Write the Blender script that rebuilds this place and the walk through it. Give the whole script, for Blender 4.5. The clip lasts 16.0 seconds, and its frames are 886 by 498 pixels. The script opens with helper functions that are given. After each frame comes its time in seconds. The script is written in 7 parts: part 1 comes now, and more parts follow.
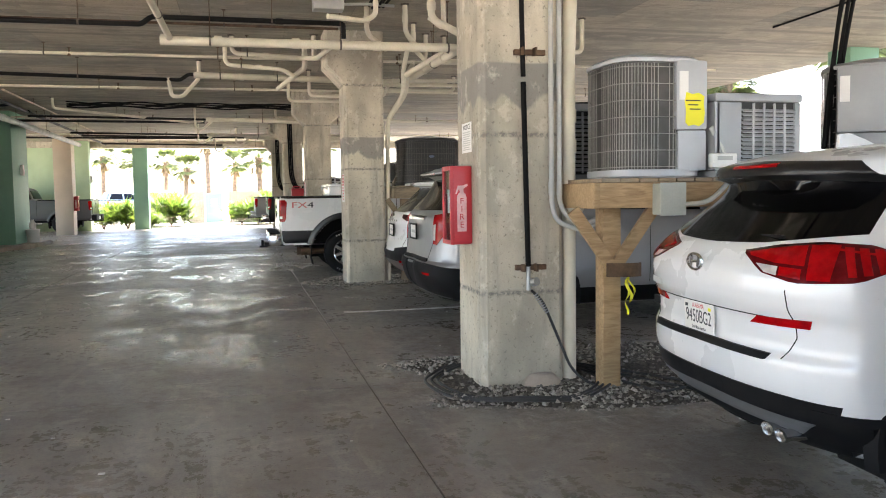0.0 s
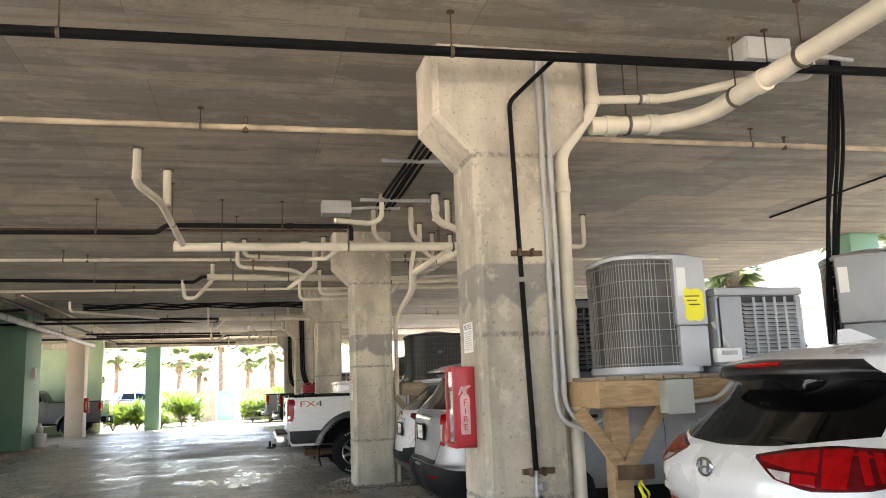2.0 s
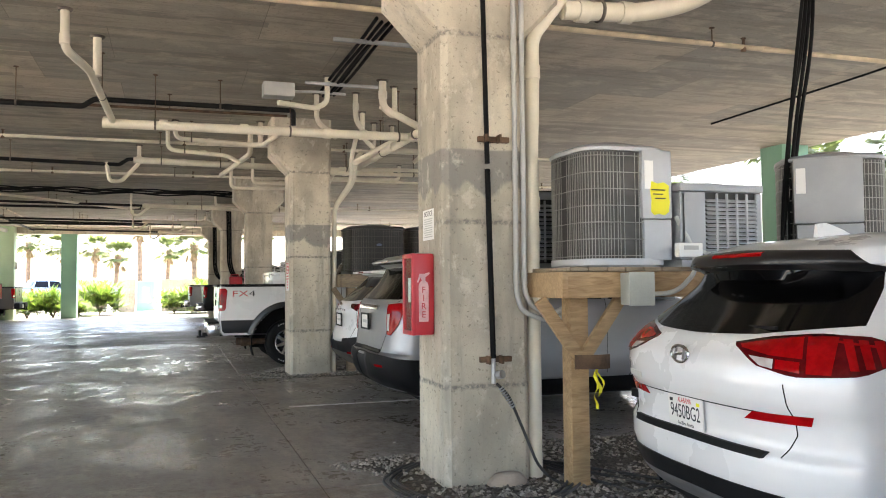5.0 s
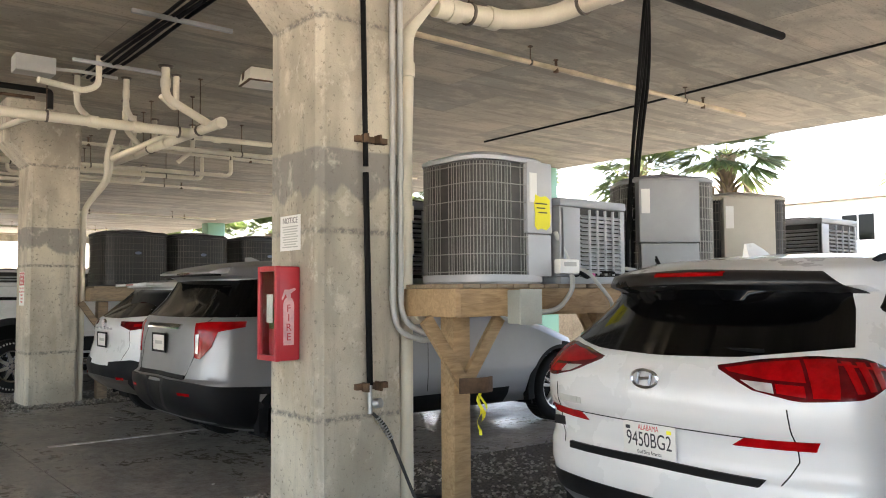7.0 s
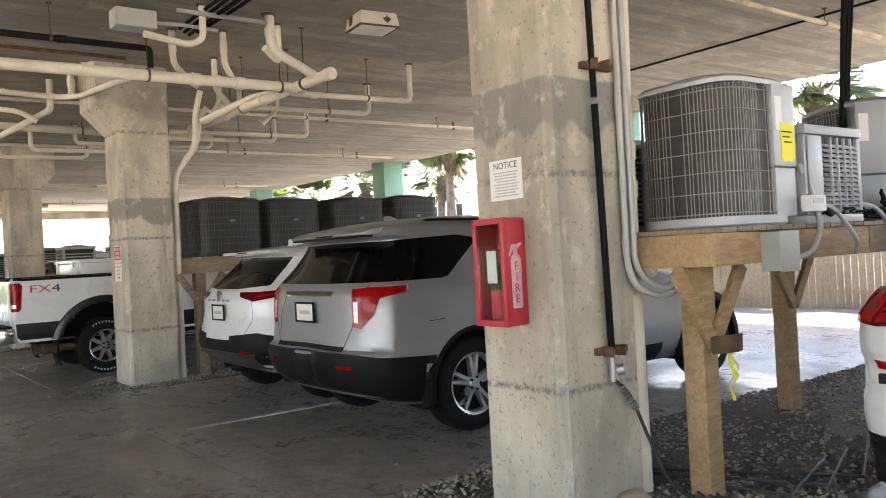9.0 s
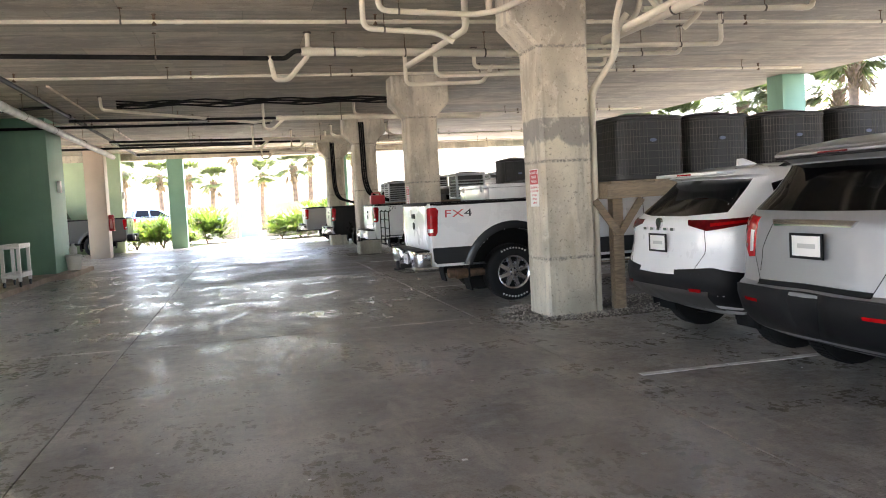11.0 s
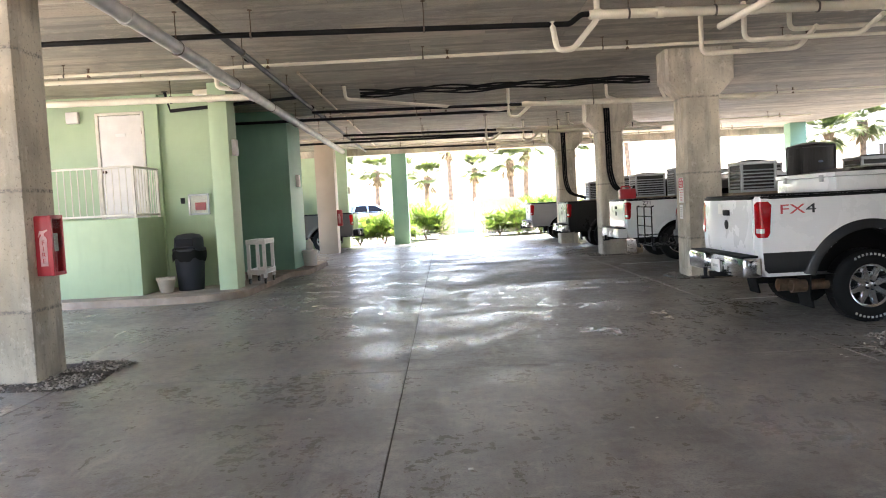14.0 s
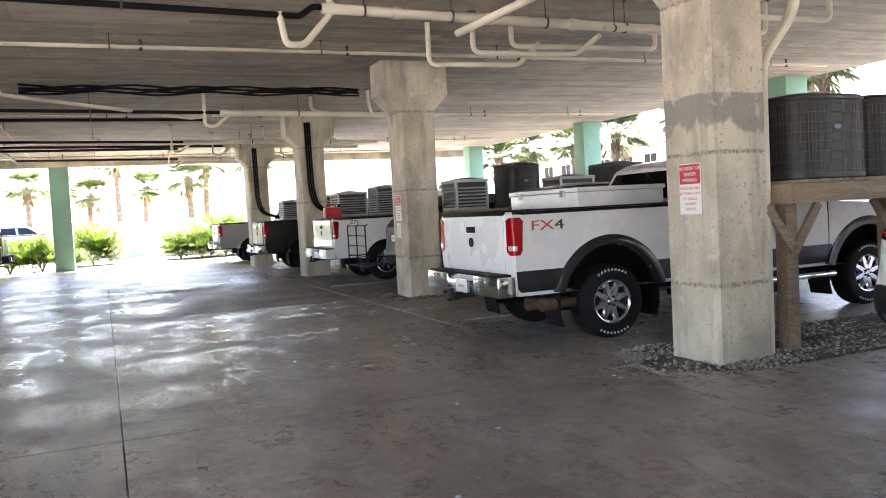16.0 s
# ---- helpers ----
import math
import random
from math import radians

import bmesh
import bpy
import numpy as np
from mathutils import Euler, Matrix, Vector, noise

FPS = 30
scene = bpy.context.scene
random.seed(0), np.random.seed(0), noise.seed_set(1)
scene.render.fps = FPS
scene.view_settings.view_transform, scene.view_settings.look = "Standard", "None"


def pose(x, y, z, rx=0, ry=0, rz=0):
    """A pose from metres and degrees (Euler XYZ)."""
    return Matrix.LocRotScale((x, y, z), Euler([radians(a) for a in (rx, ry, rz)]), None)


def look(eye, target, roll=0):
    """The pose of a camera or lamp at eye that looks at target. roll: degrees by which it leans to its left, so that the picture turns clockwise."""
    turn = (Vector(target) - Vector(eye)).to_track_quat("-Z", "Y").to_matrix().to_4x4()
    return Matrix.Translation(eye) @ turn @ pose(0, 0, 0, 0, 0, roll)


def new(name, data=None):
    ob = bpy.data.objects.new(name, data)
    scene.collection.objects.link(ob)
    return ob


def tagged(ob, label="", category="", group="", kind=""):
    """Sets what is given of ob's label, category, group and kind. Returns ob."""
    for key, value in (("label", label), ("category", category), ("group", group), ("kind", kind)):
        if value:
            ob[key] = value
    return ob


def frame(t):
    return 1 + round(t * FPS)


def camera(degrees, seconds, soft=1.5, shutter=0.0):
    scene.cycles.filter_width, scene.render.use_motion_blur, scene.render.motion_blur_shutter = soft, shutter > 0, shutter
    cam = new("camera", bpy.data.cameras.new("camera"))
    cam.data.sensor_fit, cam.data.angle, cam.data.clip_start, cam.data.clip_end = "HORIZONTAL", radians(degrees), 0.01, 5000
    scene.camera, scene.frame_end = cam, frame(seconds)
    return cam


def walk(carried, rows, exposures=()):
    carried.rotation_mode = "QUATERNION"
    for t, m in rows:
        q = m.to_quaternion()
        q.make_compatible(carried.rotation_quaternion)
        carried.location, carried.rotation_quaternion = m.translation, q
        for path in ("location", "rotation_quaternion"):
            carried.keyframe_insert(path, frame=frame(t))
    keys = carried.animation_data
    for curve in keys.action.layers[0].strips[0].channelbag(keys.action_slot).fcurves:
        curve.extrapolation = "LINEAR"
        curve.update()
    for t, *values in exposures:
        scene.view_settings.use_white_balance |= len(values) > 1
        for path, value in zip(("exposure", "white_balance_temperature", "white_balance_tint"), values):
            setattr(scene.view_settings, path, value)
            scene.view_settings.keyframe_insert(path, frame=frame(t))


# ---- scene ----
cam = camera(57.6, 16.0, 1.0)
PATH = [
    (0, (-1.661, -5.535, 1.464), (-1.18, -3.598, 1.329), -0.8),
    (0.5, (-1.586, -5.554, 1.441), (-0.857, -3.694, 1.333), -1.0),
    (0.7, (-1.678, -5.539, 1.454), (-0.885, -3.705, 1.368), -1.5),
    (1, (-1.588, -5.564, 1.483), (-0.863, -3.701, 1.471), -2.2),
    (1.5, (-1.583, -5.535, 1.519), (-1.011, -3.627, 1.696), -2.9),
    (2, (-1.558, -5.53, 1.543), (-1.105, -3.611, 1.877), -2.2),
    (2.5, (-1.556, -5.53, 1.542), (-1.175, -3.611, 1.958), -0.7),
    (3, (-1.58, -5.537, 1.539), (-1.242, -3.612, 1.964), 0.5),
    (3.5, (-1.632, -5.533, 1.542), (-1.319, -3.595, 1.923), 1.1),
    (4, (-1.665, -5.519, 1.456), (-1.292, -3.566, 1.673), 1.8),
    (4.5, (-1.708, -5.441, 1.45), (-1.212, -3.506, 1.557), 1.4),
    (5, (-1.776, -5.249, 1.459), (-1.141, -3.355, 1.544), -0.5),
    (5.2, (-1.82, -5.174, 1.465), (-1.098, -3.31, 1.547), -1.1),
    (7.3, (-2.641, -4.003, 1.509), (-1.353, -2.476, 1.607), -0.6),
    (7.5, (-2.723, -3.89, 1.503), (-1.429, -2.368, 1.591), -0.9),
    (7.7, (-2.769, -3.768, 1.476), (-1.474, -2.246, 1.555), -1.0),
    (7.8, (-2.813, -3.71, 1.489), (-1.515, -2.19, 1.552), -1.5),
    (8, (-2.865, -3.571, 1.464), (-1.567, -2.051, 1.518), -1.9),
    (8.2, (-2.909, -3.429, 1.475), (-1.611, -1.908, 1.513), -2.1),
    (10.3, (-3.312, -1.962, 1.539), (-2.474, -0.147, 1.484), -4.2),
    (10.5, (-3.377, -1.823, 1.547), (-2.635, 0.033, 1.471), -4.0),
    (11, (-3.494, -1.401, 1.512), (-3.023, 0.54, 1.389), -3.1),
    (11.5, (-3.673, -1.031, 1.499), (-3.427, 0.948, 1.353), -2.8),
    (12, (-3.873, -0.721, 1.509), (-3.749, 1.269, 1.357), -3.1),
    (12.5, (-4.038, -0.377, 1.52), (-3.975, 1.617, 1.379), -3.2),
    (13, (-4.229, 0.009, 1.538), (-4.197, 2.004, 1.407), -3.1),
    (13.5, (-4.334, 0.358, 1.518), (-4.319, 2.354, 1.398), -2.9),
    (14, (-4.475, 0.734, 1.537), (-4.481, 2.731, 1.431), -3.0),
    (14.5, (-4.59, 1.103, 1.51), (-4.445, 3.095, 1.4), -3.1),
    (15, (-4.662, 1.466, 1.548), (-4.342, 3.438, 1.458), -3.8),
    (15.5, (-4.835, 1.829, 1.547), (-4.311, 3.758, 1.473), -3.9),
    (16, (-4.932, 2.157, 1.519), (-4.158, 3.999, 1.423), -3.1),
]
walk(cam, [(t, look(eye, target, roll)) for t, eye, target, roll in PATH], [(0.0, 3.6, 6600, 14), (0.6, 3.5, 6500, 14), (1.5, 3.5, 6850, 14), (2.5, 3.5, 6550, 14), (5.0, 3.55, 6600, 14), (7.4, 3.4, 6800, 14), (8.2, 3.4, 6800, 14), (10.4, 3.75, 6550, 18), (13.5, 3.78, 6450, 18), (16.0, 3.8, 6350, 18)])

# ---- world and sun ----
SUN_EL, SUN_AZ = radians(66), radians(28)
world = bpy.data.worlds.new("world")
scene.world = world
world.use_nodes = True
wn = world.node_tree.nodes
sky = wn.new("ShaderNodeTexSky")
sky.sky_type, sky.sun_disc = "NISHITA", False
sky.sun_elevation, sky.sun_rotation = SUN_EL, SUN_AZ
sky.dust_density, sky.ozone_density = 3.0, 1.0
wn["Background"].inputs["Strength"].default_value = 0.15
world.node_tree.links.new(sky.outputs["Color"], wn["Background"].inputs["Color"])
sun = new("sun", bpy.data.lights.new("sun", "SUN"))
sun.data.energy, sun.data.angle, sun.data.color = 4.0, radians(0.5), (1.0, 0.95, 0.87)
away = Vector((math.sin(SUN_AZ) * math.cos(SUN_EL), math.cos(SUN_AZ) * math.cos(SUN_EL), math.sin(SUN_EL)))
sun.matrix_world = look(away * 40, (0, 0, 0))


# ---- materials ----
class Nodes:
    """A small builder of procedural materials in world metres."""

    def __init__(self, name, rough=0.6, metal=0.0, coat=0.0):
        self.mat = bpy.data.materials.new(name)
        self.mat.use_nodes = True
        self.tree = self.mat.node_tree
        self.bsdf = self.tree.nodes["Principled BSDF"]
        self.bsdf.inputs["Roughness"].default_value = rough
        self.bsdf.inputs["Metallic"].default_value = metal
        self.bsdf.inputs["Coat Weight"].default_value = coat
        self.bsdf.inputs["Coat Roughness"].default_value = 0.05
        geo = self.tree.nodes.new("ShaderNodeNewGeometry")
        self.pos, self.island = geo.outputs["Position"], geo.outputs["Random Per Island"]

    def put(self, value, socket):
        if hasattr(value, "is_output"):
            self.tree.links.new(value, socket)
        elif isinstance(value, (int, float)) or hasattr(socket.default_value, "__len__") is False:
            socket.default_value = value
        else:
            socket.default_value = (*value, 1.0)[: len(socket.default_value)]

    def scaled(self, sx, sy, sz):
        n = self.tree.nodes.new("ShaderNodeVectorMath")
        n.operation = "MULTIPLY"
        self.tree.links.new(self.pos, n.inputs[0])
        n.inputs[1].default_value = (sx, sy, sz)
        return n.outputs[0]

    def noise(self, scale, detail=4, stretch=(1, 1, 1), rough=0.55, distort=0.0):
        n = self.tree.nodes.new("ShaderNodeTexNoise")
        n.inputs["Scale"].default_value, n.inputs["Detail"].default_value = scale, detail
        n.inputs["Roughness"].default_value, n.inputs["Distortion"].default_value = rough, distort
        self.tree.links.new(self.scaled(*stretch), n.inputs["Vector"])
        return n.outputs["Fac"]

    def ramp(self, fac, lo, hi, a=0.0, b=1.0):
        n = self.tree.nodes.new("ShaderNodeMapRange")
        n.interpolation_type = "SMOOTHSTEP"
        self.put(fac, n.inputs["Value"])
        for key, v in (("From Min", lo), ("From Max", hi), ("To Min", a), ("To Max", b)):
            n.inputs[key].default_value = v
        return n.outputs["Result"]

    def calc(self, op, a, b):
        n = self.tree.nodes.new("ShaderNodeMath")
        n.operation = op
        self.put(a, n.inputs[0])
        self.put(b, n.inputs[1])
        return n.outputs[0]

    def mix(self, fac, a, b, mode="MIX"):
        n = self.tree.nodes.new("ShaderNodeMix")
        n.data_type, n.blend_type = "RGBA", mode
        self.put(fac, n.inputs[0])
        self.put(a, n.inputs[6])
        self.put(b, n.inputs[7])
        return n.outputs[2]

    def axis(self, k):
        n = self.tree.nodes.new("ShaderNodeSeparateXYZ")
        self.tree.links.new(self.pos, n.inputs[0])
        return n.outputs[k]

    def object_random(self):
        return self.tree.nodes.new("ShaderNodeObjectInfo").outputs["Random"]

    def bump(self, height, strength=0.3, distance=0.01):
        n = self.tree.nodes.new("ShaderNodeBump")
        n.inputs["Strength"].default_value, n.inputs["Distance"].default_value = strength, distance
        self.put(height, n.inputs["Height"])
        self.tree.links.new(n.outputs["Normal"], self.bsdf.inputs["Normal"])

    def finish(self, color, rough=None):
        self.put(color, self.bsdf.inputs["Base Color"])
        if rough is not None:
            self.put(rough, self.bsdf.inputs["Roughness"])
        return self.mat


def simple(name, color, rough=0.5, metal=0.0, coat=0.0, var=0.18, scale=2.5, grain=80, bump=0.1):
    """A plain surface with two scales of variation."""
    m = Nodes(name, rough, metal, coat)
    broad, fine = m.noise(scale, 4), m.noise(grain, 3)
    dark = tuple(c * (1 - var) for c in color)
    lite = tuple(min(1, c * (1 + var * 0.6)) for c in color)
    col = m.mix(m.ramp(broad, 0.3, 0.7), dark, lite)
    col = m.mix(m.ramp(fine, 0.35, 0.75, 0.0, 0.25), col, dark)
    if bump:
        m.bump(fine, bump, 0.003)
    return m.finish(col, m.ramp(broad, 0.25, 0.75, max(0.02, rough - 0.08), min(1, rough + 0.08)))


def concrete_floor():
    m = Nodes("floor_concrete", 0.4)
    broad, mid = m.noise(0.35, 6, (1, 1, 1), 0.6), m.noise(1.3, 8, (1, 0.7, 1), 0.66, 0.4)
    fine, speck = m.noise(60, 4), m.noise(11, 7, (1, 1, 1), 0.72)
    scuff = m.noise(2.2, 7, (2.2, 0.5, 1), 0.7, 0.6)
    col = m.mix(m.ramp(mid, 0.36, 0.64), (0.215, 0.192, 0.165), (0.42, 0.38, 0.33))
    col = m.mix(m.ramp(m.object_random(), 0, 1, 0, 0.35), col, (0.24, 0.213, 0.18))
    col = m.mix(m.ramp(broad, 0.42, 0.6, 0, 0.6), col, (0.24, 0.213, 0.18))
    col = m.mix(m.ramp(scuff, 0.52, 0.66, 0, 0.55), col, (0.53, 0.485, 0.43))
    col = m.mix(m.ramp(speck, 0.5, 0.74, 0, 0.45), col, (0.12, 0.107, 0.092))
    col = m.mix(m.ramp(m.noise(0.9, 7, (1, 1, 1), 0.74), 0.52, 0.62, 0, 0.6), col, (0.115, 0.1, 0.085))
    col = m.mix(m.ramp(m.noise(3.6, 9, (1, 0.8, 1), 0.78, 0.3), 0.46, 0.64, 0, 0.5), col, (0.15, 0.133, 0.113))
    col = m.mix(m.ramp(m.noise(2.7, 9, (0.8, 1.2, 1), 0.8, 0.5), 0.54, 0.63, 0, 0.5), col, (0.55, 0.5, 0.44))
    col = m.mix(m.ramp(m.noise(7, 6, (0.25, 3.5, 1), 0.7, 1.2), 0.6, 0.68, 0, 0.4), col, (0.5, 0.46, 0.41))
    col = m.mix(m.ramp(fine, 0.45, 0.68, 0, 0.45), col, (0.1, 0.09, 0.08))
    col = m.mix(m.ramp(m.noise(130, 3), 0.58, 0.72, 0, 0.5), col, (0.46, 0.43, 0.38))
    col = m.mix(m.ramp(m.noise(5.0, 7, (1, 1, 1), 0.75), 0.54, 0.72, 0, 0.4), col, (0.1, 0.088, 0.075))
    # a worn, matt bay of the slab past the second joint line
    x, y = m.axis(0), m.axis(1)
    rag = m.calc("MULTIPLY", m.calc("SUBTRACT", m.noise(0.7, 6, (1, 1, 1), 0.65), 0.5), 3.2)
    bay = m.calc("MULTIPLY", m.ramp(m.calc("ADD", x, rag), -4.3, -3.9), m.calc("MULTIPLY", m.ramp(y, 16.04, 16.06), m.ramp(m.calc("ADD", y, rag), 21.6, 22.4, 1, 0)))
    col = m.mix(m.calc("MULTIPLY", bay, 0.5), col, (0.13, 0.12, 0.106))
    polish = m.noise(0.75, 10, (0.85, 0.95, 1), 0.72, 0.5)
    gloss = m.ramp(polish, 0.42, 0.6, 0.2, 0.4)
    gloss = m.calc("ADD", gloss, m.ramp(speck, 0.42, 0.62, 0, 0.14))
    gloss = m.calc("ADD", gloss, m.ramp(scuff, 0.42, 0.62, 0, 0.12))
    gloss = m.calc("ADD", gloss, m.calc("MULTIPLY", bay, 0.16))
    m.bsdf.inputs["Specular IOR Level"].default_value = 0.38
    m.bump(m.calc("ADD", m.noise(1.2, 3), m.calc("MULTIPLY", speck, 0.3)), 0.07, 0.015)
    return m.finish(col, gloss)


def concrete_ceiling():
    """Board-marked slab soffit: formwork sheets of several tones, dark strips, blotches, pits and chips."""
    m = Nodes("ceiling_concrete", 0.75)

    def sheets(width, height, joint, offset):
        n = m.tree.nodes.new("ShaderNodeTexBrick")
        m.tree.links.new(m.scaled(1, 1, 1), n.inputs["Vector"])
        for key, v in (("Scale", 1.0), ("Mortar Size", joint), ("Brick Width", width), ("Row Height", height), ("Mortar Smooth", 0.3), ("Bias", 0.0)):
            n.inputs[key].default_value = v
        n.offset = offset
        n.inputs["Color1"].default_value, n.inputs["Color2"].default_value = (0, 0, 0, 1), (1, 1, 1, 1)
        n.inputs["Mortar"].default_value = (0.5, 0.5, 0.5, 1)
        return n.outputs["Color"], n.outputs["Fac"]
    tone, joint = sheets(2.44, 1.22, 0.004, 0.37)
    strip_tone, strip_joint = sheets(3.7, 0.17, 0.0, 0.23)
    blot, patchy = m.noise(0.7, 8, (1, 1, 1), 0.68, 0.4), m.noise(2.4, 8, (0.7, 1.3, 1), 0.72, 0.3)
    drag, pits = m.noise(3.5, 7, (0.25, 2.4, 1), 0.68, 0.5), m.noise(42, 4, (0.7, 1.2, 1), 0.7)
    col = m.mix(m.ramp(tone, 0.1, 0.9), (0.31, 0.285, 0.225), (0.5, 0.425, 0.315))
    col = m.mix(m.ramp(tone, 0.72, 0.78, 0, 0.75), col, (0.27, 0.262, 0.22))
    col = m.mix(m.ramp(strip_tone, 0.8, 0.84, 0, 0.6), col, (0.2, 0.185, 0.15))
    col = m.mix(m.ramp(strip_tone, 0.12, 0.16, 0.4, 0), col, (0.56, 0.47, 0.35))
    col = m.mix(m.ramp(blot, 0.44, 0.6, 0, 0.55), col, (0.25, 0.22, 0.17))
    col = m.mix(m.ramp(patchy, 0.5, 0.62, 0, 0.45), col, (0.55, 0.465, 0.35))
    col = m.mix(m.ramp(drag, 0.52, 0.64, 0, 0.45), col, (0.185, 0.162, 0.128))
    col = m.mix(m.ramp(pits, 0.56, 0.68, 0, 0.55), col, (0.13, 0.11, 0.088))
    col = m.mix(m.ramp(m.noise(9, 5, (0.3, 3, 1), 0.7, 1.0), 0.66, 0.72, 0, 0.5), col, (0.7, 0.62, 0.5))
    col = m.mix(m.calc("MULTIPLY", joint, 0.7), col, (0.14, 0.12, 0.095))
    m.bump(m.calc("SUBTRACT", m.calc("ADD", m.calc("MULTIPLY", patchy, 0.6), m.calc("MULTIPLY", tone, 0.3)), m.calc("MULTIPLY", m.ramp(pits, 0.55, 0.7), 0.4)), 0.3, 0.008)
    return m.finish(col)


def concrete_column(name="column_concrete", patched=True):
    m = Nodes(name, 0.8)
    z = m.axis(2)
    broad, streak = m.noise(1.6, 5, (1, 1, 0.6)), m.noise(6, 5, (1, 1, 0.12), 0.6)
    pits, fine = m.noise(28, 4, (1, 1, 1), 0.7), m.noise(110, 3)
    col = m.mix(m.ramp(broad, 0.33, 0.68), (0.36, 0.32, 0.25), (0.64, 0.575, 0.45))
    col = m.mix(m.ramp(streak, 0.5, 0.72, 0, 0.55), col, (0.22, 0.205, 0.175))
    col = m.mix(m.ramp(m.noise(2.2, 4, (1, 1, 0.25)), 0.58, 0.7, 0, 0.45), col, (0.42, 0.34, 0.22))
    ragged = m.calc("ADD", z, m.calc("MULTIPLY", m.calc("SUBTRACT", m.noise(5, 5, (1, 1, 0.35)), 0.5), 0.5))
    patch = m.calc("MULTIPLY", m.ramp(ragged, 2.12, 2.17), m.ramp(m.calc("ADD", z, m.calc("MULTIPLY", m.noise(3, 3), 0.05)), 2.44, 2.46, 1, 0))
    if patched:
        col = m.mix(m.calc("MULTIPLY", patch, 0.8), col, (0.215, 0.205, 0.19))
    for level in (0.72, 1.9, 3.27):
        band = m.ramp(m.calc("ABSOLUTE", m.calc("SUBTRACT", z, level), 0.0), 0.004, 0.03, 1, 0)
        col = m.mix(m.calc("MULTIPLY", band, m.ramp(pits, 0.35, 0.6)), col, (0.2, 0.185, 0.16))
    col = m.mix(m.ramp(pits, 0.57, 0.68, 0, 0.7), col, (0.17, 0.15, 0.12))
    col = m.mix(m.ramp(m.noise(7, 6, (1, 1, 0.7), 0.7), 0.54, 0.68, 0, 0.5), col, (0.72, 0.66, 0.54))
    col = m.mix(m.ramp(fine, 0.45, 0.8, 0, 0.25), col, (0.27, 0.25, 0.22))
    m.bump(m.calc("ADD", m.calc("MULTIPLY", pits, 0.8), broad), 0.35, 0.012)
    return m.finish(col)


def painted(name, color):
    """Painted masonry: faint patches, runs and roller texture."""
    m = Nodes(name, 0.55)
    broad, run, fine = m.noise(0.9, 5), m.noise(3, 4, (1, 1, 0.15)), m.noise(70, 3)
    col = m.mix(m.ramp(broad, 0.3, 0.7), tuple(c * 0.86 for c in color), color)
    col = m.mix(m.ramp(run, 0.55, 0.75, 0, 0.3), col, tuple(c * 0.72 for c in color))
    m.bump(m.calc("ADD", fine, m.calc("MULTIPLY", broad, 0.6)), 0.15, 0.005)
    return m.finish(col)


def timber(name, a, b):
    m = Nodes(name, 0.7)
    grain = m.noise(5, 5, (1.0, 6, 6), 0.6, 1.0)
    col = m.mix(m.ramp(grain, 0.3, 0.7), a, b)
    col = m.mix(m.ramp(m.noise(1.3, 4), 0.45, 0.7, 0, 0.5), col, tuple(c * 0.6 for c in a))
    col = m.mix(m.ramp(m.object_random(), 0, 1, 0, 0.35), col, tuple(c * 0.75 for c in b))
    m.bump(grain, 0.3, 0.004)
    return m.finish(col)


def gravel_mat():
    m = Nodes("gravel", 0.85)
    col = m.mix(m.ramp(m.island, 0, 1), (0.14, 0.126, 0.105), (0.46, 0.42, 0.36))
    col = m.mix(m.ramp(m.noise(60, 3), 0.4, 0.7, 0, 0.5), col, (0.12, 0.105, 0.09))
    return m.finish(col)


def soil_mat():
    m = Nodes("soil", 0.95)
    n = m.noise(40, 5, (1, 1, 1), 0.7)
    m.bump(n, 0.8, 0.02)
    return m.finish(m.mix(m.ramp(n, 0.35, 0.65), (0.05, 0.042, 0.033), (0.15, 0.13, 0.105)))


def car_paint(name, color, metal=0.0, rough=0.28, coat=0.8):
    m = Nodes(name, rough, metal, coat)
    dirt = m.noise(2.2, 5)
    col = m.mix(m.ramp(dirt, 0.4, 0.7, 0, 0.16), color, tuple(c * 0.75 for c in color))
    m.bsdf.inputs["Coat Roughness"].default_value = 0.06
    return m.finish(col, m.ramp(dirt, 0.3, 0.7, rough - 0.05, rough + 0.1))


def glass_mat(name, tint, rough=0.02):
    m = Nodes(name, rough)
    m.bsdf.inputs["Transmission Weight"].default_value = 1.0
    m.bsdf.inputs["IOR"].default_value = 1.3
    return m.finish(tint)


def leaf_mat(name, a, b):
    m = Nodes(name, 0.55)
    col = m.mix(m.ramp(m.island, 0, 1), a, b)
    col = m.mix(m.ramp(m.noise(3, 3), 0.4, 0.7, 0, 0.4), col, tuple(c * 0.7 for c in a))
    thin, both_ways = m.tree.nodes.new("ShaderNodeBsdfTranslucent"), m.tree.nodes.new("ShaderNodeMixShader")
    m.put(col, thin.inputs["Color"])
    both_ways.inputs[0].default_value = 0.4
    m.tree.links.new(m.bsdf.outputs[0], both_ways.inputs[1])
    m.tree.links.new(thin.outputs[0], both_ways.inputs[2])
    m.tree.links.new(both_ways.outputs[0], m.tree.nodes["Material Output"].inputs["Surface"])
    return m.finish(col)


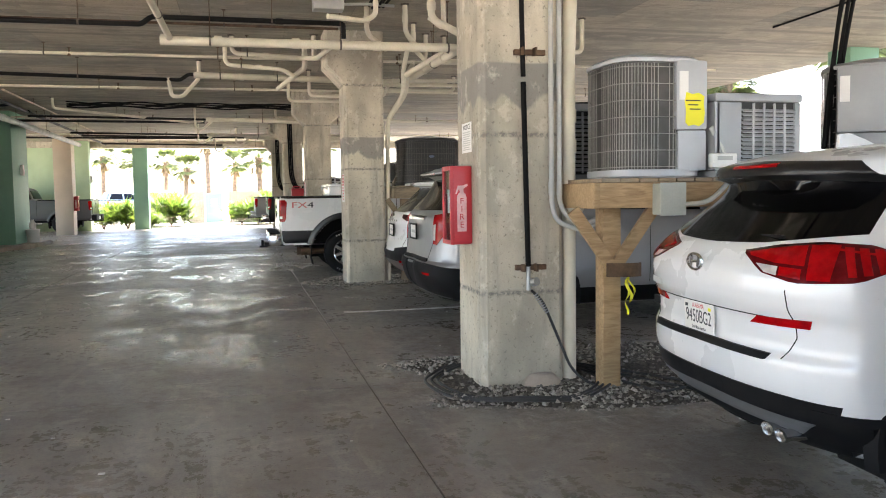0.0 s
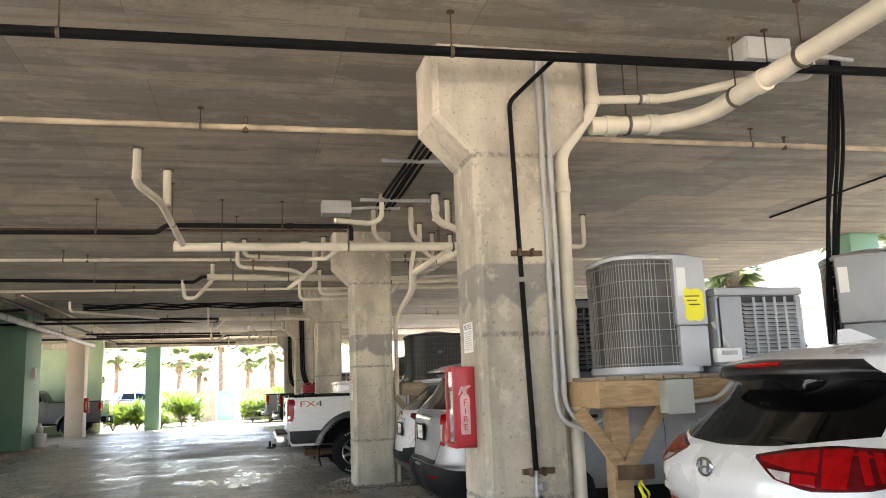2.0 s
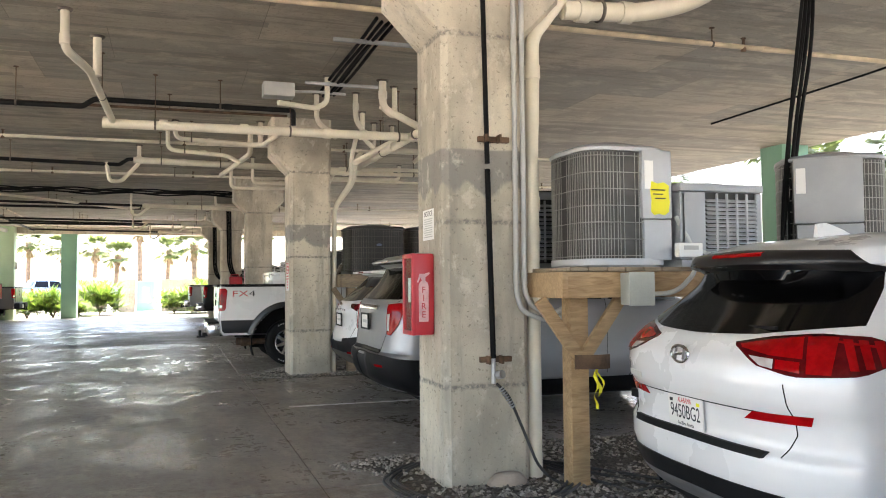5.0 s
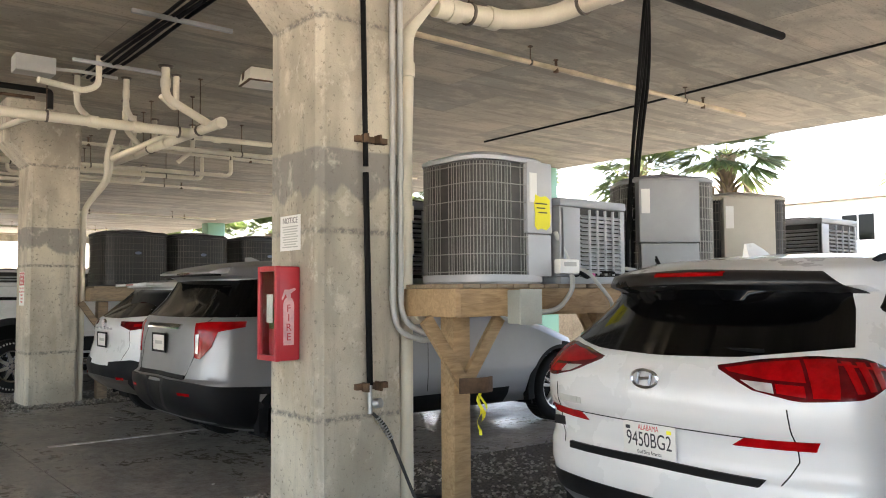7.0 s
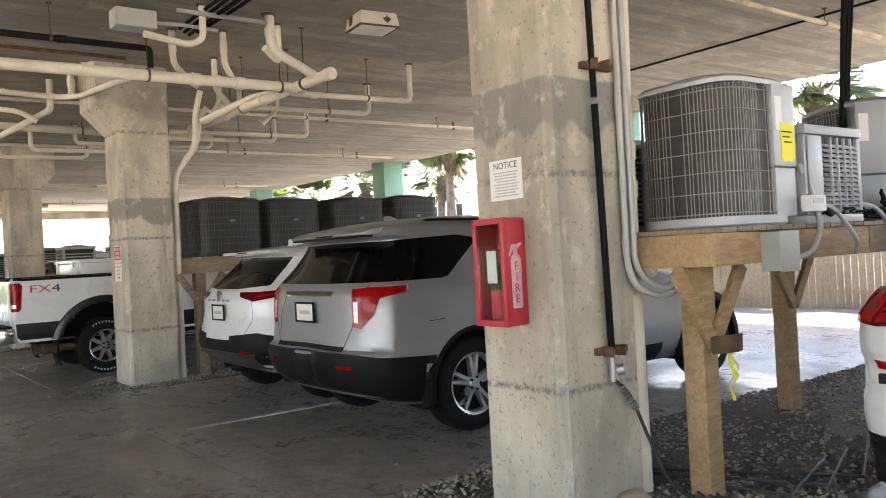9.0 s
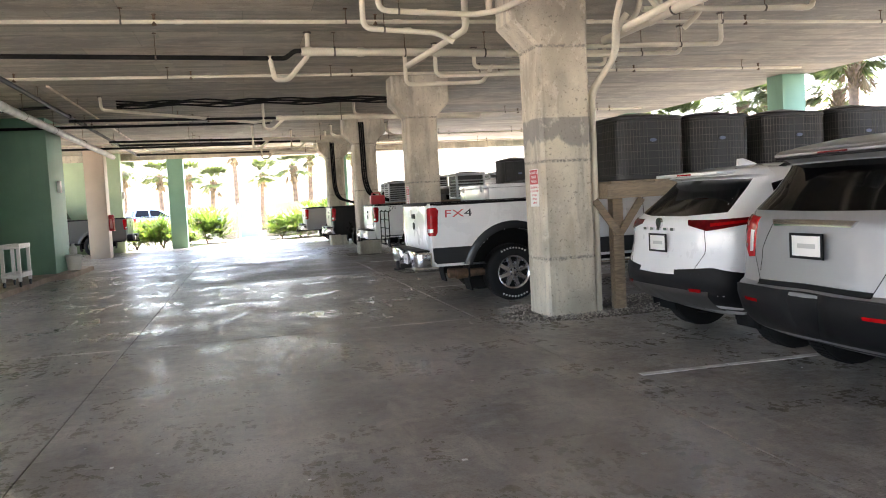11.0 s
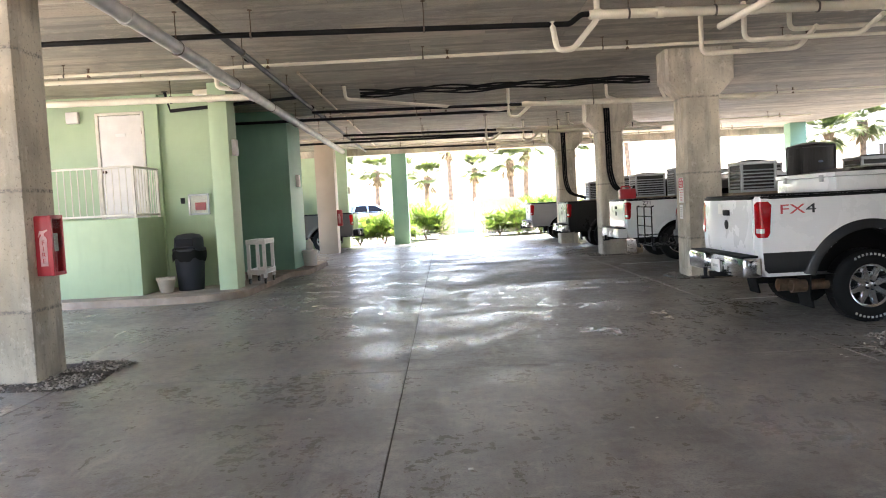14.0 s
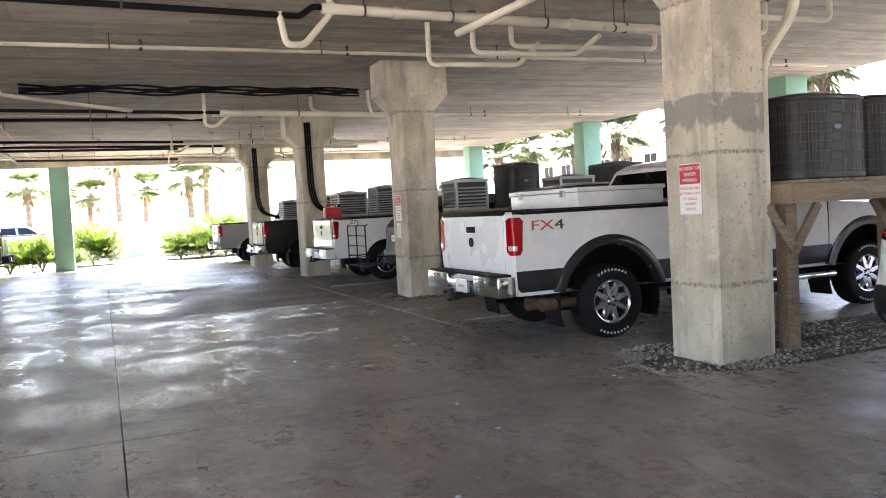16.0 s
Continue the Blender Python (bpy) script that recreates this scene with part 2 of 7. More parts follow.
FLOOR, CEILING, COLUMN = concrete_floor(), concrete_ceiling(), concrete_column()
COLUMN_BARE = concrete_column("bare_column_concrete", False)
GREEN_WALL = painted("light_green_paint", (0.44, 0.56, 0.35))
# paint of the edge columns and gate; on two corner walls it imitates shade
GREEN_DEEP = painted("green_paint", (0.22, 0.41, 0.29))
TAN_PAINT = painted("tan_paint", (0.52, 0.42, 0.32))
KERB = simple("kerb_concrete", (0.42, 0.34, 0.27), 0.8, var=0.3, bump=0.3)
WHITE_DOOR = simple("door_white", (0.78, 0.74, 0.7), 0.45, var=0.08)
RAIL_WHITE = simple("rail_white", (0.75, 0.7, 0.6), 0.45, var=0.15)
PVC = simple("pvc", (0.73, 0.67, 0.53), 0.45, var=0.2, scale=1.2)
PVC_WORN = simple("pvc_rusty", (0.62, 0.5, 0.34), 0.55, var=0.4, scale=2.2)
IRON_BLACK = simple("black_iron", (0.008, 0.0078, 0.0075), 0.5, var=0.3)
FOAM_BLACK = simple("black_foam", (0.004, 0.004, 0.004), 0.75, var=0.3)
STEEL = simple("galvanised_steel", (0.46, 0.47, 0.47), 0.42, 0.7, var=0.2)
RUSTY = simple("rusty_steel", (0.14, 0.085, 0.05), 0.8, 0.2, var=0.5, scale=9)
CLAMP = simple("clamp_steel", (0.15, 0.125, 0.1), 0.55, 0.4, var=0.4, scale=7)
CONDUIT = simple("grey_conduit", (0.47, 0.47, 0.44), 0.45, var=0.15)
RED_BOX = simple("red_plastic", (0.47, 0.03, 0.042), 0.35, var=0.15)
WHITE_PAPER = simple("paper_white", (0.8, 0.79, 0.76), 0.7, var=0.04, bump=0)
SIGN_RED = simple("sign_red", (0.5, 0.04, 0.055), 0.45, var=0.12, bump=0)
INK = simple("ink", (0.03, 0.03, 0.035), 0.6, var=0.1, bump=0)
INK_RED = simple("ink_red", (0.6, 0.09, 0.1), 0.6, var=0.1, bump=0)
WOOD = timber("pine_timber", (0.3, 0.19, 0.095), (0.5, 0.34, 0.18))
WOOD_OLD = timber("weathered_timber", (0.2, 0.15, 0.1), (0.37, 0.28, 0.18))
GRAVEL, SOIL = gravel_mat(), soil_mat()
LINE_PAINT = simple("line_paint", (0.72, 0.71, 0.68), 0.6, var=0.4, scale=6)
AC_GREY = simple("ac_grey", (0.33, 0.34, 0.35), 0.4, 0.1, var=0.1)
AC_LITE = simple("ac_light_grey", (0.46, 0.47, 0.485), 0.4, 0.1, var=0.1)
AC_TAN = simple("ac_tan", (0.5, 0.47, 0.4), 0.45, var=0.1)
AC_COIL = simple("coil_fins", (0.1, 0.095, 0.088), 0.55, 0.5, var=0.3, scale=5)
AC_DARK = simple("ac_charcoal", (0.028, 0.027, 0.026), 0.5, 0.2, var=0.2)
AC_WIRE = simple("ac_wire_guard", (0.34, 0.33, 0.3), 0.45, 0.3, var=0.2)
AC_BROWN = simple("ac_brown_guard", (0.11, 0.1, 0.086), 0.5, 0.3, var=0.25)
FADED_PINK = simple("faded_print", (0.68, 0.4, 0.4), 0.6, var=0.2, scale=12, bump=0)
HOSE = simple("hose_rubber", (0.035, 0.034, 0.033), 0.6, var=0.3)
YELLOW = simple("yellow_label", (0.85, 0.78, 0.03), 0.6, var=0.06, bump=0)
BLUE_TAG = simple("blue_tag", (0.12, 0.38, 0.58), 0.5, var=0.1, bump=0)
BADGE_BLUE = simple("badge_blue", (0.13, 0.16, 0.25), 0.4, var=0.2, bump=0)
PAINT_WHITE = car_paint("paint_white", (0.78, 0.78, 0.78))
PAINT_SILVER = car_paint("paint_silver", (0.33, 0.33, 0.335), 0.6, 0.45, 0.2)
PAINT_GREY = car_paint("paint_grey", (0.09, 0.085, 0.08), 0.5, 0.35, 0.4)
PAINT_BLACK = car_paint("paint_black", (0.012, 0.011, 0.011), 0.0, 0.3, 0.25)
CLADDING = simple("black_cladding", (0.01, 0.01, 0.011), 0.55, var=0.2)
CAR_GLASS = simple("tinted_glass", (0.002, 0.002, 0.0025), 0.03, coat=0.0, var=0.1, bump=0)
LENS_RED = simple("red_lens", (0.34, 0.002, 0.004), 0.12, coat=0.0, var=0.25, scale=14, bump=0)
LENS_DARK = simple("dark_red_lens", (0.1, 0.003, 0.005), 0.1, coat=0.0, var=0.3, scale=14, bump=0)
LENS_CLEAR = simple("clear_lens", (0.6, 0.56, 0.55), 0.1, coat=1.0, var=0.2, scale=20, bump=0)
POLISHED = simple("polished_rim", (0.75, 0.75, 0.76), 0.14, 0.95, var=0.1, bump=0)
CHROME = simple("chrome", (0.75, 0.75, 0.76), 0.12, 1.0, var=0.08, bump=0)
ALLOY = simple("alloy", (0.6, 0.61, 0.62), 0.3, 0.85, var=0.12, bump=0)
RUBBER = simple("tyre_rubber", (0.009, 0.009, 0.009), 0.75, var=0.25)
for m, level in ((LENS_RED, 0.25), (LENS_DARK, 0.25), (CAR_GLASS, 0.2), (CLADDING, 0.14), (PAINT_BLACK, 0.25), (IRON_BLACK, 0.2), (RUBBER, 0.2), (FOAM_BLACK, 0.2)):
    m.node_tree.nodes["Principled BSDF"].inputs["Specular IOR Level"].default_value = level
SKID = simple("skid_grey", (0.16, 0.16, 0.165), 0.45, 0.3, var=0.15)
PLATE = simple("plate_white", (0.78, 0.76, 0.72), 0.4, var=0.06, bump=0)
BIN_BLUE = simple("bin_grey_blue", (0.011, 0.014, 0.02), 0.6, var=0.15)
POT_TAN = simple("pot_tan", (0.5, 0.44, 0.36), 0.7, var=0.2)
GLASS = glass_mat("clear_glass", (0.95, 0.97, 0.96))
OUT_GROUND = simple("sunlit_paving", (0.5, 0.45, 0.37), 0.85, var=0.25, scale=0.6)
ROAD_GREY = simple("far_asphalt", (0.09, 0.088, 0.085), 0.85, var=0.3, scale=0.5)
LEAF_A = leaf_mat("palm_leaf", (0.07, 0.11, 0.025), (0.2, 0.24, 0.075))
LEAF_B = leaf_mat("bush_leaf", (0.06, 0.12, 0.015), (0.2, 0.28, 0.04))
LEAF_DRY = leaf_mat("dry_leaf", (0.16, 0.12, 0.06), (0.27, 0.2, 0.11))
BARK = simple("palm_bark", (0.2, 0.14, 0.09), 0.9, var=0.4, scale=6, bump=0.5)
FENCE_WOOD = timber("fence_timber", (0.26, 0.2, 0.13), (0.4, 0.32, 0.22))


# ---- mesh helpers ----
def finish_mesh(ob_name, bm, material, smooth=None):
    me = bpy.data.meshes.new(ob_name)
    bmesh.ops.recalc_face_normals(bm, faces=bm.faces)
    bm.to_mesh(me)
    bm.free()
    for m in material if isinstance(material, (list, tuple)) else [material]:
        me.materials.append(m)
    if smooth is not None:
        me.shade_smooth()
        me.set_sharp_from_angle(angle=radians(smooth))
    return me


def part(name, bm, material, parent, label="", smooth=40):
    """Links a bmesh as one mesh object under a thing or a part."""
    ob = new(name, finish_mesh(name, bm, material, smooth))
    ob.parent = parent
    if label:
        ob["label"] = label
    return ob


def piece(name, mesh, parent, m):
    ob = new(name, mesh)
    ob.parent = parent
    ob.matrix_local = m
    return ob


def thing(name, label, category, group="", m=None, kind=""):
    ob = new(name)
    ob.empty_display_size = 0.1
    if m is not None:
        ob.matrix_world = m
    return tagged(ob, label, category, group, kind)


def solid(name, bm, material, label, category, group="", kind="", smooth=40):
    return tagged(new(name, finish_mesh(name, bm, material, smooth)), label, category, group, kind)


def box(bm, x0, x1, y0, y1, z0, z1, bevel=0.0, m=None):
    vs = [bm.verts.new((x, y, z)) for x in (x0, x1) for y in (y0, y1) for z in (z0, z1)]
    fs = [bm.faces.new([vs[i] for i in q]) for q in ((0, 1, 3, 2), (4, 6, 7, 5), (0, 4, 5, 1), (2, 3, 7, 6), (0, 2, 6, 4), (1, 5, 7, 3))]
    if bevel:
        es = list({e for f in fs for e in f.edges})
        out = bmesh.ops.bevel(bm, geom=es, offset=bevel, segments=2, affect="EDGES", profile=0.6)
        vs = list({v for f in out["faces"] for v in f.verts} | {v for v in vs if v.is_valid})
    if m is not None:
        for v in vs:
            v.co = m @ v.co
    return bm


def boxed(*a, **k):
    return box(bmesh.new(), *a, **k)


def ring_points(center, axis, r, seg, up=None, squash=1.0):
    axis = axis.normalized()
    ref = up or (Vector((0, 0, 1)) if abs(axis.z) < 0.9 else Vector((1, 0, 0)))
    a = axis.cross(ref).normalized()
    b = a.cross(axis)
    return [center + a * (r * math.cos(2 * math.pi * k / seg)) + b * (r * squash * math.sin(2 * math.pi * k / seg)) for k in range(seg)]


def loft(bm, rings, close=True, caps=True):
    rows = [[bm.verts.new(p) for p in ring] for ring in rings]
    n = len(rows[0])
    for a, b in zip(rows, rows[1:]):
        for k in range(n if close else n - 1):
            bm.faces.new((a[k], a[(k + 1) % n], b[(k + 1) % n], b[k]))
    if caps:
        bm.faces.new(rows[0][::-1])
        bm.faces.new(rows[-1])
    return bm


def cyl(bm, p, q, r, seg=14, r2=None):
    p, q = Vector(p), Vector(q)
    return loft(bm, [ring_points(p, q - p, r, seg), ring_points(q, q - p, r if r2 is None else r2, seg)])


def rounded(points, fillet, steps=5):
    """A polyline with its corners rounded."""
    pts = [Vector(p) for p in points]
    out = [pts[0]]
    for a, b, c in zip(pts, pts[1:], pts[2:]):
        d = min(fillet, (a - b).length * 0.45, (c - b).length * 0.45)
        p, q = b + (a - b).normalized() * d, b + (c - b).normalized() * d
        for k in range(steps + 1):
            t = k / steps
            out.append((1 - t) ** 2 * p + 2 * t * (1 - t) * b + t * t * q)
    return out + [pts[-1]]


def tube(bm, points, r, seg=12, fillet=0.0):
    pts = rounded(points, fillet) if fillet else [Vector(p) for p in points]
    pts = [p for k, p in enumerate(pts) if k == 0 or (p - pts[k - 1]).length > 1e-5]
    side, rings = None, []
    for k, p in enumerate(pts):
        d = (pts[min(k + 1, len(pts) - 1)] - pts[max(k - 1, 0)]).normalized()
        if side is None:
            side = d.cross(Vector((0, 0, 1)) if abs(d.z) < 0.9 else Vector((1, 0, 0))).normalized()
        side = (side - d * side.dot(d)).normalized()
        b = d.cross(side)
        rings.append([p + (side * math.cos(2 * math.pi * j / seg) + b * math.sin(2 * math.pi * j / seg)) * r for j in range(seg)])
    return loft(bm, rings)


def prism(bm, outline, depth, m):
    """A flat outline (x, y) pulled to a depth along z, set by m."""
    low = [bm.verts.new(m @ Vector((x, y, 0))) for x, y in outline]
    top = [bm.verts.new(m @ Vector((x, y, depth))) for x, y in outline]
    n = len(outline)
    bm.faces.new(low[::-1])
    bm.faces.new(top)
    for k in range(n):
        bm.faces.new((low[k], low[(k + 1) % n], top[(k + 1) % n], top[k]))
    return bm


def lettering(name, text, size, material, parent, m, label="", depth=0.001):
    """Words in the built-in font, as a mesh part, upright in the plane of m, centred."""
    cu = bpy.data.curves.new(name, "FONT")
    cu.body, cu.size, cu.extrude, cu.align_x, cu.align_y = text, size, depth, "CENTER", "CENTER"
    tmp = new(name + "_curve", cu)
    me = bpy.data.meshes.new_from_object(tmp.evaluated_get(bpy.context.evaluated_depsgraph_get()))
    bpy.data.objects.remove(tmp)
    me.materials.clear()
    me.materials.append(material)
    ob = new(name, me)
    ob.parent = parent
    ob.matrix_local = m
    if label:
        ob["label"] = label
    return ob


FACE_W = Matrix(((0, 0, -1, 0), (-1, 0, 0, 0), (0, 1, 0, 0), (0, 0, 0, 1)))  # a plane that faces -x: its x runs to -y, its y up
FACE_S = Matrix(((1, 0, 0, 0), (0, 0, -1, 0), (0, 1, 0, 0), (0, 0, 0, 1)))  # a plane that faces -y
FACE_E = Matrix(((0, 0, 1, 0), (1, 0, 0, 0), (0, 1, 0, 0), (0, 0, 0, 1)))  # a plane that faces +x


def at(x, y, z, turn):
    return Matrix.Translation((x, y, z)) @ turn


# ---- the structure ----
H = 4.15
COLS = [(0.0, -7.6), (0.05, 0.18), (0.0, 7.74), (-0.05, 15.4), (-0.27, 22.25), (-0.4, 29.15)]
EAST, WEST, SOUTH, NORTH = 10.4, -14.5, -12.5, 35.9

ground = solid("ground", boxed(-400, 400, -400, 400, -0.5, -0.06), OUT_GROUND, "sunlit pale paving and sand around the building", "ground", kind="structure")
road = solid("road", boxed(EAST + 0.02, 34.0, -120, 120, -0.08, -0.052), ROAD_GREY, "grey asphalt lane beside the garage", "road", kind="structure")
bm = boxed(WEST, EAST, SOUTH, NORTH, -0.055, -0.006)
floor = solid("floor", bm, SOIL, "dark underlay beneath the garage floor slabs", "floor", kind="structure")

bm = boxed(WEST - 0.1, EAST, SOUTH, NORTH, H, H + 0.32)
ceiling = solid("ceiling", bm, CEILING, "board-marked stained concrete garage ceiling", "ceiling", kind="structure")
bm = boxed(WEST, EAST, NORTH - 0.75, NORTH - 0.04, 3.86, H - 0.001, 0.02)
solid("beam_north", bm, COLUMN_BARE, "stained concrete beam over the far garage opening", "beam", kind="structure")


def column_mesh(east=1.0):
    """A square concrete column with chamfered corners and a capital that flares to the west and, by its share, to the east."""
    bm = bmesh.new()
    c, w, d = 0.045, 0.66, 0.66

    def ring(z, grow):
        x0, x1 = -grow, w + max(grow * east, min(grow, 0))
        return [Vector(p + (z,)) for p in ((x0 + c, 0.0), (x1 - c, 0.0), (x1, c), (x1, d - c), (x1 - c, d), (x0 + c, d), (x0, d - c), (x0, c))]
    levels = [(-0.05, 0), (0.72, 0), (0.735, -0.004), (0.75, 0), (1.9, 0), (1.915, -0.004), (1.93, 0), (3.28, 0), (3.58, 0.29), (H, 0.29)]
    return loft(bm, [ring(z, g) for z, g in levels])


col_mesh = finish_mesh("column", column_mesh(), COLUMN, 20)
west_mesh = finish_mesh("column", column_mesh(0.05), COLUMN, 20)
bare_mesh = finish_mesh("column", column_mesh(), COLUMN_BARE, 20)
for n, (x, y) in enumerate(COLS):
    ob = tagged(new("column_%d" % (n + 1), {1: col_mesh, 2: west_mesh}.get(n, bare_mesh)), "stained grey concrete column with a flared capital", "column", "columns of the garage", "structure")
    ob.location = (x, y, 0)
solid("column_9", boxed(-9.16, -8.51, 8.5, 9.13, -0.05, H, 0.03), COLUMN_BARE, "bare concrete column with a red extinguisher box", "column", "columns of the garage", "structure")
bm = boxed(-9.12, -8.42, 30.5, 31.2, -0.05, H, 0.02)
solid("column_10", bm, TAN_PAINT, "tan painted square column", "column", kind="structure")
for n, y in enumerate((-9.0, -0.6, 7.6, 16.1, 24.5, 33.3)):
    bm = boxed(9.6, 10.25, y, y + 0.62, -0.06, H, 0.015)
    solid("edge_column_%d" % (n + 1), bm, GREEN_DEEP, "green painted square column at the open garage edge", "column", "green edge columns", "structure")
for n, (x, y) in enumerate(((-6.62, 35.1), (0.45, 35.1), (-13.5, 35.1))):
    bm = boxed(x, x + 0.66, y, y + 0.65, -0.06, 3.86, 0.015)
    solid("end_column_%d" % (n + 1), bm, GREEN_DEEP, "green painted square column in the far opening", "column", "green end columns", "structure")

# left side: kerbed walk, green rooms, landing and door
def kerb_outline():
    pts = [(WEST, 15.4), (-9.5, 15.4)]
    for k in range(7):
        a = radians(-90 + 15 * k)
        pts.append((-9.3 + 1.0 * math.cos(a), 16.4 + 1.0 * math.sin(a)))
    return pts + [(-8.3, 20.4), (-7.9, 20.9), (-7.9, 24.0), (WEST, 24.0)]


bm = prism(bmesh.new(), kerb_outline(), 0.17, Matrix.Translation((0, 0, -0.04)))
bmesh.ops.bevel(bm, geom=[e for e in bm.edges if all(v.co.z > 0.1 for v in e.verts)], offset=0.025, segments=2, affect="EDGES")
solid("pavement", bm, KERB, "raised tan concrete walk with a rounded kerb", "pavement", kind="structure")
KZ = 0.13
bm = boxed(WEST + 0.1, -10.3, 16.1, 17.5, KZ - 0.02, 1.62, 0.01)
solid("wall_landing", bm, GREEN_WALL, "light green painted block under the door landing", "wall", kind="structure")
bm = boxed(WEST + 0.1, -11.58, 17.5, 17.8, KZ - 0.02, H)
box(bm, -10.56, -10.28, 17.5, 17.8, KZ - 0.02, H)
box(bm, -11.58, -10.56, 17.5, 17.8, 3.82, H)
box(bm, -11.58, -10.56, 17.5, 17.8, KZ - 0.02, 1.62)
solid("wall_door", bm, GREEN_WALL, "light green painted wall around a white door", "wall", kind="structure")
bm = boxed(-10.279, -8.9, 17.62, 18.4, KZ - 0.02, H)
solid("wall_recess", bm, GREEN_WALL, "light green painted wall behind the litter bin", "wall", kind="structure")
bm = boxed(-8.92, -8.56, 16.42, 17.0, KZ - 0.02, H, 0.012)
solid("column_7", bm, GREEN_WALL, "light green painted column beside the walk", "column", kind="structure")
# the side wall and the block take the deeper green in place of shade
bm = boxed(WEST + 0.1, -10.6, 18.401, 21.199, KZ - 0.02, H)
solid("wall_side", bm, GREEN_DEEP, "green painted side wall, its shade put into the deeper colour", "wall", kind="structure")
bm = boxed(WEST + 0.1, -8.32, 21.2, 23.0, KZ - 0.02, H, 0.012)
solid("wall_block", bm, GREEN_DEEP, "green painted projecting wall, its shade put into the deeper colour", "wall", kind="structure")
bm = boxed(WEST + 0.1, -9.101, 35.2, 35.5, -0.06, H)
box(bm, WEST + 0.1, WEST + 0.4, 33.5, 35.2, -0.06, H)
solid("wall_far", bm, GREEN_WALL, "light green painted end wall", "wall", kind="structure")
bm = boxed(-9.1, -8.45, 34.6, 35.25, -0.06, H, 0.012)
solid("column_8", bm, GREEN_WALL, "light green painted corner column", "column", kind="structure")
bm = boxed(WEST - 0.3, WEST, 15.3, 24.0, -0.06, H)
solid("wall_west", bm, GREEN_WALL, "light green painted side wall", "wall", kind="structure")
for n, y in enumerate((-9.5, -0.6, 8.6)):
    bm = boxed(WEST, WEST + 0.62, y, y + 0.62, -0.06, H, 0.015)
    solid("west_column_%d" % (n + 1), bm, GREEN_WALL, "light green square column at the open garage edge", "column", "green edge columns", "structure")


# ---- vehicles ----
from mathutils.bvhtree import BVHTree


def shell(keys, dr, df, n, arches=(), nose=0.0, levels=56, side=90):
    """A car body as horizontal outlines: keys are rows of height, rear, front and half width."""
    ks = np.array(keys)
    zs = np.interp(np.linspace(0, 1, levels), np.linspace(0, 1, len(ks)), ks[:, 0])
    bm, rows = bmesh.new(), []
    for z in zs:
        xr, xf, hw = (float(np.interp(z, ks[:, 0], ks[:, c])) for c in (1, 2, 3))
        end_r, end_f = min(dr, (xf - xr) * 0.3), min(df, (xf - xr) * 0.3)
        pts = []
        for k in range(25):
            a = radians(-90 + 7.5 * k)
            s, c = math.sin(a), math.cos(a)
            pts.append((xr + end_r * (1 - abs(c) ** (2 / n)), hw * math.copysign(abs(s) ** (2 / n), s)))
        for k in range(1, side):
            pts.append((xr + end_r + (xf - end_f - xr - end_r) * k / side, hw))
        for k in range(17):
            a = radians(90 - 11.25 * k)
            s, c = math.sin(a), math.cos(a)
            pts.append((xf - end_f * (1 - abs(c) ** (2 / 3)), hw * math.copysign(abs(s) ** (2 / 3), s) * (1 - nose * abs(c))))
        for k in range(1, side):
            pts.append((xf - end_f - (xf - end_f - xr - end_r) * k / side, -hw))
        rows.append([bm.verts.new((x, y, z)) for x, y in pts])
    count = len(rows[0])
    for a, b in zip(rows, rows[1:]):
        for k in range(count):
            q = (a[k], a[(k + 1) % count], b[(k + 1) % count], b[k])
            mid = sum((v.co for v in q), Vector()) / 4
            if any((mid.x - ax) ** 2 + (mid.z - az) ** 2 < r * r and abs(mid.y) > 0.5 for ax, az, r in arches):
                continue
            bm.faces.new(q)
    bm.faces.new(rows[-1])
    bm.faces.new(rows[0][::-1])
    return bm


REAR = (Vector((-3, 0, 0)), Vector((0, 1, 0)), Vector((1, 0, 0)))
SIDE_S = (Vector((0, -3, 0)), Vector((1, 0, 0)), Vector((0, 1, 0)))
SIDE_N = (Vector((0, 3, 0)), Vector((1, 0, 0)), Vector((0, -1, 0)))


def corner(sign, hw):
    """Looks at a rear corner on the slant; the first coordinate runs from the tail round to the flank."""
    way = Vector((1, -sign, 0)).normalized()
    return (Vector((0, sign * hw, 0)) - way * 3, Vector((1, sign, 0)).normalized(), way)


def resample(pts, n):
    d = [0.0]
    for a, b in zip(pts, pts[1:]):
        d.append(d[-1] + math.dist(a, b))
    s = np.linspace(0, d[-1], n)
    return list(zip(np.interp(s, d, [p[0] for p in pts]), np.interp(s, d, [p[1] for p in pts])))


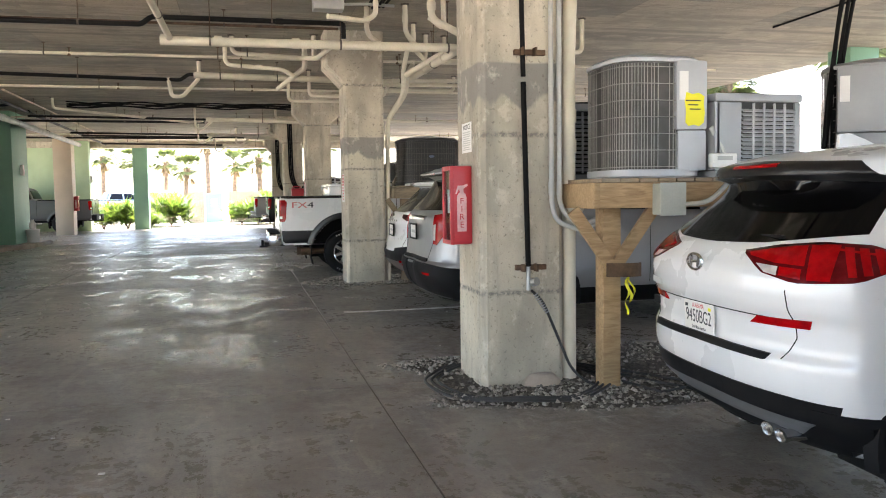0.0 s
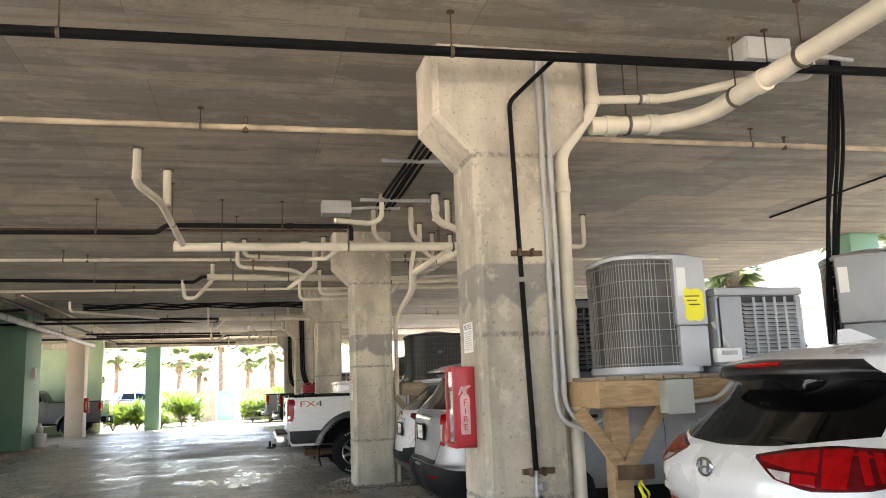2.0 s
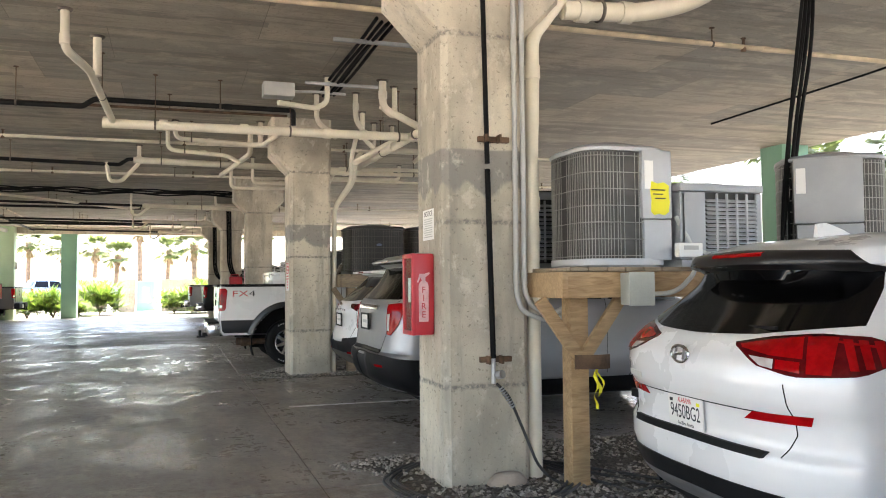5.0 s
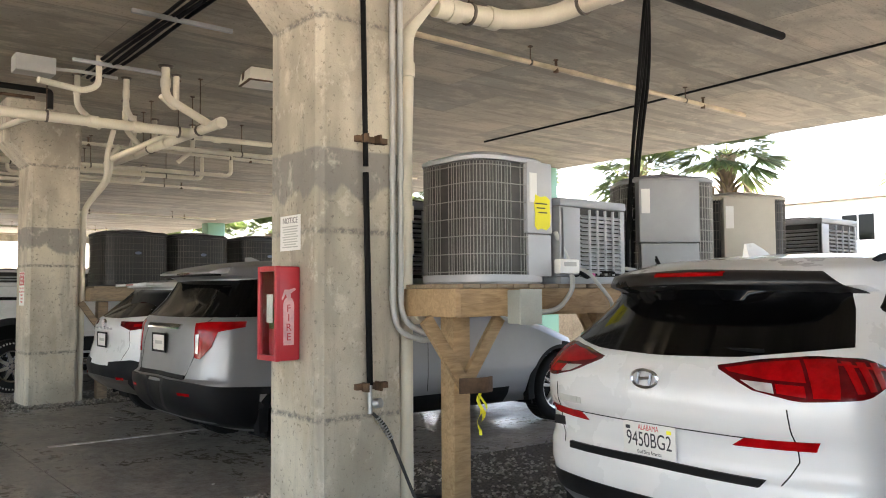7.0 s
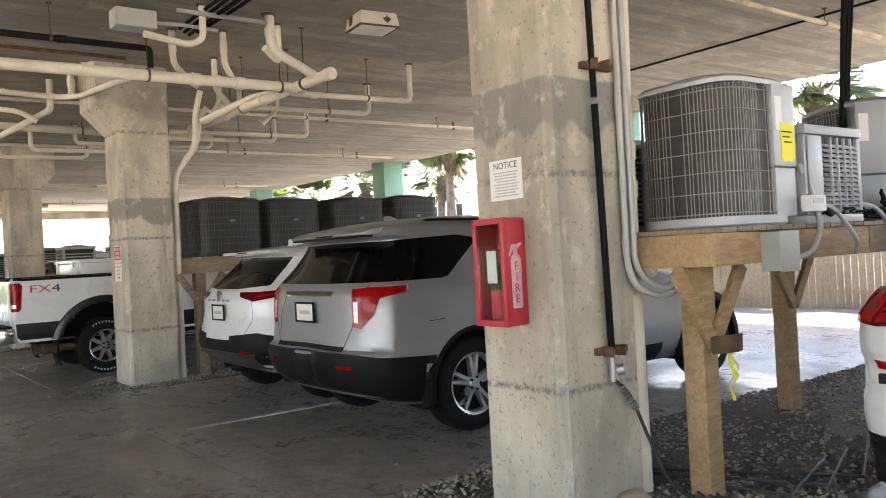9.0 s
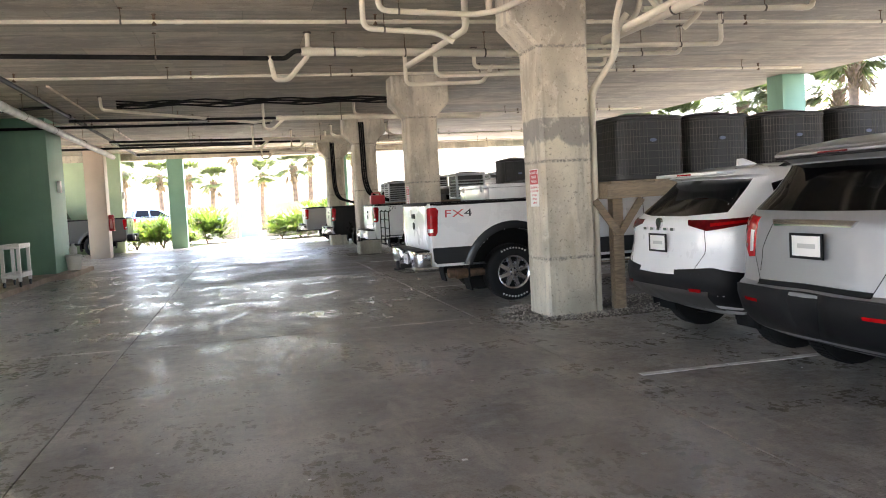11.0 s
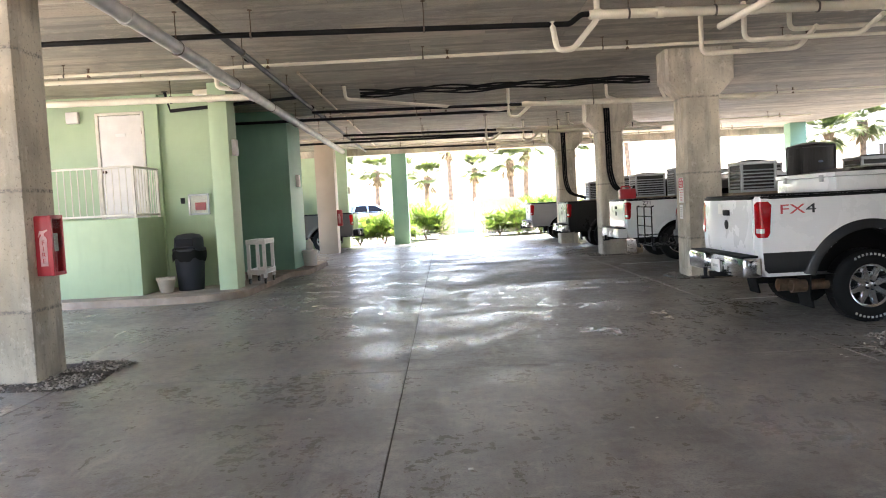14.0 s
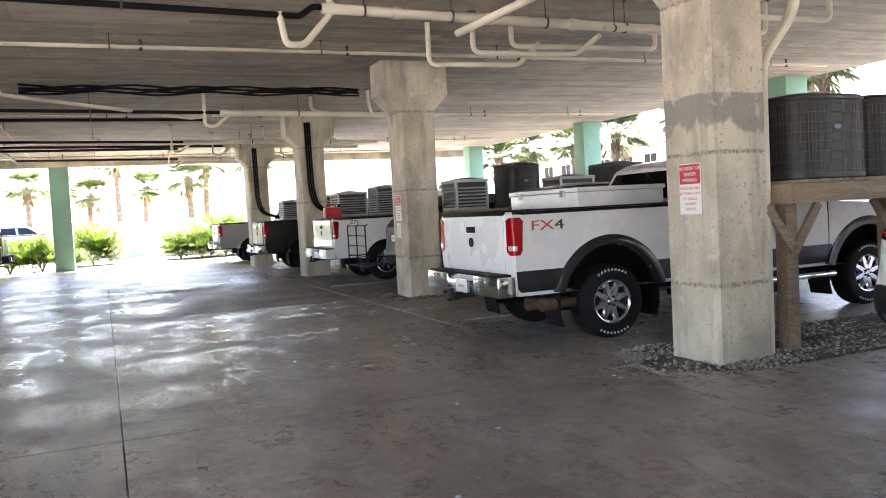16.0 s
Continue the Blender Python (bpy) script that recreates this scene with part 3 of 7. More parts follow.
def patch(tree, view, top, bottom, off=0.006, thick=0.02, rows=6, cols=14):
    """A panel laid on a body: two edge lines in the view's plane, ruled, thrown on the body and lifted."""
    eye, u, way = view
    a, b = resample(top, cols), resample(bottom, cols)
    bm, grid, last = bmesh.new(), [], None
    for r in range(rows):
        t, line = r / (rows - 1), []
        for (ua, za), (ub, zb) in zip(a, b):
            o = eye + u * (ua + (ub - ua) * t) + Vector((0, 0, za + (zb - za) * t))
            hit = tree.ray_cast(o, way)[0]
            last = hit if hit is not None else (o + way * ((last - o).dot(way)) if last is not None else o + way * 3)
            line.append(last - way * off)
        grid.append(line)
    front = [[bm.verts.new(p) for p in line] for line in grid]
    for r in range(rows - 1):
        for c in range(cols - 1):
            bm.faces.new((front[r][c], front[r][c + 1], front[r + 1][c + 1], front[r + 1][c]))
    rim = front[0] + [front[r][-1] for r in range(1, rows)] + front[-1][-2::-1] + [front[r][0] for r in range(rows - 2, 0, -1)]
    back = [bm.verts.new(v.co + way * thick) for v in rim]
    for k in range(len(rim)):
        j = (k + 1) % len(rim)
        bm.faces.new((rim[k], rim[j], back[j], back[k]))
    return bm


def seam(tree, view, pts, r=0.003, n=30, lift=0.0):
    eye, u, way = view
    out = []
    for a, z in resample(pts, n):
        hit = tree.ray_cast(eye + u * a + Vector((0, 0, z)), way)[0]
        if hit is not None:
            out.append(hit - way * lift)
    return tube(bmesh.new(), out, r, 6)


def lathe(bm, profile, center, seg=40):
    """Turns (radius, y) pairs about a wheel's axle."""
    cx, cy, cz = center
    rings = [[Vector((cx + r * math.cos(2 * math.pi * k / seg), cy + y, cz + r * math.sin(2 * math.pi * k / seg))) for k in range(seg)] for r, y in profile]
    return loft(bm, rings, caps=False)


def wheel(car, x, y, r, rim, width, spokes, metal, twin=0.0, letters=False, vee=False):
    """A wheel with its tyre, rim and spokes; y is the outer face, which looks away from the car's middle."""
    s = math.copysign(1, y)
    hub = part("wheel", lathe(bmesh.new(), [(0.02, -s * width * 0.45), (rim * 0.98, -s * width * 0.45), (rim * 0.98, -s * width * 0.3), (0.02, -s * width * 0.3)], (x, y, r)), CLADDING, car)
    tyre = [(rim, -s * width), (r * 0.9, -s * width), (r * 0.98, -s * width * 0.93), (r, -s * width * 0.8), (r, -s * width * 0.22), (r * 0.985, -s * width * 0.08), (r * 0.92, s * 0.006), (r * 0.8, s * 0.012), (rim * 1.04, 0.0), (rim, -s * 0.02)]
    part("tyre", lathe(bmesh.new(), tyre + [tyre[0]], (x, y, r), 56), RUBBER, hub, "worn black rubber tyre")
    bm = bmesh.new()
    for k in range(0, 56):
        a = 2 * math.pi * k / 56
        m = Matrix.Translation((x, y, r)) @ Matrix.Rotation(-a, 4, "Y")
        box(bm, r - 0.004, r + 0.004, min(-s * width * 0.85, -s * width * 0.15), max(-s * width * 0.85, -s * width * 0.15), -0.014, 0.012, m=m)
    part("tread", bm, RUBBER, hub)
    if letters:
        for base in (60, 240):
            for k in range(9):
                a = radians(base + 7.5 * k)
                m = Matrix.Translation((x, y, r)) @ Matrix.Rotation(-a, 4, "Y")
                bm = box(bmesh.new(), r * 0.83, r * 0.89, min(s * 0.006, s * 0.016), max(s * 0.006, s * 0.016), -0.011, 0.011, m=m)
                part("sidewall_mark", bm, CONDUIT, hub)
    prof = [(rim * 0.9, -s * width * 0.35), (rim * 0.93, -s * 0.02), (rim, -s * 0.004), (rim * 1.03, -s * 0.002), (rim * 1.03, -s * 0.02), (rim * 0.97, -s * 0.03), (rim * 0.94, -s * width * 0.35)]
    bm = lathe(bmesh.new(), prof + [prof[0]], (x, y, r), 48)
    if vee:
        part("rim_barrel", bm, CLADDING, hub)
        bm = lathe(bmesh.new(), [(rim * 0.97, -s * 0.012), (rim * 0.985, s * 0.002), (rim * 1.035, s * 0.002), (rim * 1.035, -s * 0.012), (rim * 0.97, -s * 0.012)], (x, y, r), 48)
        for k in range(10):
            a = 2 * math.pi * (k + 0.25) / 10
            for d in (-1, 1):
                rings = []
                for rad, off, w in ((rim * 0.18, 0.16, 0.007), (rim * 0.5, 0.09 if k % 2 else 0.05, 0.006), (rim * 0.99, 0.19 if k % 2 else 0.035, 0.005)):
                    m = Matrix.Translation((x, y - s * 0.02, r)) @ Matrix.Rotation(-(a + d * off), 4, "Y")
                    rings.append([m @ Vector(p) for p in ((rad, -s * 0.02, -w), (rad, s * 0.01, -w * 0.8), (rad, s * 0.01, w * 0.8), (rad, -s * 0.02, w))])
                loft(bm, rings)
    for k in range(0 if vee else spokes):
        for d in ((-twin, twin) if twin else (0.0,)):
            a = 2 * math.pi * k / spokes + 0.3
            m = Matrix.Translation((x, y - s * 0.03, r)) @ Matrix.Rotation(-(a + d), 4, "Y")
            w0, w1 = (0.012, 0.009) if spokes > 8 else (0.028, 0.02) if twin else (0.05, 0.035)
            loft(bm, [[m @ Vector(p) for p in ((rad, -s * 0.012 - dep, -w), (rad, s * 0.012 - dep * 0, -w * 0.6), (rad, s * 0.012, w * 0.6), (rad, -s * 0.012 - dep, w))] for rad, w, dep in ((rim * 0.2, w0, s * 0.02), (rim * 0.6, (w0 + w1) / 2, s * 0.015), (rim * 0.95, w1, s * 0.01))])
    cap = [(0.001, -s * 0.005), (rim * 0.18, -s * 0.008), (rim * 0.27, -s * 0.03), (rim * 0.27, -s * 0.07)]
    if vee:
        part("hub_cap", lathe(bmesh.new(), cap, (x, y, r), 24), CLADDING, hub)
    else:
        lathe(bm, cap, (x, y, r), 24)
    part("rim", bm, metal, hub)
    bm = bmesh.new()
    for k in range(5):
        a = 2 * math.pi * k / 5
        px, pz = x + math.cos(a) * rim * 0.2, r + math.sin(a) * rim * 0.2
        cyl(bm, (px, y - s * 0.03, pz), (px, y + s * 0.002, pz), 0.011, 6)
    part("lug_nut", bm, CLADDING, hub)["kind"] = "stuff"
    return hub


def arch(bm, x, z, r, w, y0, y1, a0=-12, a1=192):
    """A flare round a wheel opening."""
    rings = []
    for k in range(29):
        a = radians(a0 + (a1 - a0) * k / 28)
        c, s = math.cos(a), math.sin(a)
        ym = (y0 + y1) / 2
        rings.append([Vector((x + c * q, y, z + s * q)) for q, y in ((r, y0), (r, y1), (r + w * 0.25, y1 + (y1 - ym) * 0.1), (r + w * 0.8, y1 - (y1 - ym) * 0.25), (r + w, y0))])
    return loft(bm, rings)


def well(bm, x, z, r, y0, y1):
    """The dark liner of a wheel opening."""
    rings = []
    for k in range(17):
        a = radians(-20 + 220 * k / 16)
        rings.append([Vector((x + math.cos(a) * q, y, z + math.sin(a) * q)) for q, y in ((r, y1), (r, y0), (r + 0.02, y0), (r + 0.02, y1))])
    loft(bm, rings)
    return box(bm, x - r, x + r, min(y0, y0 + 0.02), max(y0, y0 + 0.02), z - 0.1, z + r)


def running_gear(car, axles, hw, r, rim, width, spokes, metal, gap, flare, twin=0.0, letters=False, flare_mat=None, out=0.0, vee=False, low=-12):
    for x in axles:
        for s in (-1, 1):
            wheel(car, x, s * (hw - 0.02 + out), r, rim, width, spokes, metal, twin, letters, vee)
            y0, y1 = s * (hw - 0.06), s * (hw + 0.012 + out)
            part("wheel_arch", arch(bmesh.new(), x, r, r + gap, flare, y0, y1, low, 180 - low), flare_mat or CLADDING, car, "black wheel arch trim")
            part("wheel_well", well(bmesh.new(), x, r, r + gap + 0.01, s * (hw - 0.36), s * (hw - 0.03)), FOAM_BLACK, car)


def number_plate(car, x, z, lines, frame_mat=None, y=0.0, tilt=0.0):
    m = at(x, y, z, FACE_W) @ pose(0, 0, 0, tilt, 0, 0)
    bm = boxed(-0.152, 0.152, -0.076, 0.076, -0.004, 0.004, 0.003, m)
    pl = part("license_plate", bm, PLATE, car, "white metal license plate")
    if frame_mat:
        bm = bmesh.new()
        for a, b, c, d in ((-0.165, 0.165, 0.07, 0.088), (-0.165, 0.165, -0.088, -0.07), (-0.165, -0.147, -0.07, 0.07), (0.147, 0.165, -0.07, 0.07)):
            box(bm, a, b, c, d, -0.004, 0.01, m=m)
        part("plate_frame", bm, frame_mat, pl)
    for text, size, dy, ink in lines:
        if text:
            lettering("plate_lettering", text, size, ink, pl, m @ Matrix.Translation((0, dy, 0.0045)) @ Matrix.Diagonal((0.76, 1.05, 1, 1)), "", 0.0004)
        else:
            part("plate_lettering", boxed(-size, size, dy - 0.016, dy + 0.016, 0.004, 0.0052, m=m), ink, pl)
    return pl


def suv(name, label, m, keys, paint, dr, n, axles, r, rim, spokes, twin, roof, glass, lights, dark, seams=(), vee=False):
    """A hatchback wagon: shell, glass, lamps, cladding and running gear."""
    car = thing(name, label, "car", "parked vehicles", m)
    hw = max(k[3] for k in keys)
    gap = 0.055
    bm = shell(keys, dr, 0.5, n, [(x, r, r + gap + 0.02) for x in axles], 0.12)
    tree = BVHTree.FromBMesh(bm)
    body = part("body", bm, paint, car, "", 35)
    for tag, view, top, bot, mat, off in glass + lights + dark:
        part(tag, patch(tree, view, top, bot, off, 0.025, 7, 18), mat, car, "", 50)
    for view, pts in seams:
        part("panel_gap", seam(tree, view, pts), FOAM_BLACK, body)
    running_gear(car, axles, hw - 0.012, r, rim, 0.235, spokes, ALLOY, gap, 0.105, twin, vee=vee)
    for s in (-1, 1):
        if roof:
            x0, x1, y, z = roof
            part("roof_rail", tube(bmesh.new(), [(x0, s * y, z - 0.05), (x0 + 0.12, s * y, z), (x1 - 0.15, s * y * 1.04, z), (x1, s * y * 1.04, z - 0.06)], 0.018, 8, 0.08), CLADDING, car)
    return car, tree, body


def both(tag, view_top, view_bottom, mat, off):
    """The same patch on the two flanks."""
    return [(tag, SIDE_S, view_top, view_bottom, mat, off), (tag, SIDE_N, view_top, view_bottom, mat, off)]


def corners(tag, hw, top, bottom, mat, off):
    return [(tag, corner(s, hw), top, bottom, mat, off) for s in (-1, 1)]


def fin(car, x, z, mat):
    rings = [[Vector((x + a, q * w, z - 0.02 + b * h)) for q, b in ((-1, 0), (1, 0), (0.3, 1), (-0.3, 1))] for a, w, h in ((0.0, 0.02, 0.075), (0.06, 0.03, 0.08), (0.16, 0.03, 0.045), (0.24, 0.01, 0.01))]
    part("antenna_fin", loft(bmesh.new(), rings), mat, car)


# white compact wagon with readable plate
K1 = [(0.22, 0.46, 4.15, 0.78), (0.3, 0.2, 4.35, 0.86), (0.45, 0.05, 4.45, 0.9), (0.6, 0.0, 4.47, 0.91), (0.71, 0.0, 4.45, 0.91), (0.76, 0.025, 4.42, 0.91),
      (0.88, 0.02, 4.3, 0.905), (0.94, -0.015, 4.15, 0.905), (1.02, -0.025, 3.85, 0.9), (1.1, -0.01, 3.4, 0.9), (1.19, 0.06, 3.1, 0.865), (1.28, 0.18, 2.9, 0.82), (1.42, 0.36, 2.6, 0.765), (1.5, 0.42, 2.4, 0.73),
      (1.53, 0.3, 2.3, 0.715), (1.6, 0.32, 2.1, 0.68), (1.66, 0.55, 1.9, 0.58), (1.695, 0.95, 1.6, 0.35)]
HW = 0.91
glass = [("rear_window", REAR, [(-0.66, 1.5), (0, 1.515), (0.66, 1.5)], [(-0.78, 1.27), (-0.4, 1.22), (0, 1.208), (0.4, 1.22), (0.78, 1.27)], CAR_GLASS, 0.012),
         ("spoiler_trim", REAR, [(-0.6, 1.59), (0, 1.612), (0.6, 1.59)], [(-0.71, 1.49), (0, 1.505), (0.71, 1.49)], PAINT_BLACK, 0.016)]
glass += both("side_window", [(0.64, 1.43), (0.74, 1.495), (1.03, 1.54)], [(0.64, 1.415), (0.78, 1.345), (0.97, 1.29)], CAR_GLASS, 0.005)
glass += both("side_window", [(1.08, 1.54), (1.75, 1.55), (2.1, 1.53)], [(1.02, 1.28), (1.6, 1.2), (2.1, 1.17)], CAR_GLASS, 0.005)
glass += both("side_window", [(2.16, 1.53), (2.3, 1.48), (2.85, 1.2)], [(2.16, 1.16), (2.4, 1.15), (2.85, 1.14)], CAR_GLASS, 0.005)
lights = corners("tail_light", HW, [(-0.36, 1.185), (-0.2, 1.217), (0.0, 1.238), (0.2, 1.228), (0.34, 1.165)], [(-0.36, 1.17), (-0.26, 1.098), (-0.1, 1.062), (0.16, 1.077), (0.34, 1.15)], LENS_DARK, 0.008)
lights += corners("upper_lens", HW, [(-0.335, 1.178), (-0.2, 1.206), (-0.06, 1.222)], [(-0.325, 1.165), (-0.2, 1.142), (-0.06, 1.136)], LENS_RED, 0.012)
lights += corners("lower_lens", HW, [(-0.17, 1.128), (-0.07, 1.124)], [(-0.17, 1.092), (-0.07, 1.08)], LENS_RED, 0.012)
lights += corners("reversing_light", HW, [(-0.29, 1.135), (-0.18, 1.128)], [(-0.24, 1.1), (-0.18, 1.09)], LENS_CLEAR, 0.012)
lights += corners("outer_lens", HW, [(-0.045, 1.223), (0.04, 1.228), (0.075, 1.226)], [(-0.045, 1.08), (0.02, 1.08), (0.05, 1.08)], LENS_RED, 0.012)
for a in (0.1, 0.155, 0.21):
    lights += corners("lamp_strip", HW, [(a - 0.012, 1.22 - 0.06 * (a - 0.1)), (a + 0.024, 1.218 - 0.06 * (a - 0.1))], [(a + 0.018, 1.1 + 0.1 * (a - 0.1)), (a + 0.05, 1.1 + 0.12 * (a - 0.1))], LENS_RED, 0.012)
lights += corners("lamp_strip", HW, [(0.07, 1.214), (0.28, 1.186)], [(0.07, 1.205), (0.29, 1.176)], LENS_RED, 0.013)
lights += corners("reflector", HW, [(-0.28, 0.895), (-0.02, 0.905)], [(-0.32, 0.857), (-0.03, 0.865)], LENS_RED, 0.008)
lights += [("brake_light", REAR, [(-0.2, 1.598), (0.2, 1.598)], [(-0.2, 1.575), (0.2, 1.575)], LENS_RED, 0.022)]
dark = [("bumper_trim", REAR, [(-0.56, 0.735), (0, 0.742), (0.56, 0.735)], [(-0.54, 0.705), (0, 0.71), (0.54, 0.705)], CLADDING, 0.02),
        ("bumper_cladding", REAR, [(-0.85, 0.55), (-0.6, 0.56), (0, 0.56), (0.6, 0.56), (0.85, 0.55)], [(-0.8, 0.42), (0, 0.44), (0.8, 0.42)], CLADDING, 0.01),
        ("skid_plate", REAR, [(-0.74, 0.45), (0, 0.47), (0.74, 0.45)], [(-0.62, 0.375), (0, 0.385), (0.62, 0.375)], SKID, 0.012),
        ("bumper_base", REAR, [(-0.7, 0.38), (0, 0.39), (0.7, 0.38)], [(-0.6, 0.24), (0, 0.24), (0.6, 0.24)], CLADDING, 0.01)]
dark += corners("bumper_cladding", HW, [(-0.42, 0.555), (-0.2, 0.53), (0.35, 0.5)], [(-0.42, 0.29), (0.0, 0.25), (0.35, 0.24)], CLADDING, 0.009)
dark += both("sill_cladding", [(1.2, 0.42), (3.1, 0.42)], [(1.2, 0.24), (3.1, 0.24)], CLADDING, 0.006)
seams = [(REAR, [(-0.62, 0.72), (-0.68, 0.82), (-0.66, 1.03)]), (REAR, [(0.62, 0.72), (0.68, 0.82), (0.66, 1.03)]), (REAR, [(-0.6, 0.895), (0.6, 0.895)]),
         (SIDE_S, [(1.0, 1.27), (1.06, 1.1), (1.24, 0.86), (1.3, 0.75)]), (SIDE_S, [(2.15, 1.15), (2.15, 0.45)]), (SIDE_N, [(1.0, 1.27), (1.06, 1.1), (1.24, 0.86), (1.3, 0.75)])]
car, tree, body = suv("compact_suv", "white compact SUV with red wraparound tail lights", pose(0.6, -1.86, 0, 0, 0, -4), K1, PAINT_WHITE, 0.36, 2.5, (0.86, 3.53), 0.385, 0.262, 10, 0.1, (0.85, 2.5, 0.6, 1.665), glass, lights, dark, seams, True)
number_plate(car, 0.004, 0.82, [("9450BG2", 0.092, -0.003, INK), ("ALABAMA", 0.035, 0.055, INK_RED), ("God Bless America", 0.024, -0.058, INK)], tilt=3)
for dy in (0.12, -0.12):
    part("month_tag", boxed(-0.006, 0.003, -dy - 0.012, -dy + 0.012, 0.862, 0.878), YELLOW if dy > 0 else INK, car)
bm = bmesh.new()
rings = []
for k in range(28):
    a = 2 * math.pi * k / 28
    c = Vector((-0.022, 0.075 * math.cos(a), 1.105 + 0.04 * math.sin(a)))
    rings.append(ring_points(c, Vector((0, -math.sin(a), 0.55 * math.cos(a))), 0.0075, 6))
loft(bm, rings + [rings[0]], caps=False)
for p, q in (((-0.022, 0.04, 1.08), (-0.022, 0.028, 1.132)), ((-0.022, -0.03, 1.08), (-0.022, -0.042, 1.132)), ((-0.022, 0.034, 1.103), (-0.022, -0.036, 1.11))):
    cyl(bm, p, q, 0.008, 6)
part("badge", bm, CHROME, car, "oval chrome badge")
for k in range(6):
    y = 0.62 - 0.033 * k
    x = tree.ray_cast(Vector((-3, y, 0.955)), Vector((1, 0, 0)))[0].x
    part("name_letter", boxed(x - 0.006, x + 0.004, y - 0.012, y + 0.012, 0.94, 0.972), CONDUIT, car)
x = tree.ray_cast(Vector((-3, 0.66, 0.86)), Vector((1, 0, 0)))[0].x
part("dealer_badge", boxed(x - 0.004, x + 0.02, 0.63, 0.73, 0.8, 0.845), CLADDING, car)
bm = cyl(bmesh.new(), (0.16, 0.02, 1.215), (0.13, 0.02, 1.225), 0.02, 10)
tube(bm, [(0.135, 0.02, 1.225), (0.15, -0.12, 1.245), (0.155, -0.5, 1.25)], 0.009, 6)
part("rear_wiper", bm, CLADDING, car)
for k in range(2):
    y = -0.47 - 0.105 * k
    bm = loft(bmesh.new(), [ring_points(Vector((x0, y, 0.36)), Vector((1, 0, 0)), r0, 14, None, 0.62) for x0, r0 in ((0.12, 0.05), (0.1, 0.052), (0.1, 0.044), (0.3, 0.04))])
    part("exhaust_tip", bm, CHROME, car)
fin(car, 0.78, 1.695, PAINT_WHITE)
for s in (-1, 1):
    part("door_handle", boxed(1.32, 1.52, s * 0.93 - 0.012, s * 0.93 + 0.012, 0.99, 1.02, 0.008), PAINT_WHITE, car)

# silver three-row wagon
K2 = [(0.27, 0.5, 4.6, 0.85), (0.38, 0.16, 4.9, 0.95), (0.5, 0.04, 5.0, 0.985), (0.66, 0.0, 5.03, 1.0), (0.73, 0.0, 5.02, 1.0), (0.77, 0.05, 5.0, 1.0), (0.95, 0.07, 4.9, 1.0), (1.1, 0.075, 4.5, 0.99),
      (1.22, 0.09, 3.9, 0.975), (1.29, 0.13, 3.6, 0.945), (1.45, 0.28, 3.1, 0.875), (1.63, 0.4, 2.7, 0.81), (1.67, 0.3, 2.6, 0.79), (1.75, 0.33, 2.4, 0.76), (1.81, 0.7, 2.1, 0.64), (1.84, 1.2, 1.8, 0.4)]
glass = [("rear_window", REAR, [(-0.74, 1.625), (0, 1.63), (0.74, 1.625)], [(-0.86, 1.3), (0, 1.295), (0.86, 1.3)], CAR_GLASS, 0.004)]
glass += corners("rear_pillar_glass", 1.0, [(0.0, 1.6), (0.2, 1.62), (0.5, 1.62)], [(-0.22, 1.31), (0.1, 1.3), (0.55, 1.3)], CAR_GLASS, 0.004)
glass += both("side_window", [(0.5, 1.63), (1.1, 1.655), (1.32, 1.62)], [(0.5, 1.31), (0.7, 1.305), (0.88, 1.31)], CAR_GLASS, 0.005)
glass += both("side_window", [(1.62, 1.64), (2.1, 1.66), (2.4, 1.64)], [(1.3, 1.3), (1.9, 1.29), (2.4, 1.28)], CAR_GLASS, 0.005)
glass += both("side_window", [(2.48, 1.62), (2.7, 1.56), (3.3, 1.3)], [(2.48, 1.28), (2.8, 1.27), (3.3, 1.26)], CAR_GLASS, 0.005)
lights = corners("tail_light", 1.0, [(-0.16, 1.25), (0.0, 1.265), (0.3, 1.265)], [(-0.16, 1.1), (0.0, 1.16), (0.3, 1.215)], LENS_RED, 0.01)
lights += corners("tail_light", 1.0, [(-0.16, 1.12), (-0.04, 1.17), (0.1, 1.19)], [(-0.15, 0.95), (-0.08, 0.94), (0.04, 1.05)], LENS_RED, 0.01)
lights += corners("reversing_light", 1.0, [(-0.145, 1.15), (-0.1, 1.155)], [(-0.14, 0.99), (-0.105, 0.985)], LENS_CLEAR, 0.016)
lights += [("reflector", REAR, [(y, 0.645), (y + 0.19, 0.645)], [(y, 0.62), (y + 0.19, 0.62)], LENS_RED, 0.016) for y in (-0.72, 0.53)]
dark = [("bumper_cladding", REAR, [(-0.97, 0.72), (0, 0.75), (0.97, 0.72)], [(-0.9, 0.36), (0, 0.36), (0.9, 0.36)], CLADDING, 0.01),
        ("trim_strip", REAR, [(-0.56, 0.79), (0, 0.8), (0.56, 0.79)], [(-0.56, 0.755), (0, 0.765), (0.56, 0.755)], CLADDING, 0.014),
        ("chrome_bar", REAR, [(-0.42, 1.235), (0, 1.24), (0.42, 1.235)], [(-0.38, 1.19), (0, 1.195), (0.38, 1.19)], CHROME, 0.02)]
dark += corners("bumper_cladding", 1.0, [(-0.6, 0.742), (-0.25, 0.742), (-0.1, 0.738), (0.55, 0.68)], [(-0.6, 0.37), (0.0, 0.34), (0.5, 0.3)], CLADDING, 0.018)
dark += both("sill_cladding", [(1.5, 0.46), (3.6, 0.46)], [(1.5, 0.28), (3.6, 0.28)], CLADDING, 0.006)
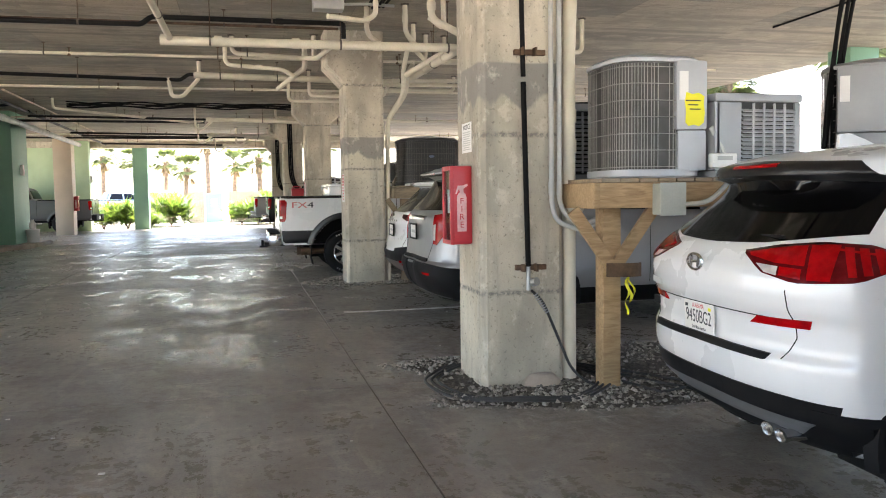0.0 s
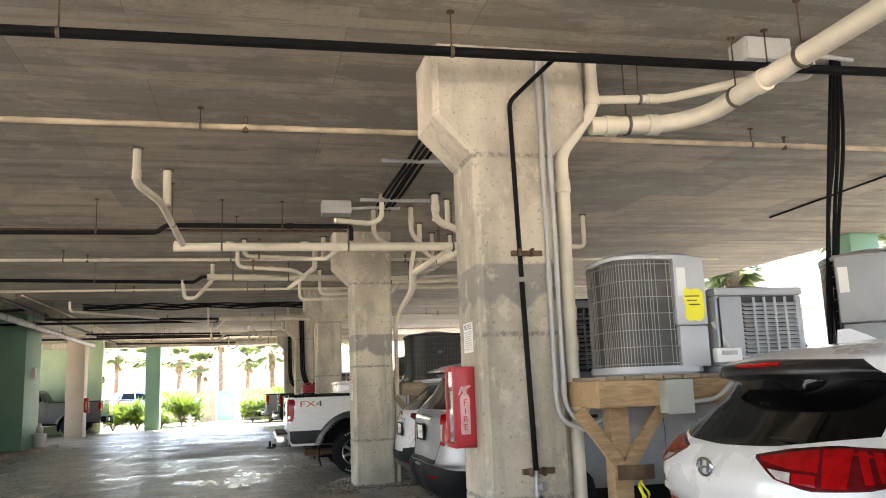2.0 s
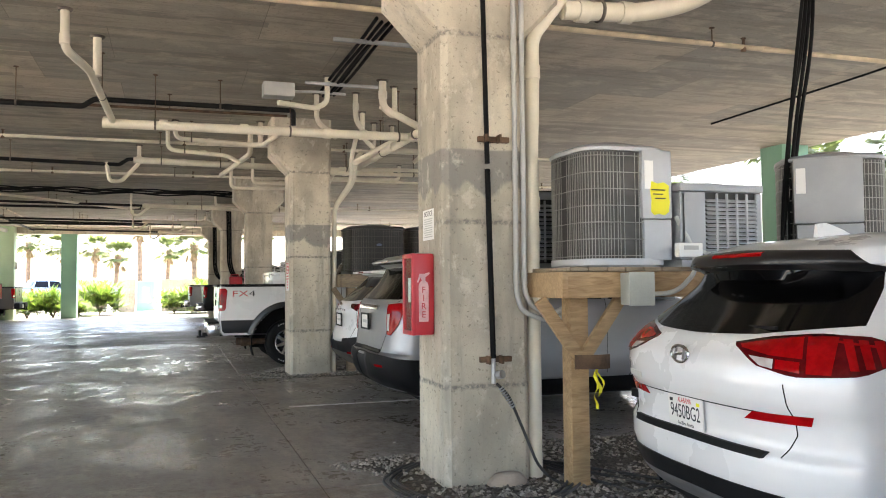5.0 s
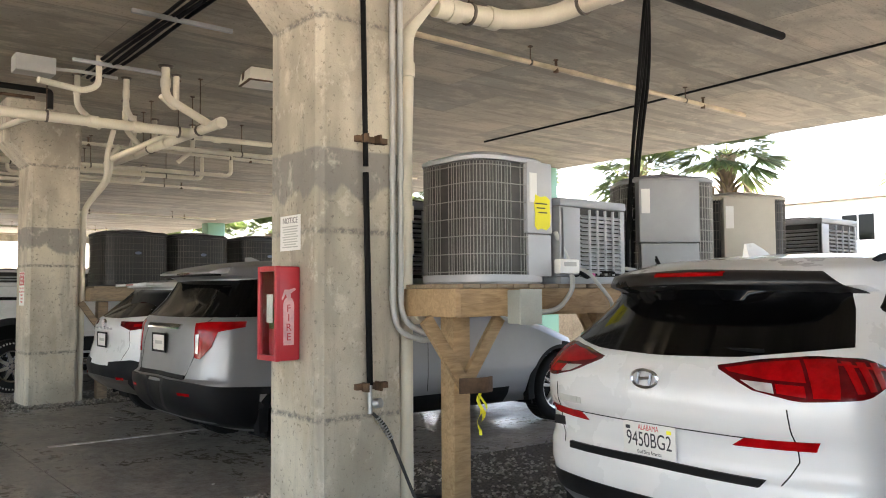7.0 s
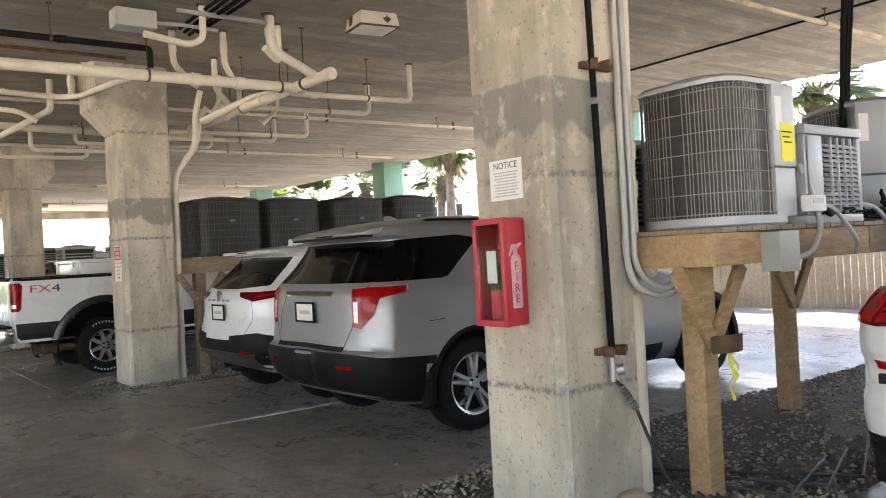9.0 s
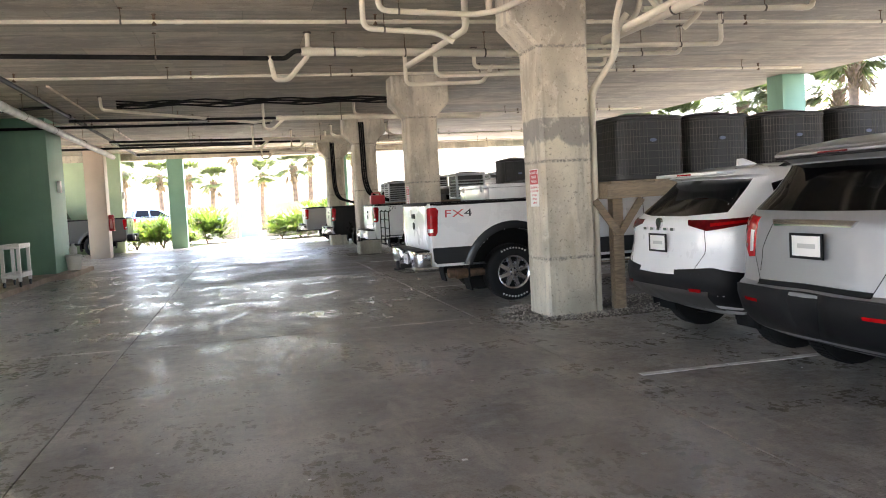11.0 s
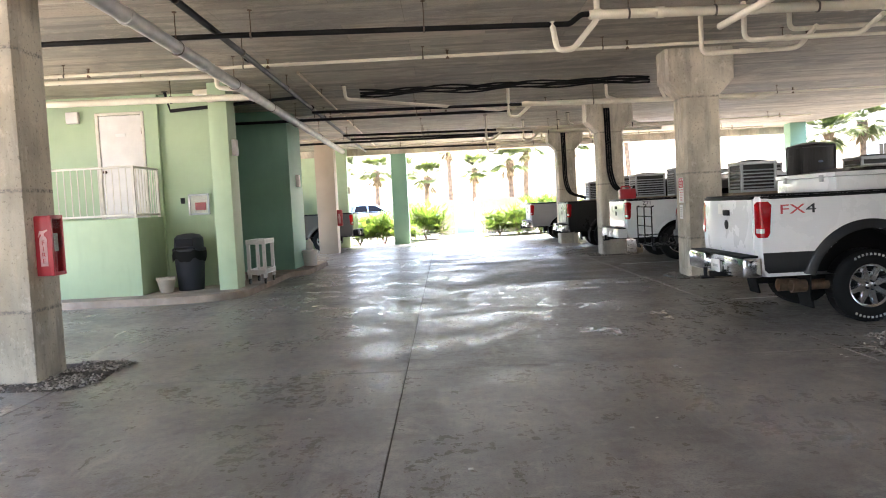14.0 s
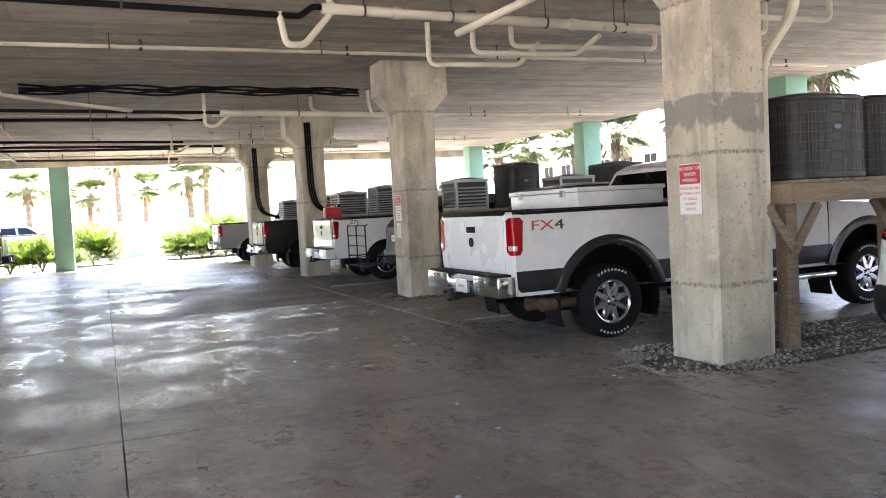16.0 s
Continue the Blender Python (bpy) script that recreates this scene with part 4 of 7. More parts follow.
seams = [(REAR, [(-0.56, 0.78), (-0.66, 0.95), (-0.7, 1.2), (-0.8, 1.29)]), (REAR, [(0.56, 0.78), (0.66, 0.95), (0.7, 1.2), (0.8, 1.29)]), (REAR, [(0.43, 1.2), (0.55, 1.02), (0.57, 0.85)]),
         (SIDE_S, [(1.24, 1.3), (1.36, 1.0), (1.55, 0.85)]), (SIDE_S, [(2.44, 1.28), (2.44, 0.5)]), (SIDE_S, [(0.62, 0.965), (0.78, 0.97)])]
car, tree, body = suv("large_suv", "silver three-row SUV with black lower bumper", pose(0.16, 3.34, 0), K2, PAINT_SILVER, 0.3, 2.7, (1.1, 4.42), 0.395, 0.255, 5, 0.17, (0.75, 2.6, 0.68, 1.785), glass, lights, dark, seams)
number_plate(car, 0.045, 1.06, [("", 0.09, 0.0, CONDUIT)], CLADDING)
sp = part("spoiler", loft(bmesh.new(), [[Vector((px, q, pz)) for q in (-hw, hw) for pz in ((lo0, hi0) if q < 0 else (hi0, lo0))] for px, hw, lo0, hi0 in ((0.27, 0.62, 1.69, 1.705), (0.36, 0.68, 1.685, 1.735), (0.75, 0.66, 1.72, 1.79))]), PAINT_SILVER, car)
part("spoiler_underside", boxed(0.28, 0.45, -0.62, 0.62, 1.668, 1.686, 0.006), CLADDING, sp)
part("brake_light", boxed(0.262, 0.275, -0.14, 0.14, 1.69, 1.702), LENS_DARK, sp)
for s in (-1, 1):
    part("door_handle", boxed(1.46, 1.7, s * 1.0 - 0.015, s * 1.0 + 0.015, 1.16, 1.195, 0.01), CLADDING, car)
    bm = boxed(3.05, 3.2, s * 1.05 - 0.1, s * 1.05 + 0.1, 1.26, 1.42, 0.03)
    part("wing_mirror", bm, PAINT_SILVER, car)
fin(car, 0.9, 1.81, PAINT_SILVER)

# white crossover
K3 = [(0.28, 0.5, 4.2, 0.8), (0.4, 0.18, 4.5, 0.88), (0.52, 0.03, 4.6, 0.91), (0.66, 0.0, 4.63, 0.92), (0.78, 0.03, 4.6, 0.92), (0.95, 0.08, 4.4, 0.92), (1.1, 0.08, 3.9, 0.91), (1.2, 0.12, 3.4, 0.89),
      (1.28, 0.22, 3.1, 0.85), (1.45, 0.42, 2.7, 0.78), (1.56, 0.54, 2.4, 0.74), (1.59, 0.42, 2.3, 0.72), (1.64, 0.48, 2.1, 0.67), (1.68, 0.8, 1.9, 0.5), (1.695, 1.1, 1.6, 0.3)]
glass = [("rear_window", REAR, [(-0.66, 1.55), (0, 1.56), (0.66, 1.55)], [(-0.76, 1.26), (-0.3, 1.23), (0.3, 1.23), (0.76, 1.26)], CAR_GLASS, 0.004)]
glass += both("side_window", [(0.78, 1.5), (1.1, 1.57), (1.35, 1.57)], [(0.78, 1.38), (1.0, 1.3), (1.35, 1.27)], CAR_GLASS, 0.005)
glass += both("side_window", [(1.42, 1.57), (2.2, 1.58)], [(1.42, 1.26), (2.2, 1.22)], CAR_GLASS, 0.005)
lights = corners("tail_light", 0.92, [(-0.26, 1.2), (0.0, 1.2), (0.42, 1.22)], [(-0.25, 1.15), (-0.05, 1.1), (0.42, 1.17)], LENS_DARK, 0.01)
lights += corners("lamp_strip", 0.92, [(-0.02, 1.17), (0.4, 1.2)], [(-0.02, 1.14), (0.4, 1.18)], LENS_RED, 0.015)
lights += [("reflector", REAR, [(y, 0.58), (y + 0.13, 0.58)], [(y, 0.55), (y + 0.13, 0.55)], LENS_RED, 0.02) for y in (-0.68, 0.55)]
dark = [("bumper_cladding", REAR, [(-0.9, 0.74), (-0.5, 0.7), (0, 0.69), (0.5, 0.7), (0.9, 0.74)], [(-0.8, 0.5), (0, 0.5), (0.8, 0.5)], CLADDING, 0.012),
        ("skid_plate", REAR, [(-0.75, 0.56), (0, 0.57), (0.75, 0.56)], [(-0.65, 0.36), (0, 0.36), (0.65, 0.36)], PAINT_GREY, 0.016)]
dark += corners("bumper_cladding", 0.92, [(-0.4, 0.74), (0.0, 0.78), (0.4, 0.7)], [(-0.4, 0.42), (0.0, 0.38), (0.4, 0.34)], CLADDING, 0.012)
dark += both("sill_cladding", [(1.2, 0.42), (3.2, 0.42)], [(1.2, 0.28), (3.2, 0.28)], CLADDING, 0.006)
seams = [(REAR, [(-0.6, 0.76), (-0.68, 0.9), (-0.66, 1.12)]), (REAR, [(0.6, 0.76), (0.68, 0.9), (0.66, 1.12)]), (SIDE_S, [(1.38, 1.26), (1.45, 0.8), (1.5, 0.45)])]
car, tree, body = suv("crossover", "white crossover with grey and black bumper", pose(0.34, 5.72, 0), K3, PAINT_WHITE, 0.32, 2.5, (0.95, 3.66), 0.36, 0.23, 5, 0.16, (0.95, 2.5, 0.62, 1.68), glass, lights, dark, seams)
number_plate(car, 0.05, 0.98, [("", 0.09, 0.0, CONDUIT)], CLADDING)
for k in range(5):
    part("name_letter", boxed(0.055, 0.075, 0.26 - 0.13 * k - 0.03, 0.26 - 0.13 * k + 0.03, 1.1, 1.125), CHROME, car)
part("badge", cyl(bmesh.new(), (0.06, 0, 1.17), (0.085, 0, 1.17), 0.05, 20), CHROME, car)
fin(car, 0.95, 1.7, PAINT_WHITE)
part("spoiler", boxed(0.36, 0.8, -0.56, 0.56, 1.6, 1.635, 0.015), PAINT_WHITE, car)
part("brake_light", boxed(0.352, 0.365, -0.12, 0.12, 1.61, 1.625), LENS_RED, car)


def dark_suv(name, label, m, paint):
    glass = [("rear_window", REAR, [(-0.72, 1.6), (0, 1.61), (0.72, 1.6)], [(-0.84, 1.3), (0, 1.29), (0.84, 1.3)], CAR_GLASS, 0.004)]
    glass += both("side_window", [(0.6, 1.6), (1.4, 1.62)], [(0.6, 1.32), (1.4, 1.3)], CAR_GLASS, 0.005)
    glass += both("side_window", [(1.5, 1.62), (2.4, 1.62)], [(1.5, 1.3), (2.4, 1.28)], CAR_GLASS, 0.005)
    lights = corners("tail_light", 1.0, [(-0.1, 1.42), (-0.02, 1.46), (0.16, 1.4)], [(-0.18, 1.1), (-0.05, 1.06), (0.14, 1.12)], LENS_RED, 0.012)
    lights += corners("reversing_light", 1.0, [(-0.1, 1.33), (-0.0, 1.36)], [(-0.12, 1.26), (-0.02, 1.27)], LENS_CLEAR, 0.018)
    dark = [("bumper_cladding", REAR, [(-0.9, 0.62), (0, 0.66), (0.9, 0.62)], [(-0.85, 0.36), (0, 0.36), (0.85, 0.36)], CLADDING, 0.01)]
    seams = [(REAR, [(-0.6, 0.7), (-0.68, 0.95), (-0.72, 1.25)]), (REAR, [(0.6, 0.7), (0.68, 0.95), (0.72, 1.25)])]
    car, tree, body = suv(name, label, m, K2, paint, 0.3, 2.7, (1.05, 3.95), 0.37, 0.235, 5, 0.16, (0.75, 2.6, 0.68, 1.785), glass, lights, dark, seams)
    number_plate(car, 0.045, 1.0, [("", 0.09, 0.0, CONDUIT)], CLADDING)
    return car


dark_suv("dark_suv", "black SUV with tall red tail lights", pose(0.14, -4.8, 0), PAINT_BLACK)
dark_suv("dark_suv", "black SUV parked deep in its bay", pose(1.1, 13.75, 0), PAINT_BLACK)
car = dark_suv("dark_suv", "grey SUV carrying a black hitch rack", pose(0.5, 17.75, 0), PAINT_GREY)
rack = part("hitch_rack", boxed(-0.5, 0.3, -0.03, 0.03, 0.45, 0.51, 0.006), CLADDING, car, "black steel cargo basket on the hitch")
for y in (-0.6, 0.0, 0.6):
    part("rack_post", tube(bmesh.new(), [(-0.75, y, 0.5), (-0.75, y, 1.3), (-0.7, y, 1.32)], 0.014, 6, 0.03), CLADDING, rack)
for z in (0.5, 0.7, 0.9, 1.1, 1.3):
    part("rack_rail", tube(bmesh.new(), [(-0.75, -0.62, z), (-0.75, 0.62, z)], 0.011, 6), CLADDING, rack)
for y in (-0.62, 0.62):
    part("rack_side", tube(bmesh.new(), [(-0.75, y, 0.5), (-0.1, y, 0.5), (-0.1, y, 0.68), (-0.75, y, 0.68)], 0.012, 6), CLADDING, rack)
for k in range(6):
    part("rack_bar", tube(bmesh.new(), [(-0.72 + 0.12 * k, -0.62, 0.5), (-0.72 + 0.12 * k, 0.62, 0.5)], 0.008, 6), CLADDING, rack)


# ---- pickups ----
def pickup(name, label, m, paint, tone, lamp, bumper, group="parked vehicles", flare=0.1, letters=False, out=0.03, gap=0.12):
    """A crew-cab pickup: bed, cab, tailgate, bumper, lamps and running gear."""
    car = thing(name, label, "pickup truck", group, m)
    keys = [(0.56, 0.06, 5.9, 0.94), (0.64, 0.02, 6.15, 0.97), (0.9, 0.0, 6.22, 0.985), (1.1, 0.0, 6.2, 0.985), (1.26, 0.0, 6.1, 0.98), (1.33, 0.0, 5.7, 0.975), (1.38, 0.0, 4.9, 0.97), (1.44, 0.01, 4.7, 0.96), (1.46, 0.02, 4.6, 0.945)]
    r, axles = 0.41, (1.22, 5.2)
    bm = shell(keys, 0.05, 0.35, 6, [(x, r, r + gap + 0.015) for x in axles], 0.08, 40, 110)
    tree = BVHTree.FromBMesh(bm)
    body = part("body", bm, paint, car, "", 30)
    ck = [(1.43, 2.3, 4.78, 0.96), (1.5, 2.32, 4.65, 0.93), (1.7, 2.4, 4.35, 0.86), (1.9, 2.5, 4.05, 0.79), (1.98, 2.65, 3.85, 0.72), (2.02, 2.9, 3.6, 0.5)]
    bm = shell(ck, 0.12, 0.25, 4, (), 0.0, 20, 40)
    cabt = BVHTree.FromBMesh(bm)
    part("cab", bm, paint, car, "", 35)
    for view in (SIDE_S, SIDE_N):
        part("side_window", patch(cabt, view, [(2.5, 1.86), (3.25, 1.87)], [(2.42, 1.5), (3.25, 1.49)], 0.005), CAR_GLASS, car)
        part("side_window", patch(cabt, view, [(3.35, 1.87), (3.85, 1.84)], [(3.35, 1.49), (4.4, 1.48)], 0.005), CAR_GLASS, car)
        part("lower_stripe", patch(tree, view, [(0.03, 0.83), (0.62, 0.83)], [(0.05, 0.6), (0.62, 0.6)], 0.004), tone, car)
        part("lower_stripe", patch(tree, view, [(1.84, 0.83), (4.55, 0.83)], [(1.84, 0.6), (4.55, 0.6)], 0.004, 0.02, 5, 24), tone, car)
        part("bed_rail", seam(tree, view, [(0.03, 1.44), (2.15, 1.44)], 0.022, 20, -0.01), CLADDING, car)
        for x in (2.2, 3.3, 4.5):
            part("panel_gap", seam(tree, view, [(x, 1.42), (x, 0.62)], 0.006), FOAM_BLACK, body)
        s = -1 if view is SIDE_S else 1
        for x in (3.12, 4.2):
            part("door_handle", boxed(x - 0.1, x + 0.1, s * 0.99 - 0.015, s * 0.99 + 0.015, 1.2, 1.235, 0.01), paint, car)
        part("step_bar", tube(bmesh.new(), [(2.0, s * 0.96, 0.45), (4.6, s * 0.96, 0.45)], 0.04, 10), CHROME, car)
    part("rear_glass", patch(cabt, REAR, [(-0.66, 1.86), (0.66, 1.86)], [(-0.78, 1.52), (0.78, 1.52)], 0.005), CAR_GLASS, car)
    part("bed_cover", boxed(0.04, 2.18, -0.93, 0.93, 1.45, 1.475, 0.01), CLADDING, car, "black vinyl bed cover")
    gate = part("tailgate", patch(tree, REAR, [(-0.8, 1.43), (0.8, 1.43)], [(-0.8, 0.82), (0.8, 0.82)], 0.018, 0.03, 6, 10), paint, car)
    part("tailgate_cap", boxed(-0.03, 0.05, -0.8, 0.8, 1.425, 1.462, 0.012), CLADDING, gate)
    part("tailgate_handle", boxed(-0.032, 0.0, -0.11, 0.11, 1.24, 1.31, 0.012), CLADDING, gate)
    part("badge", cyl(bmesh.new(), (-0.03, 0, 1.13), (-0.01, 0, 1.13), 0.055, 24), CLADDING, gate)
    for s in (-1, 1):
        lt = part("tail_light", patch(tree, corner(s, 0.985), [(-0.1, 1.37), (-0.05, 1.4), (0.06, 1.4), (0.09, 1.36)], [(-0.1, 1.04), (-0.05, 1.0), (0.06, 1.0), (0.08, 1.05)], 0.012, 0.03), lamp, car)
        part("reversing_light", patch(tree, corner(s, 0.985), [(-0.07, 1.1), (0.04, 1.1)], [(-0.07, 1.05), (0.04, 1.05)], 0.016, 0.02), LENS_CLEAR, lt)
    bm = boxed(-0.2, 0.02, -0.98, -0.36, 0.56, 0.78, 0.03)
    box(bm, -0.2, 0.02, 0.36, 0.98, 0.56, 0.78, 0.03)
    box(bm, -0.16, 0.02, -0.37, 0.37, 0.56, 0.7, 0.02)
    bump = part("rear_bumper", bm, bumper, car, "chrome step bumper")
    part("bumper_pad", boxed(-0.19, 0.0, -0.92, 0.92, 0.776, 0.8, 0.008), CLADDING, bump)
    bm = boxed(-0.26, 0.3, -0.035, 0.035, 0.5, 0.57, 0.006)
    cyl(bm, (-0.3, 0, 0.5), (-0.3, 0, 0.62), 0.025, 12)
    box(bm, -0.36, -0.2, -0.03, 0.03, 0.48, 0.51, 0.005)
    part("tow_hitch", bm, CLADDING, car)
    number_plate(car, -0.175, 0.64, [("", 0.09, 0.0, CONDUIT)])
    running_gear(car, axles, 0.965, r, 0.235, 0.27, 8, POLISHED, gap, flare, 0.0, letters, tone, out, low=13)
    bm = boxed(0.3, 5.8, -0.45, -0.3, 0.5, 0.62)
    box(bm, 0.3, 5.8, 0.3, 0.45, 0.5, 0.62)
    for x in axles:
        cyl(bm, (x, -0.75, 0.41), (x, 0.75, 0.41), 0.06, 10)
    box(bm, 1.6, 5.0, -0.75, 0.75, 0.48, 0.58, 0.03)
    part("chassis", bm, CLADDING, car)
    return car, tree


F250, tree = pickup("heavy_pickup", "white heavy-duty pickup with charcoal fender flares", pose(-0.99, 10.63, 0), PAINT_WHITE, simple("charcoal_trim", (0.02, 0.021, 0.023), 0.4, 0.3, 0.4), LENS_RED, CHROME, letters=True, gap=0.23, flare=0.13)
for word, x, ink in (("FX", 0.36, INK_RED), ("4", 0.57, INK)):
    lettering("badge_lettering", word, 0.2, ink, F250, at(x, -0.99, 1.3, FACE_S) @ Matrix.Diagonal((1.25, 0.75, 1, 1)), "red and black off-road badge", 0.002)
part("tailgate_sticker", boxed(-0.026, -0.018, 0.16, 0.28, 1.26, 1.38), PLATE, F250)
for k in range(2):
    bm = loft(bmesh.new(), [ring_points(Vector((px, -0.64 - 0.19 * k, 0.43)), Vector((1, 0, 0)), pr, 16) for px, pr in ((0.5 + 0.07 * k, 0.05), (0.32 + 0.07 * k, 0.066), (0.32 + 0.07 * k, 0.074), (0.5 + 0.07 * k, 0.07), (0.62, 0.05), (0.98, 0.045))], caps=False)
    part("exhaust_pipe", bm, RUSTY, F250, "heat-browned twin exhaust tips")
tool = thing("truck_toolbox", "long white lidded tool box across a truck bed", "tool box", m=pose(0.42, 10.66, 1.47))
part("box_body", boxed(-0.45, 0.72, -0.8, 0.8, 0, 0.17, 0.012), PAINT_WHITE, tool)
part("box_lid", boxed(-0.47, 0.74, -0.82, 0.82, 0.172, 0.225, 0.015), PAINT_WHITE, tool)
for y in (-0.5, 0.5):
    part("latch", boxed(-0.49, -0.468, y - 0.04, y + 0.04, 0.12, 0.2, 0.004), STEEL, tool)

Z71, tree = pickup("pickup", "white pickup with square red tail lights", pose(-0.2, 20.65, 0), PAINT_WHITE, PAINT_WHITE, LENS_RED, PAINT_WHITE)
lettering("badge_lettering", "Z71", 0.13, INK, Z71, at(0.5, -0.988, 1.36, FACE_S), "", 0.002)
pickup("pickup", "black pickup with chrome bumper", pose(-0.72, 26.2, 0), PAINT_BLACK, PAINT_BLACK, LENS_RED, CHROME)
pickup("pickup", "silver pickup parked near the far opening", pose(-1.09, 33.0, 0), PAINT_SILVER, PAINT_SILVER, LENS_RED, CHROME)
pickup("pickup", "grey pickup parked beside the tan column", pose(-8.05, 33.4, 0, 0, 0, 180), PAINT_GREY, PAINT_GREY, LENS_RED, CLADDING)
# red fuel can on the white pickup's bed
can = thing("fuel_can", "red plastic fuel can standing on a pickup bed", "fuel can", m=pose(0.08, 20.7, 1.475))
part("can_body", boxed(-0.2, 0.2, -0.12, 0.12, 0, 0.25, 0.04), RED_BOX, can)
part("can_handle", tube(bmesh.new(), [(-0.14, 0, 0.24), (-0.14, 0, 0.31), (0.08, 0, 0.31), (0.08, 0, 0.24)], 0.018, 8, 0.04), RED_BOX, can)
part("can_spout", cyl(bmesh.new(), (0.15, 0, 0.24), (0.19, 0, 0.32), 0.03, 10), CLADDING, can)


# ---- condensing units and their timber platforms ----
def outline(w, d, n=5.0, seg=48):
    pts = []
    for k in range(seg):
        a = 2 * math.pi * (k + 0.5) / seg
        c, s = math.cos(a), math.sin(a)
        pts.append((w / 2 * math.copysign(abs(c) ** (2 / n), c), d / 2 * math.copysign(abs(s) ** (2 / n), s)))
    return pts


def ring_at(w, d, z, n):
    return [Vector((x, y, z)) for x, y in outline(w, d, n)]


def fan_top(unit, w, d, h, n, skin):
    bm = loft(bmesh.new(), [ring_at(w + 0.02, d + 0.02, h - 0.034, n), ring_at(w + 0.026, d + 0.026, h - 0.01, n), ring_at(w - 0.04, d - 0.04, h + 0.012, n), ring_at(w * 0.8, d * 0.8, h + 0.014, n)])
    lid = part("lid", bm, skin, unit)
    bm, R = bmesh.new(), min(w, d) * 0.42
    for k in range(8):
        r = R * (k + 1) / 8
        z = h + 0.018 + 0.05 * (1 - ((k + 1) / 8) ** 2)
        pts = [Vector((r * math.cos(a), r * math.sin(a), z)) for a in np.linspace(0, 2 * math.pi, 25)]
        tube(bm, pts, 0.004, 5)
    for k in range(6):
        a = math.pi * k / 6
        c, s = math.cos(a), math.sin(a)
        tube(bm, [(-R * c, -R * s, h + 0.016), (-R * 0.5 * c, -R * 0.5 * s, h + 0.056), (0, 0, h + 0.07), (R * 0.5 * c, R * 0.5 * s, h + 0.056), (R * c, R * s, h + 0.016)], 0.005, 5)
    part("fan_guard", bm, AC_WIRE, lid)


def condenser(name, label, m, w, d, h, skin, n=5.0, wire=AC_WIRE, panel=None, step=0.026, hoops=9, tag=False):
    """A condensing unit: wrapped coil behind a wire guard, base pan, lid with a fan guard, service panel."""
    unit = thing(name, label, "air conditioner", "condensing units", m)
    part("base_pan", loft(bmesh.new(), [ring_at(w * 0.98, d * 0.98, 0.0, n), ring_at(w + 0.02, d + 0.02, 0.015, n), ring_at(w + 0.02, d + 0.02, 0.06, n), ring_at(w * 0.96, d * 0.96, 0.062, n)]), skin, unit)
    part("coil", loft(bmesh.new(), [ring_at(w - 0.03, d - 0.03, 0.05, n), ring_at(w - 0.03, d - 0.03, h - 0.04, n)]), AC_COIL if wire is AC_WIRE else AC_DARK, unit)
    bm = bmesh.new()
    pts = outline(w, d, n, 220)
    acc, prev = 0.0, pts[-1]
    for x, y in pts:
        acc += math.dist((x, y), prev)
        prev = (x, y)
        if acc > step:
            acc = 0.0
            box(bm, x - 0.0022, x + 0.0022, y - 0.0022, y + 0.0022, 0.05, h - 0.03)
    for k in range(hoops):
        z = 0.08 + (h - 0.15) * k / (hoops - 1)
        tube(bm, [Vector((x * 1.004, y * 1.004, z)) for x, y in outline(w, d, n, 40)] + [Vector((pts[0][0], pts[0][1], z))], 0.0035, 5)
    part("wire_guard", bm, wire, unit)["kind"] = "stuff"
    if wire not in (AC_WIRE, AC_BROWN):
        for sx in (-1, 1):
            for sy in (-1, 1):
                k = 0.5 * 0.5 ** (1 / n) * 2
                part("corner_post", boxed(sx * w / 2 * k - 0.012, sx * w / 2 * k + 0.012, sy * d / 2 * k - 0.012, sy * d / 2 * k + 0.012, 0.05, h - 0.03, 0.004), skin if wire in (AC_WIRE, AC_BROWN) else wire, unit)
    fan_top(unit, w, d, h, n, skin)
    if panel:
        x0, x1, z0, out, mat = panel
        pl = part("service_panel", boxed(x0, x1, -d / 2 - out, -d / 2 + 0.12, z0, h - 0.02, 0.02), mat, unit, "painted sheet-metal service panel")
        part("panel_lower", boxed(x0 + 0.02, x1, -d / 2 - out * 0.3, -d / 2 + 0.1, 0.05, z0 - 0.004, 0.01), mat, unit)
        part("label", boxed(x0 + 0.02, x0 + 0.09, -d / 2 - out - 0.003, -d / 2 - out + 0.002, h - 0.3, h - 0.1), WHITE_PAPER, pl)
        if tag:
            torn = [(-0.075, -0.1), (-0.05, -0.125), (-0.01, -0.115), (0.035, -0.125), (0.07, -0.1), (0.078, -0.03), (0.07, 0.04), (0.074, 0.085), (0.03, 0.11), (-0.02, 0.1), (-0.07, 0.115), (-0.08, 0.05), (-0.07, -0.02)]
            part("yellow_sticker", prism(bmesh.new(), torn, 0.004, at((x0 + x1) / 2 + 0.02, -d / 2 - out, z0 + 0.15, FACE_S)), YELLOW, pl, "torn bright yellow sticker")
            for k in range(3):
                part("sticker_mark", boxed(x0 + 0.07 + 0.015 * k, x1 - 0.06 - 0.02 * (k % 2), -d / 2 - out - 0.0055, -d / 2 - out - 0.004, z0 + 0.2 - 0.03 * k, z0 + 0.208 - 0.03 * k), INK, pl)
    elif wire is not AC_WIRE:
        b = loft(bmesh.new(), [[Vector((0.045 * math.cos(a), -d / 2 - o, h * 0.62 + 0.022 * math.sin(a))) for a in np.linspace(0, 2 * math.pi, 21)[:-1]] for o in (0.0, 0.012)])
        part("badge", b, BADGE_BLUE, unit, "small oval badge")
    return unit


